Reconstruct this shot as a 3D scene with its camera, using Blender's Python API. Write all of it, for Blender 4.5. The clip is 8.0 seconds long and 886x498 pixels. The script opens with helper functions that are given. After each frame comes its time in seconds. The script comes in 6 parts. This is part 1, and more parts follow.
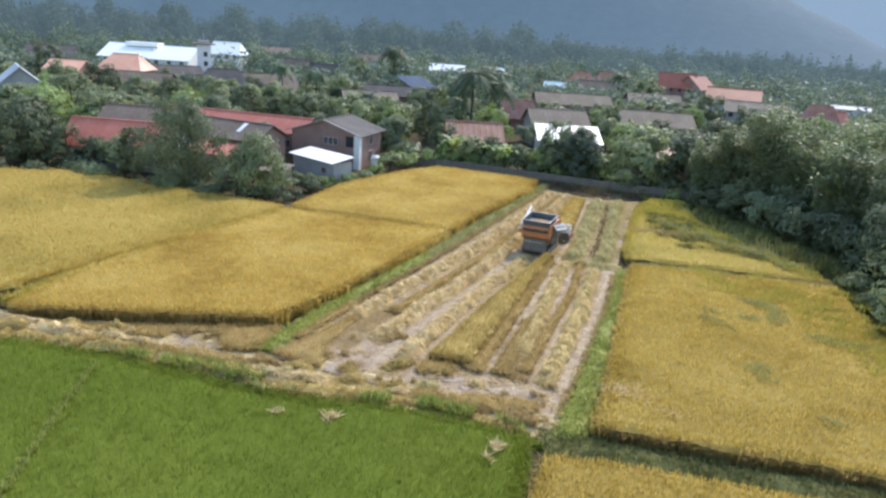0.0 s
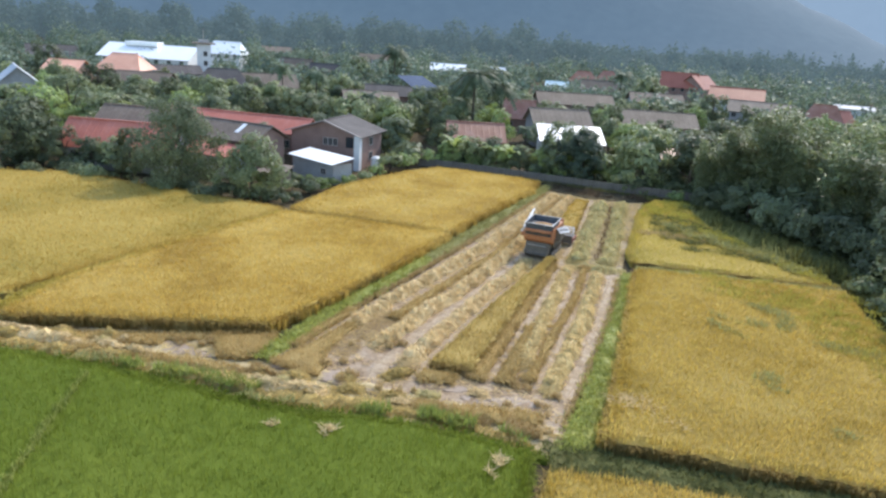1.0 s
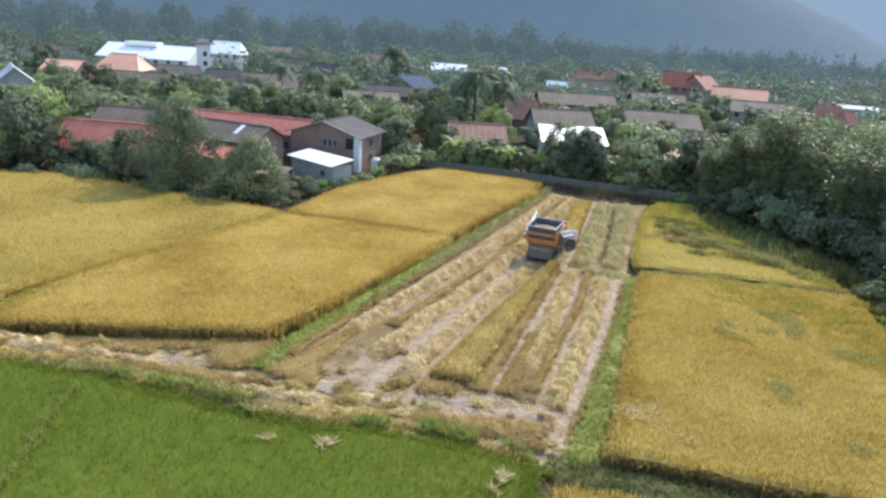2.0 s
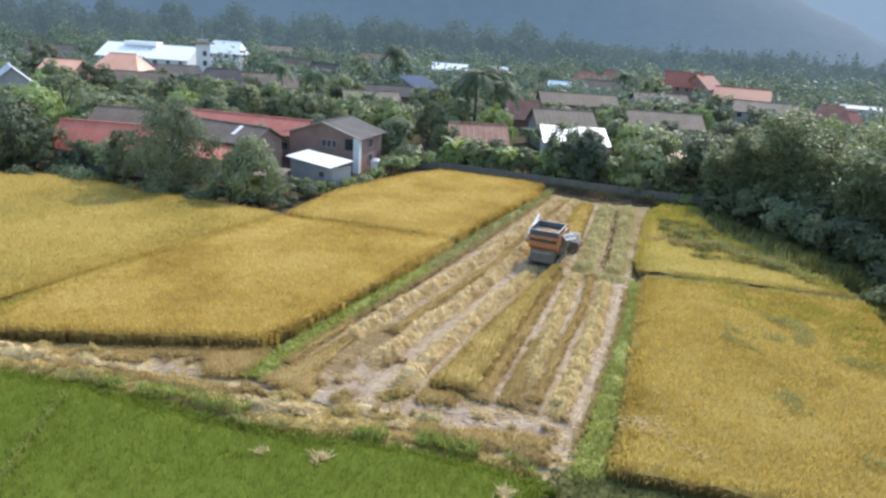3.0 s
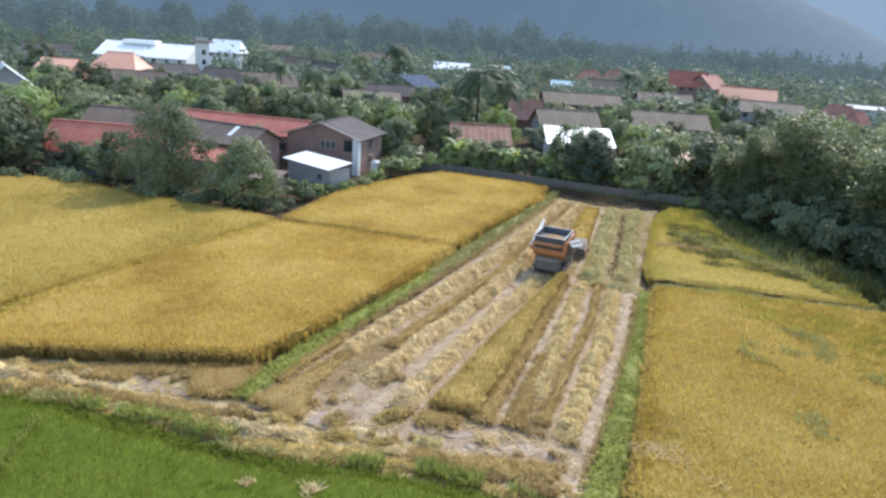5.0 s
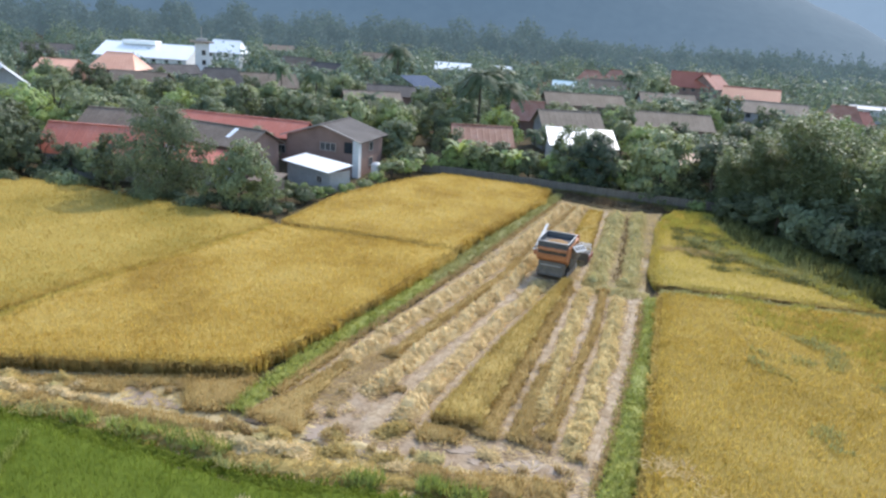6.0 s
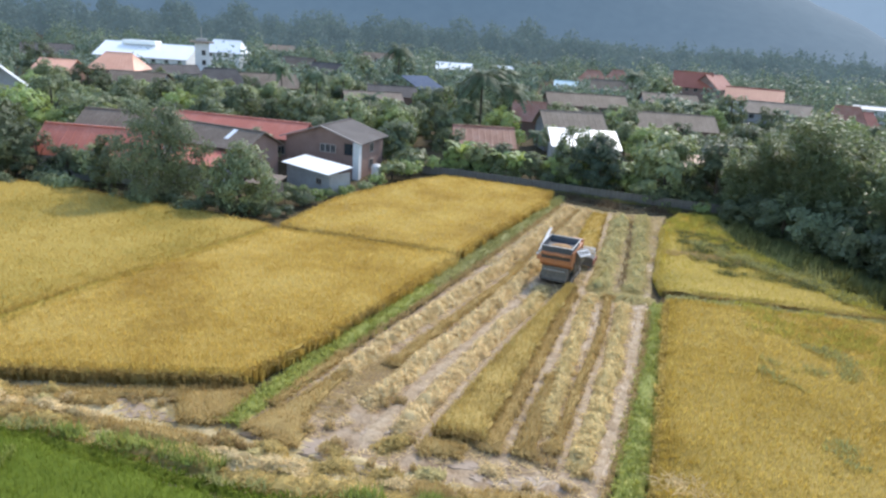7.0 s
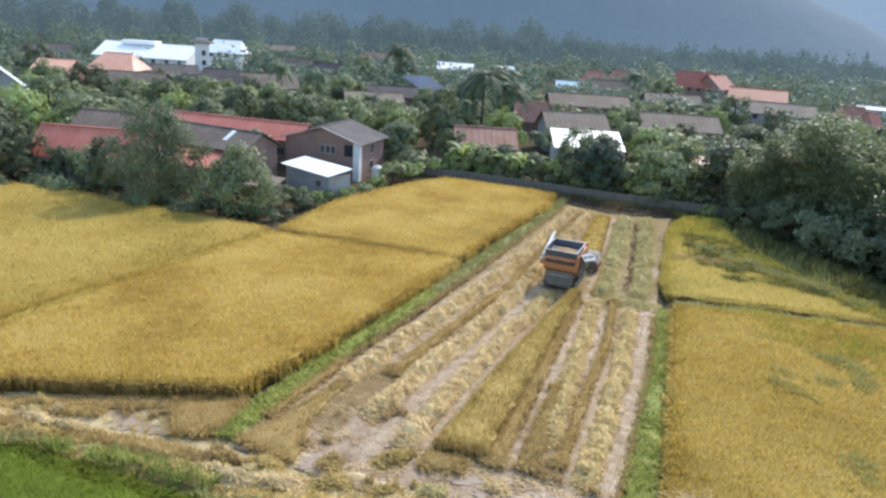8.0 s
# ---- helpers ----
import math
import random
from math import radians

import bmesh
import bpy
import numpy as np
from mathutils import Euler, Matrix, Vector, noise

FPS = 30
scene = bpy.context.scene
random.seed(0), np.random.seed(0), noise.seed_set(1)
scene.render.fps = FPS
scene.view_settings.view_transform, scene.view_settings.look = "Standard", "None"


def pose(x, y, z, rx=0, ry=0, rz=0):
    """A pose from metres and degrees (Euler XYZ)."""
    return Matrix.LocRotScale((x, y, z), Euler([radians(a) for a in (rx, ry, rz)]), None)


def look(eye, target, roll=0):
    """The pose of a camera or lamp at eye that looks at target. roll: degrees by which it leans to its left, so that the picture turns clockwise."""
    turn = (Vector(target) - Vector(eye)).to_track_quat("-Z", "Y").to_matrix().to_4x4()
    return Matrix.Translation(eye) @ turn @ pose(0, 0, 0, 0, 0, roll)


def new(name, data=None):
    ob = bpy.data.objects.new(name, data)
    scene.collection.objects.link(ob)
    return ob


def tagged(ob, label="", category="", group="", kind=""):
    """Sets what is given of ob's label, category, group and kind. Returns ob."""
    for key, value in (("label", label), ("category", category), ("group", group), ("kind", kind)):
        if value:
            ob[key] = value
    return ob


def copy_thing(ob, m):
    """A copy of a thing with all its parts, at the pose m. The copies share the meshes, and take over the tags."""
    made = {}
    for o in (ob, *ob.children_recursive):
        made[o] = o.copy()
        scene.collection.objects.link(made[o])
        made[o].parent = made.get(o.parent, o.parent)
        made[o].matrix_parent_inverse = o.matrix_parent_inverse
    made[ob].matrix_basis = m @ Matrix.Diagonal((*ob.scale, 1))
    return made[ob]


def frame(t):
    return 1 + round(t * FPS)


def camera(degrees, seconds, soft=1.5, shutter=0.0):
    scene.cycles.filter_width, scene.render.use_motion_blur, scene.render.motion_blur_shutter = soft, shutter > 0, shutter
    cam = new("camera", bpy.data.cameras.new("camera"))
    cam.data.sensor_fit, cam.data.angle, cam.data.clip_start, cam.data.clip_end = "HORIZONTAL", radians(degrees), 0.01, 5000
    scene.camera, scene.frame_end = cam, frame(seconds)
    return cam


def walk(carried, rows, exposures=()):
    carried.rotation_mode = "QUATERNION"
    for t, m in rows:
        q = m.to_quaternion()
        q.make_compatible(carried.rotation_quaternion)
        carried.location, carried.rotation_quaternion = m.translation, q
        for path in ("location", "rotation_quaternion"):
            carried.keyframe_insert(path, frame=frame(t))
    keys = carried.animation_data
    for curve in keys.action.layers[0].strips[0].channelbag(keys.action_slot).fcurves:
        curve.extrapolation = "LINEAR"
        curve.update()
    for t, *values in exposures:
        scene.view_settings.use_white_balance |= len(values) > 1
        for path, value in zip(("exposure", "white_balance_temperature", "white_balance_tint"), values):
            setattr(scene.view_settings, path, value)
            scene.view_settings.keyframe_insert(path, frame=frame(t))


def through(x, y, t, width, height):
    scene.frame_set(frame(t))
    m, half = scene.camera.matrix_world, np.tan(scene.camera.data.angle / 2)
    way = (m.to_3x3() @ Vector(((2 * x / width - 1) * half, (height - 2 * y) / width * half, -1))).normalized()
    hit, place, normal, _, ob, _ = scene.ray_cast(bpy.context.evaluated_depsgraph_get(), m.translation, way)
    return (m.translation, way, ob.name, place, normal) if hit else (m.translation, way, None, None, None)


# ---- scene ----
cam = camera(66.0, 8.0, soft=2.45)
PATH = [
    (0, (0.000, 0.000, 17.500), (-8.619, 17.056, 11.600), 3.95),
    (0.5, (-0.248, 0.477, 17.524), (-8.880, 17.524, 11.617), 3.93),
    (1, (-0.509, 0.969, 17.522), (-9.153, 18.005, 11.602), 3.92),
    (1.5, (-0.784, 1.454, 17.529), (-9.439, 18.483, 11.605), 3.89),
    (3, (-1.511, 2.941, 17.529), (-10.200, 19.948, 11.590), 3.88),
    (3.5, (-1.750, 3.436, 17.519), (-10.449, 20.436, 11.573), 3.88),
    (4, (-2.000, 3.928, 17.486), (-10.703, 20.922, 11.530), 3.91),
    (4.5, (-2.279, 4.437, 17.476), (-10.989, 21.424, 11.513), 3.93),
    (6, (-3.130, 5.869, 17.554), (-11.874, 22.835, 11.583), 3.91),
    (6.5, (-3.407, 6.340, 17.586), (-12.163, 23.301, 11.612), 3.91),
    (7, (-3.687, 6.824, 17.583), (-12.457, 23.776, 11.605), 3.90),
    (7.5, (-3.978, 7.329, 17.557), (-12.762, 24.271, 11.575), 3.88),
    (8, (-4.250, 7.804, 17.552), (-13.049, 24.740, 11.574), 3.88),
]
walk(cam, [(t, look(eye, target, roll)) for t, eye, target, roll in PATH], exposures=[(0, 1.45), (8, 1.45)])

# ---- sky, sun ----
SUN_UP, SUN_TURN = radians(43), radians(3)
world = bpy.data.worlds.new("sky")
scene.world = world
world.use_nodes = True
wn = world.node_tree
sky = wn.nodes.new("ShaderNodeTexSky")
sky.sky_type, sky.sun_disc = "NISHITA", False
sky.sun_elevation, sky.sun_rotation = SUN_UP, SUN_TURN
sky.air_density, sky.dust_density, sky.ozone_density = 1.0, 0.7, 1.0
wn.links.new(sky.outputs[0], wn.nodes["Background"].inputs[0])
wn.nodes["Background"].inputs[1].default_value = 0.15
sun = new("sun", bpy.data.lights.new("sun", "SUN"))
sun.data.energy, sun.data.angle, sun.data.color = 1.5, radians(1.5), (1.0, 0.93, 0.81)
toward = Vector((math.sin(SUN_TURN) * math.cos(SUN_UP), math.cos(SUN_TURN) * math.cos(SUN_UP), math.sin(SUN_UP)))
sun.matrix_world = look(toward * 300, (0, 0, 0))

# ---- materials ----
def material(name, colors, scale=0.5, fine=9.0, rough=0.8, metal=0.0, bump=0.3, spec=0.4, vary=0.0, each="", leaf=0.0, wet=None, stretch=(1, 1, 1), soft=(0.3, 0.7), coat=0.0, glow=None, sheen=0.0, through=0.0, tree=0.0):
    """Noise of two sizes through a colour ramp; vary: spread of brightness by island or object; leaf: share of light let through;
    wet: (noise size, dry roughness, wet roughness)."""
    m = bpy.data.materials.new(name)
    m.use_nodes = True
    nt = m.node_tree
    n, link = nt.nodes, nt.links.new
    b, out = n["Principled BSDF"], n["Material Output"]
    co = n.new("ShaderNodeTexCoord")
    mp = n.new("ShaderNodeMapping")
    mp.inputs["Scale"].default_value = stretch
    link(co.outputs["Object"], mp.inputs["Vector"])
    big, small = n.new("ShaderNodeTexNoise"), n.new("ShaderNodeTexNoise")
    for t, s, d in ((big, scale, 4.0), (small, fine, 5.0)):
        t.inputs["Scale"].default_value, t.inputs["Detail"].default_value = s, d
        link(mp.outputs[0], t.inputs["Vector"])
    mix = n.new("ShaderNodeMath")
    mix.operation = "ADD"
    half = n.new("ShaderNodeMath")
    half.operation, half.inputs[1].default_value = "MULTIPLY_ADD", 0.45
    half.inputs[2].default_value = 0.0
    link(small.outputs["Fac"], half.inputs[0])
    most = n.new("ShaderNodeMath")
    most.operation, most.inputs[1].default_value = "MULTIPLY", 0.55
    link(big.outputs["Fac"], most.inputs[0])
    link(half.outputs[0], mix.inputs[0])
    link(most.outputs[0], mix.inputs[1])
    ramp = n.new("ShaderNodeValToRGB")
    els = ramp.color_ramp.elements
    while len(els) < len(colors):
        els.new(0.5)
    for i, c in enumerate(colors):
        els[i].position = soft[0] + (soft[1] - soft[0]) * i / max(1, len(colors) - 1)
        els[i].color = (*c, 1)
    link(mix.outputs[0], ramp.inputs[0])
    colour = ramp.outputs[0]
    if vary:
        rnd = n.new("ShaderNodeObjectInfo").outputs["Random"] if each == "object" else n.new("ShaderNodeNewGeometry").outputs["Random Per Island"]
        mr = n.new("ShaderNodeMapRange")
        mr.inputs["To Min"].default_value, mr.inputs["To Max"].default_value = 1 - vary, 1 + vary
        link(rnd, mr.inputs["Value"])
        hs = n.new("ShaderNodeHueSaturation")
        link(mr.outputs[0], hs.inputs["Value"])
        link(colour, hs.inputs["Color"])
        colour = hs.outputs[0]
    if tree:
        tr, mr = n.new("ShaderNodeObjectInfo"), n.new("ShaderNodeMapRange")
        mr.inputs["To Min"].default_value, mr.inputs["To Max"].default_value = 1 - tree, 1 + tree
        link(tr.outputs["Random"], mr.inputs["Value"])
        hs = n.new("ShaderNodeHueSaturation")
        link(mr.outputs[0], hs.inputs["Value"])
        link(colour, hs.inputs["Color"])
        colour = hs.outputs[0]
    link(colour, b.inputs["Base Color"])
    b.inputs["Roughness"].default_value, b.inputs["Metallic"].default_value = rough, metal
    b.inputs["Specular IOR Level"].default_value = spec
    b.inputs["Coat Weight"].default_value, b.inputs["Sheen Weight"].default_value = coat, sheen
    if wet:
        w = n.new("ShaderNodeTexNoise")
        w.inputs["Scale"].default_value, w.inputs["Detail"].default_value = wet[0], 6.0
        link(mp.outputs[0], w.inputs["Vector"])
        r = n.new("ShaderNodeMapRange")
        r.inputs["From Min"].default_value, r.inputs["From Max"].default_value = 0.44, 0.56
        r.inputs["To Min"].default_value, r.inputs["To Max"].default_value = wet[1], wet[2]
        link(w.outputs["Fac"], r.inputs["Value"])
        link(r.outputs[0], b.inputs["Roughness"])
    if bump:
        bp = n.new("ShaderNodeBump")
        bp.inputs["Strength"].default_value, bp.inputs["Distance"].default_value = bump, 0.05
        link(small.outputs["Fac"], bp.inputs["Height"])
        link(bp.outputs[0], b.inputs["Normal"])
    if glow:
        b.inputs["Emission Color"].default_value, b.inputs["Emission Strength"].default_value = (*glow[:3], 1), glow[3]
    if leaf:
        tr = n.new("ShaderNodeBsdfTranslucent")
        link(colour, tr.inputs[0])
        ms = n.new("ShaderNodeMixShader")
        ms.inputs[0].default_value = leaf
        link(b.outputs[0], ms.inputs[1])
        link(tr.outputs[0], ms.inputs[2])
        link(ms.outputs[0], out.inputs["Surface"])
    if through:
        tr, add, tint = n.new("ShaderNodeBsdfTranslucent"), n.new("ShaderNodeAddShader"), n.new("ShaderNodeMix")
        tint.data_type, tint.blend_type = "RGBA", "MULTIPLY"
        tint.inputs["Factor"].default_value = 1.0
        link(colour, tint.inputs["A"])
        tint.inputs["B"].default_value = (1.05 * through, 1.0 * through, 0.78 * through, 1)
        link(tint.outputs["Result"], tr.inputs[0])
        link(b.outputs[0], add.inputs[0])
        link(tr.outputs[0], add.inputs[1])
        link(add.outputs[0], out.inputs["Surface"])
    return m


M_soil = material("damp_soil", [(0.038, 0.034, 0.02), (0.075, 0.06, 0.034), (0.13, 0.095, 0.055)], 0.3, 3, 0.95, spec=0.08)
M_mud = material("wet_mud", [(0.18, 0.122, 0.072), (0.28, 0.198, 0.12), (0.37, 0.275, 0.175)], 0.9, 6, 0.6, bump=0.7, spec=0.2, wet=(0.9, 0.8, 0.42), soft=(0.36, 0.64))
M_track = material("churned_track_mud", [(0.225, 0.16, 0.098), (0.325, 0.24, 0.15), (0.41, 0.315, 0.21)], 1.8, 9, 0.7, bump=0.8, spec=0.14, wet=(1.4, 0.85, 0.55), soft=(0.36, 0.62))
M_strawmat = material("trampled_straw", [(0.28, 0.21, 0.105), (0.41, 0.325, 0.175), (0.52, 0.43, 0.255)], 0.6, 8, 0.85, bump=0.6, spec=0.2, soft=(0.36, 0.64))
M_straw = material("cut_straw", [(0.54, 0.415, 0.205), (0.69, 0.545, 0.29), (0.77, 0.63, 0.37)], 1.0, 7, 0.85, bump=0.6, vary=0.32, leaf=0.5, spec=0.12)
M_straw_old = material("yellowed_trodden_straw", [(0.42, 0.32, 0.115), (0.57, 0.445, 0.18), (0.67, 0.54, 0.25)], 0.7, 6, 0.85, bump=0.6, vary=0.34, leaf=0.6, spec=0.12)
M_straw_green = material("fresh_cut_straw", [(0.51, 0.395, 0.18), (0.65, 0.515, 0.245), (0.73, 0.595, 0.32)], 1.0, 7, 0.85, bump=0.6, vary=0.32, leaf=0.5, spec=0.12)
M_straw_fresh = material("olive_fresh_straw", [(0.44, 0.37, 0.165), (0.56, 0.48, 0.225), (0.66, 0.565, 0.30)], 1.0, 7, 0.85, bump=0.6, vary=0.32, leaf=0.5, spec=0.12)
M_strip = material("dull_uncut_rice", [(0.37, 0.26, 0.08), (0.51, 0.375, 0.12), (0.60, 0.46, 0.17)], 0.5, 3, 0.7, bump=0.2, vary=0.2, leaf=0.4, spec=0.2)
# Mud colour lightened in place of the sky's reflection.
M_water = material("muddy_water_sky_tone", [(0.27, 0.20, 0.14), (0.35, 0.27, 0.20)], 0.8, 5, 0.45, bump=0.4, spec=0.16)
M_stub = material("rice_stubble", [(0.35, 0.245, 0.105), (0.47, 0.34, 0.155), (0.56, 0.43, 0.22)], 0.8, 9, 0.8, vary=0.15, leaf=0.45, spec=0.2)
M_stub_dark = material("dark_stubble", [(0.15, 0.105, 0.055), (0.22, 0.16, 0.085), (0.30, 0.22, 0.12)], 0.6, 5, 0.85, bump=0, vary=0.2, leaf=0.4, spec=0.1)
M_stub_stand = material("standing_stubble", [(0.37, 0.255, 0.0977), (0.48, 0.343, 0.137), (0.56, 0.421, 0.181)], 0.8, 6, 0.85, bump=0.3, vary=0.18, leaf=0.45, spec=0.12)
M_rice = material("ripe_rice", [(0.455, 0.299, 0.0643), (0.58, 0.406, 0.0978), (0.652, 0.491, 0.156)], 0.16, 1.1, 0.65, bump=0, vary=0.26, leaf=0.55, soft=(0.38, 0.62), spec=0.2)
M_rice_far = material("ripe_rice_greenish", [(0.317, 0.242, 0.0491), (0.449, 0.307, 0.0679), (0.528, 0.368, 0.0986)], 0.12, 1.0, 0.65, bump=0, vary=0.26, leaf=0.54, soft=(0.34, 0.54), spec=0.2)
M_rice_bed = material("rice_stand", [(0.31, 0.202, 0.047), (0.423, 0.291, 0.0686), (0.489, 0.357, 0.108)], 0.16, 5, 0.85, bump=0.4, soft=(0.38, 0.62), leaf=0.2, spec=0.2)
M_rice_bed_far = material("rice_stand_greenish", [(0.255, 0.21, 0.048), (0.38, 0.28, 0.06), (0.45, 0.335, 0.085)], 0.12, 5, 0.85, bump=0.4, soft=(0.36, 0.56), leaf=0.2, spec=0.2)
M_rice_side = material("rice_stalks_in_the_stand", [(0.28, 0.196, 0.0616), (0.403, 0.286, 0.0952), (0.504, 0.37, 0.134)], 0.8, 6, 0.8, bump=0.4, vary=0.2, leaf=0.6)
M_rice_amber = material("ripe_amber_rice", [(0.428, 0.298, 0.0577), (0.539, 0.386, 0.0884), (0.614, 0.465, 0.13)], 0.13, 1.0, 0.65, bump=0, vary=0.28, leaf=0.5, soft=(0.36, 0.6), spec=0.2)
M_rice_bed_amber = material("amber_rice_stand", [(0.25, 0.18, 0.042), (0.34, 0.24, 0.055), (0.39, 0.285, 0.08)], 0.13, 5, 0.85, bump=0.4, soft=(0.36, 0.6), leaf=0.2, spec=0.2)
M_green = material("young_rice", [(0.14, 0.177, 0.0233), (0.185, 0.225, 0.0287), (0.243, 0.274, 0.0467)], 0.12, 1.4, 0.75, bump=0, vary=0.3, leaf=0.5, spec=0.15)
M_edge_green = material("pale_trodden_rice", [(0.24, 0.26, 0.06), (0.30, 0.32, 0.08), (0.37, 0.38, 0.11)], 0.12, 1.4, 0.75, bump=0, vary=0.3, leaf=0.5, spec=0.1)
M_green_bed = material("young_rice_stand", [(0.107, 0.151, 0.0195), (0.142, 0.186, 0.0254), (0.175, 0.215, 0.0332)], 0.12, 5, 0.85, bump=0.3, leaf=0.25, spec=0.1)
M_grass = material("bund_grass", [(0.146, 0.162, 0.0357), (0.206, 0.22, 0.0493), (0.296, 0.285, 0.0808)], 0.6, 5, 0.7, vary=0.25, through=0.72, bump=0, spec=0.2)
M_edge = material("rank_edge_grass", [(0.12, 0.149, 0.0333), (0.17, 0.194, 0.0475), (0.25, 0.248, 0.076)], 0.6, 5, 0.7, vary=0.25, through=0.7, bump=0, spec=0.2)
# Grass green darkened to hold the shade of trees and standing rice.
M_verge = material("shade_toned_grass", [(0.066, 0.075, 0.027), (0.101, 0.106, 0.0375), (0.15, 0.139, 0.0525)], 0.5, 4, 0.9, bump=0.3, spec=0.1, vary=0.2, through=0.6)
M_lodged = material("lodged_stems", [(0.27, 0.27, 0.085), (0.37, 0.35, 0.12), (0.46, 0.43, 0.17)], 0.8, 4, 0.7, bump=0, vary=0.2, leaf=0.45)
M_halfripe = material("half_ripe_rice", [(0.31, 0.29, 0.055), (0.42, 0.38, 0.075), (0.50, 0.44, 0.10)], 0.4, 3, 0.6, bump=0, vary=0.2, leaf=0.5)
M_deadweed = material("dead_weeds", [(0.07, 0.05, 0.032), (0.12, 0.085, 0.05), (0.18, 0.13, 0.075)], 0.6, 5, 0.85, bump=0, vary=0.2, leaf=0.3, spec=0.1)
M_edge_rice = material("yellow_green_edge_rice", [(0.42, 0.348, 0.07), (0.53, 0.418, 0.09), (0.61, 0.47, 0.125)], 0.4, 3, 0.65, bump=0, vary=0.18, leaf=0.5, spec=0.2)
M_bark = material("grey_bark", [(0.05, 0.04, 0.03), (0.11, 0.085, 0.06)], 2, 18, 0.9, bump=0.8, stretch=(1, 1, 0.2))
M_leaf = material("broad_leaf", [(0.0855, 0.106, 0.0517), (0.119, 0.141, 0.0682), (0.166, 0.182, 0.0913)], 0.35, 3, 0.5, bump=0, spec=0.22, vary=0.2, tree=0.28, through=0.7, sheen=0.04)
M_leaf_dark = material("dark_leaf", [(0.0605, 0.0781, 0.044), (0.0847, 0.103, 0.0572), (0.119, 0.132, 0.0748)], 0.35, 3, 0.5, bump=0, spec=0.12, vary=0.2, tree=0.28, through=0.7, sheen=0.04)
M_mango = material("mango_leaf", [(0.034, 0.05, 0.034), (0.048, 0.068, 0.044), (0.07, 0.09, 0.058)], 0.35, 3, 0.5, bump=0, spec=0.12, vary=0.2, tree=0.15, through=0.7, sheen=0.06)
M_leaf_light = material("light_leaf", [(0.114, 0.152, 0.0528), (0.156, 0.198, 0.0737), (0.209, 0.245, 0.099)], 0.35, 3, 0.5, bump=0, spec=0.1, vary=0.2, tree=0.28, through=0.7, sheen=0.06)
M_bamboo = material("bamboo_leaf", [(0.078, 0.098, 0.050), (0.114, 0.137, 0.068), (0.16, 0.178, 0.094)], 0.35, 3, 0.5, bump=0, spec=0.14, vary=0.2, tree=0.28, through=0.7, sheen=0.04)
M_culm = material("bamboo_culm", [(0.10, 0.12, 0.04), (0.2, 0.2, 0.08)], 1, 9, 0.5, bump=0.1)
M_frond = material("palm_frond", [(0.0585, 0.0845, 0.0468), (0.0884, 0.117, 0.065), (0.13, 0.159, 0.0884)], 0.35, 3, 0.5, bump=0, spec=0.06, vary=0.2, tree=0.28, through=0.25, sheen=0.06)
# Bluish, lifted leaf tones: haze is mixed into the base colour.
M_farwood = material("far_wood_leaf_haze_tone", [(0.0582, 0.0844, 0.0655), (0.0874, 0.116, 0.0874), (0.128, 0.157, 0.116)], 0.05, 0.6, 0.5, bump=0, vary=0.25, through=0.7, sheen=0.04, spec=0.06)
# Emission puts the distance haze into these leaves.
M_backwood = material("distant_wood_haze_glow", [(0.0264, 0.0408, 0.036), (0.0432, 0.06, 0.0528)], 0.02, 0.2, 0.9, bump=0, vary=0.25, through=0.6, spec=0.1, glow=(0.025, 0.037, 0.046, 1.0))
# The hill's blue haze is an emission, not air in between.
M_hill = material("hill_forest_haze_glow", [(0.008, 0.017, 0.021), (0.03, 0.043, 0.046)], 0.008, 0.06, 1.0, bump=0, glow=(0.033, 0.056, 0.086, 1.0))
# Glow tuned to hazy sky; its ridge is added to cover the sky behind.
M_ridge = material("sky_tone_glow_ridge", [(0.10, 0.12, 0.14), (0.12, 0.14, 0.16)], 0.004, 0.03, 1.0, bump=0, glow=(0.08, 0.11, 0.145, 1.0))
M_redroof = material("red_sheet_roof", [(0.40, 0.105, 0.062), (0.50, 0.15, 0.092), (0.55, 0.215, 0.15)], 0.4, 5, 0.5, bump=0.2)
M_greyroof = material("weathered_fibre_cement", [(0.135, 0.104, 0.078), (0.20, 0.156, 0.12), (0.27, 0.215, 0.17)], 0.3, 3, 0.7, bump=0.3, spec=0.12, vary=0.25, each="object")
M_darkroof = material("dark_tile_roof", [(0.065, 0.055, 0.052), (0.10, 0.088, 0.082), (0.14, 0.125, 0.115)], 0.35, 6, 0.75, bump=0.4, spec=0.15)
M_rustroof = material("rusted_sheet_roof", [(0.19, 0.075, 0.042), (0.30, 0.132, 0.082), (0.38, 0.215, 0.16)], 0.5, 5, 0.55, bump=0.3)
# Orange tile made paler and brighter for the glare on it.
M_orangeroof = material("orange_tile_with_glare", [(0.66, 0.30, 0.18), (0.80, 0.43, 0.28)], 0.4, 6, 0.35, bump=0.2)
M_tileroof = material("red_tile_roof", [(0.25, 0.075, 0.045), (0.36, 0.12, 0.075)], 0.4, 6, 0.55, bump=0.3)
M_paleroof = material("dull_pale_sheet_roof", [(0.40, 0.40, 0.41), (0.52, 0.52, 0.53)], 0.5, 6, 0.6, bump=0.05)
# Near-white base holds the sun's glare on the zinc.
M_tin = material("glare_white_zinc", [(0.80, 0.79, 0.77), (0.90, 0.89, 0.87)], 0.5, 6, 0.38, metal=0.2, bump=0.05, spec=0.6)
M_blueroof = material("blue_sheet_roof", [(0.055, 0.078, 0.125), (0.09, 0.118, 0.175)], 0.5, 6, 0.6, bump=0.1, spec=0.03)
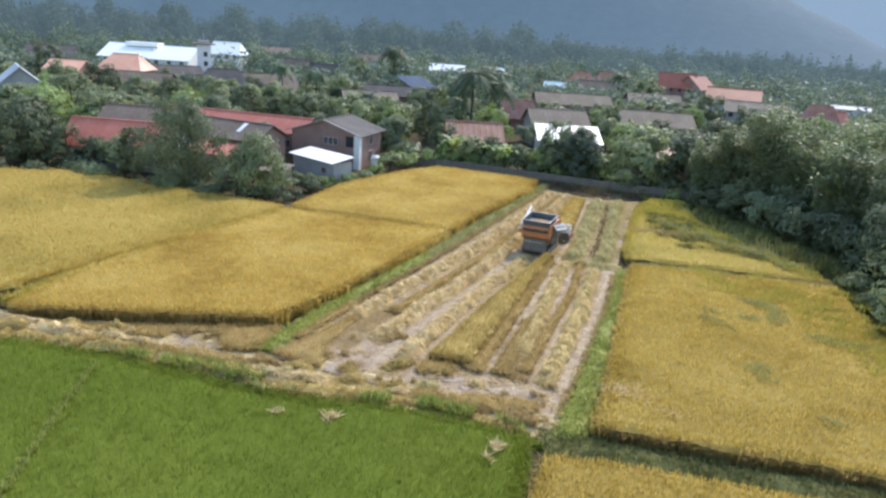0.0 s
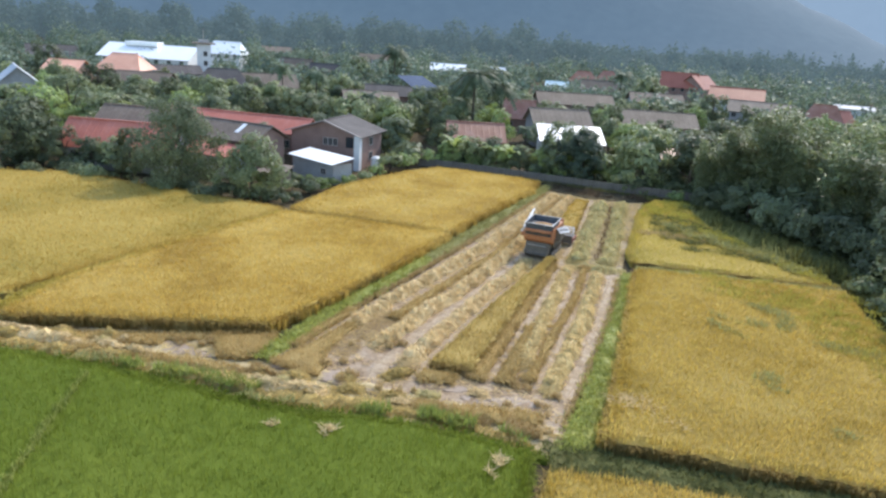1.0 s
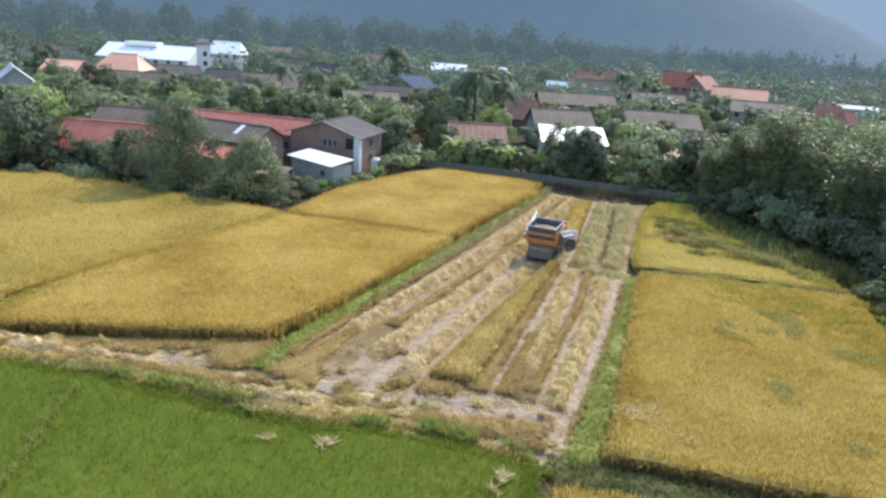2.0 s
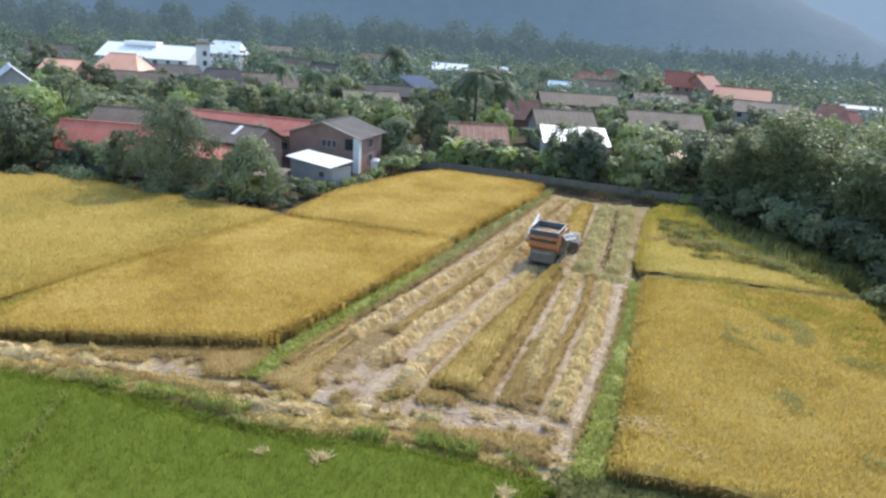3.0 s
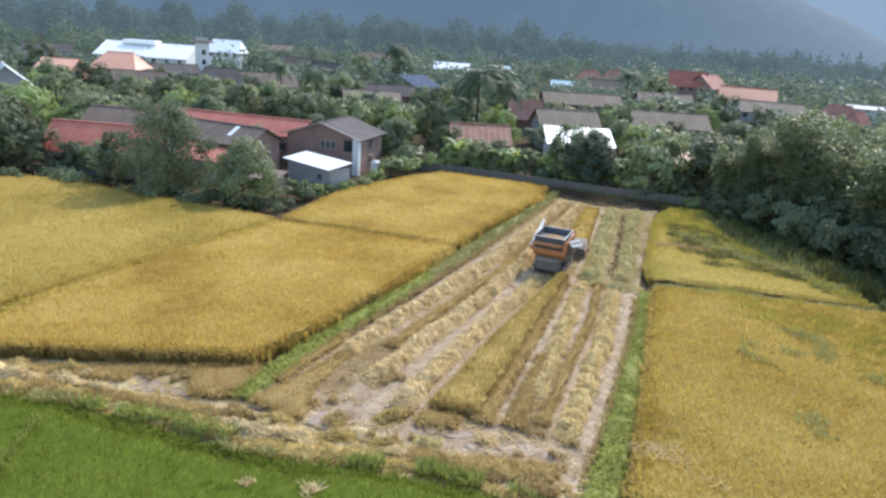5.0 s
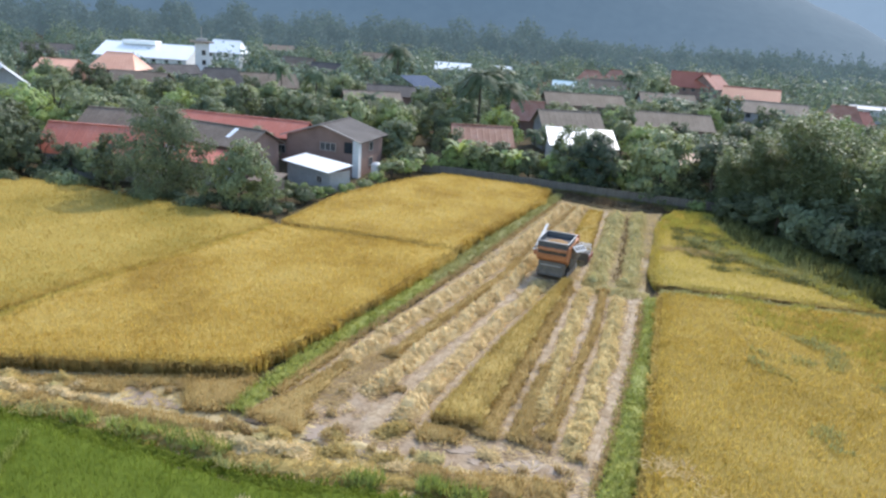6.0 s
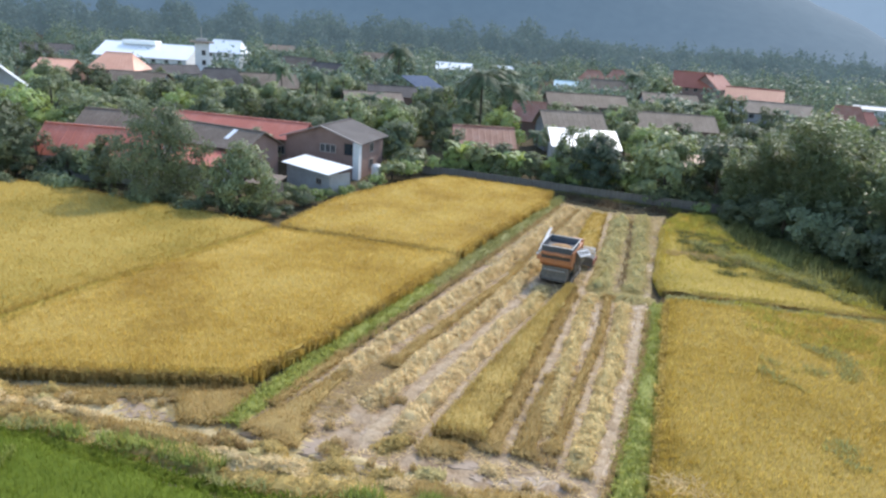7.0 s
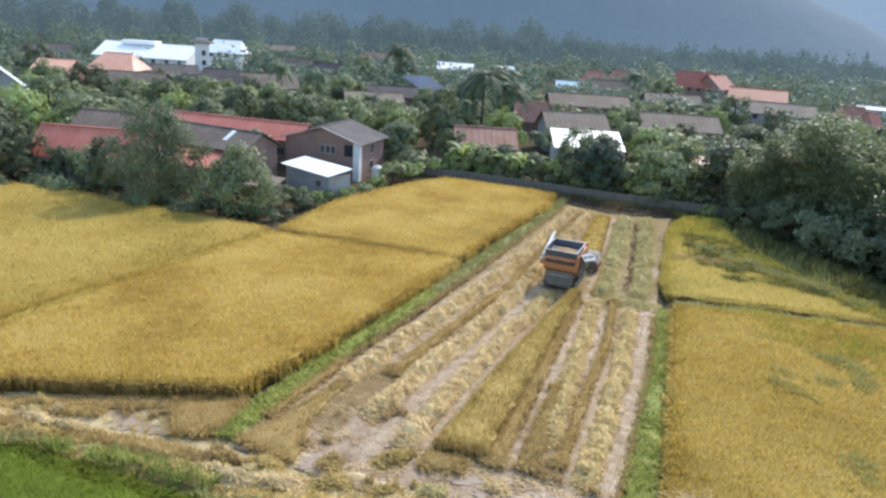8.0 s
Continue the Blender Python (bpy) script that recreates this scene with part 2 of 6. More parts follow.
M_cyanroof = material("pale_cyan_sheet_roof", [(0.42, 0.55, 0.57), (0.55, 0.68, 0.70)], 0.5, 6, 0.5, bump=0.1)
M_whitewall = material("white_render", [(0.55, 0.54, 0.52), (0.74, 0.73, 0.70)], 0.6, 5, 0.85, bump=0.2)
M_brickwall = material("brown_block_wall", [(0.20, 0.125, 0.10), (0.32, 0.21, 0.17)], 0.6, 6, 0.9, bump=0.4)
M_greywall = material("grey_render", [(0.25, 0.24, 0.23), (0.40, 0.385, 0.37)], 0.5, 5, 0.9, bump=0.3)
M_concrete = material("stained_concrete", [(0.085, 0.07, 0.055), (0.15, 0.13, 0.105), (0.24, 0.21, 0.175)], 0.5, 4, 0.9, bump=0.4)
M_window = material("dark_window_glass", [(0.02, 0.025, 0.03), (0.04, 0.045, 0.05)], 1, 3, 0.15, bump=0)
M_frame = material("pale_window_frame", [(0.30, 0.255, 0.23), (0.40, 0.36, 0.32)], 2, 9, 0.6, bump=0)
M_orange = material("orange_machine_paint", [(0.32, 0.125, 0.05), (0.45, 0.185, 0.075)], 1.2, 5, 0.5, bump=0.1)
M_redpaint = material("red_machine_paint", [(0.20, 0.06, 0.042), (0.28, 0.095, 0.065)], 1.2, 5, 0.5, bump=0.1)
M_blue = material("grey_blue_machine_paint", [(0.045, 0.05, 0.057), (0.085, 0.092, 0.10)], 1.2, 7, 0.5, bump=0.1)
M_steel = material("dusty_steel", [(0.22, 0.20, 0.17), (0.42, 0.39, 0.35)], 1.5, 9, 0.5, metal=0.4, bump=0.2)
M_white = material("white_machine_paint", [(0.52, 0.495, 0.46), (0.74, 0.71, 0.67)], 1.5, 8, 0.35, bump=0.1)
M_rubber = material("muddy_rubber_track", [(0.025, 0.022, 0.02), (0.10, 0.075, 0.05)], 1.5, 9, 0.9, bump=0.5)
# Dusty steel, darkened to include the shadow under the harvester's body.
M_darksteel = material("dusty_shade_steel", [(0.081, 0.0702, 0.058), (0.203, 0.169, 0.128)], 1.5, 9, 0.6, metal=0.0, spec=0.15, bump=0.2)
M_grain = material("paddy_grain", [(0.27, 0.15, 0.06), (0.38, 0.22, 0.09)], 3, 40, 0.8, bump=0.5)


# ---- mesh helpers ----
def mesh_of(name, verts, faces, mats, slots=None, smooth=False):
    me = bpy.data.meshes.new(name)
    me.from_pydata(np.asarray(verts).tolist(), [], [list(f) for f in faces] if isinstance(faces, list) else faces.tolist())
    for m in mats if isinstance(mats, (list, tuple)) else [mats]:
        me.materials.append(m)
    if slots is not None:
        me.polygons.foreach_set("material_index", slots)
    if smooth:
        me.polygons.foreach_set("use_smooth", [True] * len(me.polygons))
    me.update()
    return me


def piece(name, me, parent=None, label="", m=None):
    ob = new(name, me)
    if parent is not None:
        ob.parent = parent
    if m is not None:
        ob.matrix_basis = m
    if label:
        ob["label"] = label
    return ob


def part(name, bm, mat, parent, label="", m=None):
    me = bpy.data.meshes.new(name)
    bm.to_mesh(me)
    bm.free()
    me.materials.append(mat)
    return piece(name, me, parent, label, m)


def thing(name, m=None):
    ob = new(name)
    ob.empty_display_size = 0.3
    if m is not None:
        ob.matrix_basis = m
    return ob


def add_box(bm, size, at=(0, 0, 0), bevel=0.0, turn=None):
    made = bmesh.ops.create_cube(bm, size=1.0, matrix=Matrix.Translation(at) @ (turn or Matrix()) @ Matrix.Diagonal((*size, 1)))
    if bevel:
        edges = list({e for v in made["verts"] for e in v.link_edges})
        bmesh.ops.bevel(bm, geom=edges, offset=bevel, segments=1, affect="EDGES")
    return bm


def box(size, at=(0, 0, 0), bevel=0.0, turn=None):
    return add_box(bmesh.new(), size, at, bevel, turn)


def tube_data(points, radii, sides=7):
    """Vertices and faces of a tapered tube along points."""
    pts = [Vector(p) for p in points]
    vs, fs = [], []
    radii = [float(q) for q in radii]
    for i, p in enumerate(pts):
        d = (pts[min(i + 1, len(pts) - 1)] - pts[max(i - 1, 0)]).normalized()
        a = d.orthogonal().normalized()
        b = d.cross(a)
        for k in range(sides):
            w = 2 * math.pi * k / sides
            vs.append(p + radii[i] * (math.cos(w) * a + math.sin(w) * b))
    for i in range(len(pts) - 1):
        for k in range(sides):
            fs.append((i * sides + k, i * sides + (k + 1) % sides, (i + 1) * sides + (k + 1) % sides, (i + 1) * sides + k))
    vs.append(pts[-1])
    for k in range(sides):
        fs.append(((len(pts) - 1) * sides + k, (len(pts) - 1) * sides + (k + 1) % sides, len(vs) - 1))
    return vs, fs


def tube(points, radius, sides=8):
    bm = bmesh.new()
    vs, fs = tube_data(points, [radius] * len(points), sides)
    made = [bm.verts.new(v) for v in vs]
    for f in fs:
        bm.faces.new([made[i] for i in f])
    return bm


def joined(pairs):
    vs, fs = [], []
    for v, f in pairs:
        k = len(vs)
        vs.extend([tuple(p) for p in v])
        fs.extend([tuple(i + k for i in q) for q in f])
    return vs, fs


def along(line, u):
    """Points of a polyline at shares u of its length."""
    line = np.array(line, float)
    s = np.r_[0, np.cumsum(np.hypot(*np.diff(line, axis=0).T))]
    u = np.asarray(u) * s[-1]
    return np.stack([np.interp(u, s, line[:, 0]), np.interp(u, s, line[:, 1])], -1)


def patch(a, b, u, v):
    """The place at u along two edge lines a and b, v of the way from a to b."""
    return along(a, u) * (1 - np.asarray(v))[..., None] + along(b, u) * np.asarray(v)[..., None]


def bumps(xy, size, seed=0):
    """Smooth uneven values about 0, from a few crossed waves."""
    r = np.random.RandomState(seed)
    out = 0
    for k in range(9):
        w = r.normal(size=2) * 2.2 / size
        out = out + np.sin(xy[..., 0] * w[0] + xy[..., 1] * w[1] + r.uniform(0, 7)) / 3.2
    return out


def length_of(line):
    return float(np.hypot(*np.diff(np.array(line), axis=0).T).sum())


def blades(xy, z0, r, n, tall, wide, lean, bend=0.8):
    """n leaf blades about each place: narrow, leaning, bent at the middle (two quads each)."""
    k = len(xy) * n
    base = np.repeat(xy, n, 0) + r.normal(size=(k, 2)) * 0.05
    zb = np.repeat(z0, n)
    way = r.uniform(0, 2 * np.pi, k)
    d = np.stack([np.cos(way), np.sin(way)], -1)
    side = np.stack([-d[:, 1], d[:, 0]], -1)
    h = tall * r.uniform(0.65, 1.25, k)
    l = lean * r.uniform(0.2, 1.6, k)
    w = wide * r.uniform(0.7, 1.3, k)
    def row(share, up, width):
        c = base + d * (l * share)[:, None]
        z = (zb + h * up)[:, None]
        return np.hstack([c - side * (w * width)[:, None], z]), np.hstack([c + side * (w * width)[:, None], z])
    a0, a1 = row(0.0, 0.0, 0.5)
    b0, b1 = row(0.35, 0.75, 0.5)
    c0, c1 = row(1.0, 1.0 - bend * 0.3, 0.15)
    v = np.stack([a0, a1, b1, b0, c1, c0], 1).reshape(-1, 3)
    i = np.arange(k)[:, None] * 6
    f = np.vstack([i + [0, 1, 2, 3], i + [3, 2, 4, 5]])
    return v, f


def stack(*pairs):
    """Several (verts, faces, slot) groups as one; the faces come back as one list."""
    vs, fs, ss, k = [], [], [], 0
    for v, f, s in pairs:
        vs.append(v)
        fs += (f + k).tolist()
        ss.append(np.full(len(f), s, np.int32))
        k += len(v)
    return np.vstack(vs), fs, np.concatenate(ss)


def sheet(a, b, nu, nv, z, seed=0, uneven=0.03, size=1.5, ragged=0.0):
    """An uneven sheet between two edge lines, with its edges turned down."""
    u, v = np.meshgrid(np.linspace(0, 1, nu), np.linspace(0, 1, nv), indexing="ij")
    xy = patch(a, b, u.ravel(), v.ravel())
    zz = z + uneven * bumps(xy, size, seed) + 0.5 * uneven * bumps(xy, size / 4, seed + 1)
    if ragged:
        xy = xy + ragged * np.stack([bumps(xy, 0.8, seed + 2), bumps(xy, 0.8, seed + 3)], -1)
    edge = ((u == 0) | (u == 1) | (v == 0) | (v == 1)).ravel()
    verts = np.hstack([xy, zz[:, None]])
    i = (np.arange(nu - 1)[:, None] * nv + np.arange(nv - 1)).ravel()[:, None]
    f = i + np.array([0, nv, nv + 1, 1])
    ring = np.r_[np.arange(nv), np.arange(1, nu) * nv + nv - 1, (nu - 1) * nv + np.arange(nv - 2, -1, -1), np.arange(nu - 2, 0, -1) * nv]
    low = verts[ring].copy()
    low[:, 2] = -0.06
    j = np.arange(len(ring))
    g = np.stack([ring, ring[(j + 1) % len(ring)], len(verts) + (j + 1) % len(ring), len(verts) + j], -1)
    return np.vstack([verts, low]), np.vstack([f, g]), edge


def crop(name, a, b, label, tall, per_m2, mats, seed, category="rice field", ear=(0.28, 0.034, 48, 86), uneven=0.035):
    """A stand of rice: an uneven bed at blade-base height with leaning blades and ears all over it and down its sides."""
    r = np.random.RandomState(seed)
    la = (length_of(a) + length_of(b)) / 2
    wide = np.hypot(*(along(a, [0.5]) - along(b, [0.5]))[0])
    nu, nv = max(6, int(la / 0.6)), max(5, int(wide / 0.6))
    bed, bf, _ = sheet(a, b, nu, nv, tall - 0.10, seed, uneven, 2.0, 0.10)
    rim = 2 * (nu + nv) - 4
    bed[: nu * nv, 2] -= np.where(_, min(0.24, 0.28 * tall) + 0.1 * tall * bumps(bed[: nu * nv, :2], 0.7, seed + 9), 0.0)
    bed[: nu * nv, :2] += np.where(_, 0.10 * bumps(bed[: nu * nv, :2], 0.5, seed + 8), 0.0)[:, None]
    bed[nu * nv :, :2] = bed[bf[len(bf) - rim :, 0], :2]
    k = int(la * wide * per_m2)
    u, v = r.uniform(0, 1, k), r.uniform(0, 1, k)
    e = int((la + wide) * 2 * 20)
    side = r.randint(0, 4, e)
    uu, vv = r.uniform(0, 1, e), r.uniform(0, 1, e)
    uu, vv = np.where(side == 0, 0, np.where(side == 1, 1, uu)), np.where(side == 2, 0, np.where(side == 3, 1, vv))
    xy = patch(a, b, u, v)
    z = tall - 0.20 + uneven * bumps(xy, 2.0, seed)
    bv, bq = ears(xy, z + 0.06, r, *ear)
    ex = patch(a, b, uu, vv) + r.normal(size=(e, 2)) * 0.07
    ev, eq = blades(ex, np.full(e, -0.03), r, 3, tall * 0.92, 0.045, 0.32)
    fx = patch(a, b, np.clip(uu + r.normal(size=e) * 0.3 / la, 0, 1), np.clip(vv + r.normal(size=e) * 0.3 / wide, 0, 1)) + r.normal(size=(e, 2)) * 0.12
    gv, gq = ears(fx, tall - 0.36 + 0.26 * r.uniform(size=e), r, ear[0] * 1.1, ear[1], 20, 85)
    vs, fs, ss = stack((bed, bf, 0), (bv, bq, 1), (gv, gq, 1), (ev, eq, 2))
    ss[len(bf) - rim : len(bf)] = 2
    ob = piece(name, mesh_of(name, vs, fs, [*mats, M_green if mats[0] is M_green_bed else M_stub_stand if mats[0] is M_stub_stand else M_rice_side], ss))
    return tagged(ob, label, category, kind="stuff")


def scatter_blades(name, lines, label, category, mat, seed, gap=0.16, wide=0.5, tall=0.32, blade=0.03, lean=0.10, n=3, z=0.0):
    """Short standing blades in a band along each line."""
    r = np.random.RandomState(seed)
    groups = []
    for line in lines:
        k = max(6, int(length_of(line) / gap * max(1, wide / 0.2)))
        u = r.uniform(0, 1, k)
        p = along(line, u)
        q = along(line, np.minimum(u + 0.02, 1.0)) - along(line, np.maximum(u - 0.02, 0))
        q = q / np.maximum(np.hypot(q[:, 0], q[:, 1]), 1e-6)[:, None]
        off = np.round(r.uniform(-0.5, 0.5, k) * wide / 0.25) * 0.25 + r.normal(size=k) * 0.03
        off = off * (0.8 + 0.3 * bumps(p, 1.2, seed))
        xy = p + np.stack([-q[:, 1], q[:, 0]], -1) * off[:, None]
        v, f = blades(xy, np.full(k, z), r, n, tall, blade, lean)
        groups.append((v, f, 0))
    vs, fs, _ = stack(*groups)
    return tagged(piece(name, mesh_of(name, vs, fs, mat)), label, category, kind="stuff")


def windrow(line, label, mat, seed, wide=1.5, tall=0.48, per_m=125, name="straw_windrow", broken=0.15, clods=0.3):
    """A heaped row of cut straw: a lumpy ridge with loose stalks lying over it."""
    r = np.random.RandomState(seed)
    le = length_of(line)
    n, m = max(8, int(le / 0.2)), 9
    u = np.linspace(0, 1, n)
    p = along(line, u)
    d = np.gradient(p, axis=0)
    d = d / np.hypot(d[:, 0], d[:, 1])[:, None]
    side = np.stack([-d[:, 1], d[:, 0]], -1)
    knots = np.cumsum(0.15 + r.exponential(0.5, int(le / 0.5) + 8))
    lump = np.interp(u * le, knots, r.uniform(0.95 - broken, 0.95 + broken, len(knots))) + 0.12 * bumps(p, 0.3, seed) + 0.14 * bumps(p, 2.5, seed + 1)
    p = p + side * (np.interp(u * le, knots, r.normal(size=len(knots))) * 0.09)[:, None]
    end = np.clip(np.minimum(u, 1 - u) * le / 1.3, 0.0, 1.0) ** 0.8
    lump = lump * end
    vs = []
    for j in range(m):
        s = j / (m - 1) * 2 - 1
        w = wide / 2 * (0.4 + 0.6 * end) * (1 + np.interp(u * le, knots, r.normal(size=len(knots))) * 0.12 + 0.08 * bumps(p + s * 3, 0.5, seed + 2) + 0.12 * bumps(p - s * 2, 1.8, seed + 3))
        clod = clods * (bumps(p + side * (w * s)[:, None], 0.34, seed + 6) + 0.6 * bumps(p * 1.7 - side * (w * s)[:, None], 0.3, seed + 7))
        hgt = tall * np.maximum(0.04, lump + clod * end) * (1 - s * s) ** 1.15 + 0.085 * bumps(p + side * s, 0.22, seed + 4) * (1 - s * s)
        vs.append(np.hstack([p + side * (w * s)[:, None], (hgt - (0.04 if abs(s) == 1 else 0))[:, None]]))
    ridge = np.stack(vs, 1).reshape(-1, 3)
    i = (np.arange(n - 1)[:, None] * m + np.arange(m - 1)).ravel()[:, None]
    f = i + np.array([0, m, m + 1, 1])
    k = int(le * per_m)
    uu, ss = r.uniform(0, 1, k), np.clip(r.normal(size=k) * 0.5, -1.15, 1.15)
    idx = np.minimum((uu * (n - 1)).astype(int), n - 1)
    c = p[idx] + side[idx] * (ss * wide / 2)[:, None] + r.normal(size=(k, 2)) * 0.06
    z = tall * np.maximum(0.04, lump[idx]) * np.maximum(0, 1 - ss * ss) ** 1.15 + 0.015
    way = r.uniform(0, np.pi, k)
    dv = np.stack([np.cos(way), np.sin(way), r.normal(size=k) * 0.16], -1) * (r.uniform(0.10, 0.28, k))[:, None]
    sv = np.stack([-np.sin(way), np.cos(way), np.zeros(k)], -1) * 0.024
    c3 = np.hstack([c, z[:, None]])
    stalk = np.stack([c3 - dv - sv, c3 + dv - sv, c3 + dv + sv, c3 - dv + sv], 1).reshape(-1, 3)
    q = np.arange(k)[:, None] * 4 + [0, 1, 2, 3]
    v, f, s = stack((ridge, f, 0), (stalk, q, 0))
    ob = piece(name, mesh_of(name, v, f, mat, smooth=False))
    return tagged(ob, label, "straw", group="straw rows on the cut field", kind="stuff")


def bund(line, wide, tall, label, seed, name="grass_bund", mat=None, per_m=60, blade=0.22):
    """A low earth ridge between fields, overgrown with grass."""
    r = np.random.RandomState(seed)
    le = length_of(line)
    n, m = max(8, int(le / 0.35)), 7
    u = np.linspace(0, 1, n)
    p = along(line, u)
    d = np.gradient(p, axis=0)
    d = d / np.hypot(d[:, 0], d[:, 1])[:, None]
    side = np.stack([-d[:, 1], d[:, 0]], -1)
    rows = []
    for j in range(m):
        s = j / (m - 1) * 2 - 1
        w = wide / 2 * (1 + 0.18 * bumps(p + s * 5, 0.9, seed))
        h = tall * (1 - abs(s) ** 2.4) * (1 + 0.25 * bumps(p, 1.0, seed + 1)) - (0.06 if abs(s) == 1 else 0)
        rows.append(np.hstack([p + side * (w * s)[:, None], h[:, None]]))
    ridge = np.stack(rows, 1).reshape(-1, 3)
    i = (np.arange(n - 1)[:, None] * m + np.arange(m - 1)).ravel()[:, None]
    f = i + np.array([0, m, m + 1, 1])
    k = int(le * per_m)
    uu, ss = r.uniform(0, 1, k), r.uniform(-1.05, 1.05, k)
    idx = np.minimum((uu * (n - 1)).astype(int), n - 1)
    xy = p[idx] + side[idx] * (ss * wide / 2)[:, None] + r.normal(size=(k, 2)) * 0.15
    z = tall * np.maximum(0, 1 - np.abs(ss) ** 2.4) - 0.03
    keep = bumps(xy, 1.1, seed + 5) > -1.5
    k = int(keep.sum())
    v2, f2 = ears(np.repeat(xy[keep], 4, 0) + r.normal(size=(4 * k, 2)) * 0.08, np.repeat(z[keep], 4) + 0.04, r, blade * 1.2, 0.05, 8, 65)
    v, f, s = stack((ridge, f, 0), (v2, f2, 1))
    ob = piece(name, mesh_of(name, v, f, [mat or M_grass, mat or M_grass], s))
    return tagged(ob, label, "field bund", kind="structure")


def ears(xy, z, r, long, wide, low, high):
    """One narrow leaning blade at each place: a drooping ear or a leaf tip, between two steepnesses (degrees)."""
    k = len(xy)
    way, tilt = r.uniform(0, 2 * np.pi, k), np.radians(r.uniform(low, high, k))
    l = long * r.uniform(0.6, 1.3, k)
    d = np.stack([np.cos(way) * np.cos(tilt), np.sin(way) * np.cos(tilt), np.sin(tilt)], -1) * l[:, None]
    sd = np.stack([-np.sin(way), np.cos(way), r.normal(size=k) * 0.35], -1) * (wide * r.uniform(0.45, 0.9, k))[:, None]
    c = np.hstack([xy, z[:, None]])
    v = np.stack([c - sd, c + sd, c + d], 1).reshape(-1, 3)
    return v, np.arange(k)[:, None] * 3 + [0, 1, 2]


# ---- ground and far hills ----
def ground_sheet():
    rings = [0, 30, 60, 100, 160, 260, 420, 700, 1200, 2200, 4500]
    vs, fs, n = [(0, 60, -0.06)], [], 48
    for rad in rings[1:]:
        for k in range(n):
            w = 2 * math.pi * k / n
            vs.append((rad * math.cos(w), 60 + rad * math.sin(w), -0.06))
    for k in range(n):
        fs.append((0, 1 + k, 1 + (k + 1) % n))
    for i in range(len(rings) - 2):
        for k in range(n):
            a, b = 1 + i * n, 1 + (i + 1) * n
            fs.append((a + k, b + k, b + (k + 1) % n, a + (k + 1) % n))
    return tagged(piece("ground", mesh_of("ground", vs, fs, M_soil)), "damp dark soil with thin weeds under the village trees", "ground", kind="structure")


ground_sheet()


def hill(name, bearings, heights, near, deep, seed, label, mat):
    """A long wooded hillside: its crest at the given heights over bearings (degrees to the right of +y)."""
    nb, nd = 120, 14
    bs = np.linspace(bearings[0], bearings[-1], nb)
    hs = np.interp(bs, bearings, heights)
    vs = []
    for i, b in enumerate(bs):
        for j in range(nd):
            s = j / (nd - 1)
            rad = near + deep * s
            rise = math.sin(min(1.0, s * 1.35) * math.pi / 2) ** 1.2
            z = hs[i] * rise * (1 + 0.03 * math.sin(b * 1.7 + s * 5 + seed)) + (3.0 * noise.noise((b * 1.3, s * 9, seed)) if j else 0)
            vs.append((rad * math.sin(radians(b)), rad * math.cos(radians(b)), z - (1 if j == 0 else 0)))
    fs = [(i * nd + j, (i + 1) * nd + j, (i + 1) * nd + j + 1, i * nd + j + 1) for i in range(nb - 1) for j in range(nd - 1)]
    return tagged(piece(name, mesh_of(name, vs, fs, mat, smooth=True)), label, "hill", kind="structure")


hill("backdrop", [-110, -80, -55, -35, -20, -10, -3.4, 0.5, 3.8, 6, 10, 60], [150, 200, 270, 300, 250, 190, 130, 90, 52, 28, 12, 8], 1000, 600, 3, "wooded mountainside far behind the village, blue haze put in as glow", M_hill)
hill("backdrop", [-120, -30, 0, 8, 20, 60], [500, 500, 460, 380, 300, 150], 2600, 700, 8, "added pale blue glowing ridge in place of hazy sky", M_ridge)

# ---- rice fields ----
crop("ripe_rice_field", [(-39.3, 21.6), (-41.3, 27), (-42.3, 35.6), (-42.4, 50.1)], [(-26.2, 29.4), (-25.9, 35), (-26, 41.6), (-26.8, 53.6)], "ripe golden rice standing beside the cut field", 1.0, 105, [M_rice_bed, M_rice], 11)
crop("ripe_rice_field", [(-43.2, 51.6), (-45.7, 62.9), (-45.1, 74.2), (-43, 82)], [(-27.2, 54.6), (-27.5, 65), (-27.9, 76.9), (-29.3, 83.6)], "ripe golden rice in front of the garden wall", 0.85, 70, [M_rice_bed, M_rice], 12)
crop("ripe_rice_field", [(-90, 36.5), (-75, 45), (-71, 48.4), (-62.2, 48.8), (-52.9, 50.3), (-43.5, 51.0)], [(-75, 8), (-62, 12), (-52, 17), (-42.6, 22.0), (-42.2, 24.0), (-42.3, 25.6)], "ripe golden rice with greener streaks before the red-roofed sheds", 0.85, 44, [M_rice_bed_far, M_rice_far], 13)
crop("ripe_rice_field", [(-5.7, 28.6), (-6.4, 32.8), (-7.7, 40.9), (-10.1, 54.6)], [(15, 34), (10, 44), (6.3, 52), (4.7, 59.5)], "ripe amber rice with greener lodged patches under the trees", 0.95, 130, [M_rice_bed_amber, M_rice_amber], 14)
crop("ripe_rice_field", [(-10.9, 57.0), (-12, 60), (-14.8, 77.3), (-14.5, 83)], [(4.4, 61.4), (0.8, 65.2), (-6.0, 71.5), (-11.2, 82.5)], "small yellow-green rice plot partly in tree shade", 0.8, 80, [M_rice_bed_far, M_edge_rice], 15)
crop("ripe_rice_field", [(-7.0, 25.0), (-4.1, 26.2), (0.3, 27.3), (5.9, 28.9), (15, 31)], [(-5.2, 14), (-2, 14.5), (3, 15), (9, 16), (18, 17)], "ripe golden rice at the corner of the green field", 0.85, 125, [M_rice_bed_amber, M_rice_amber], 16)
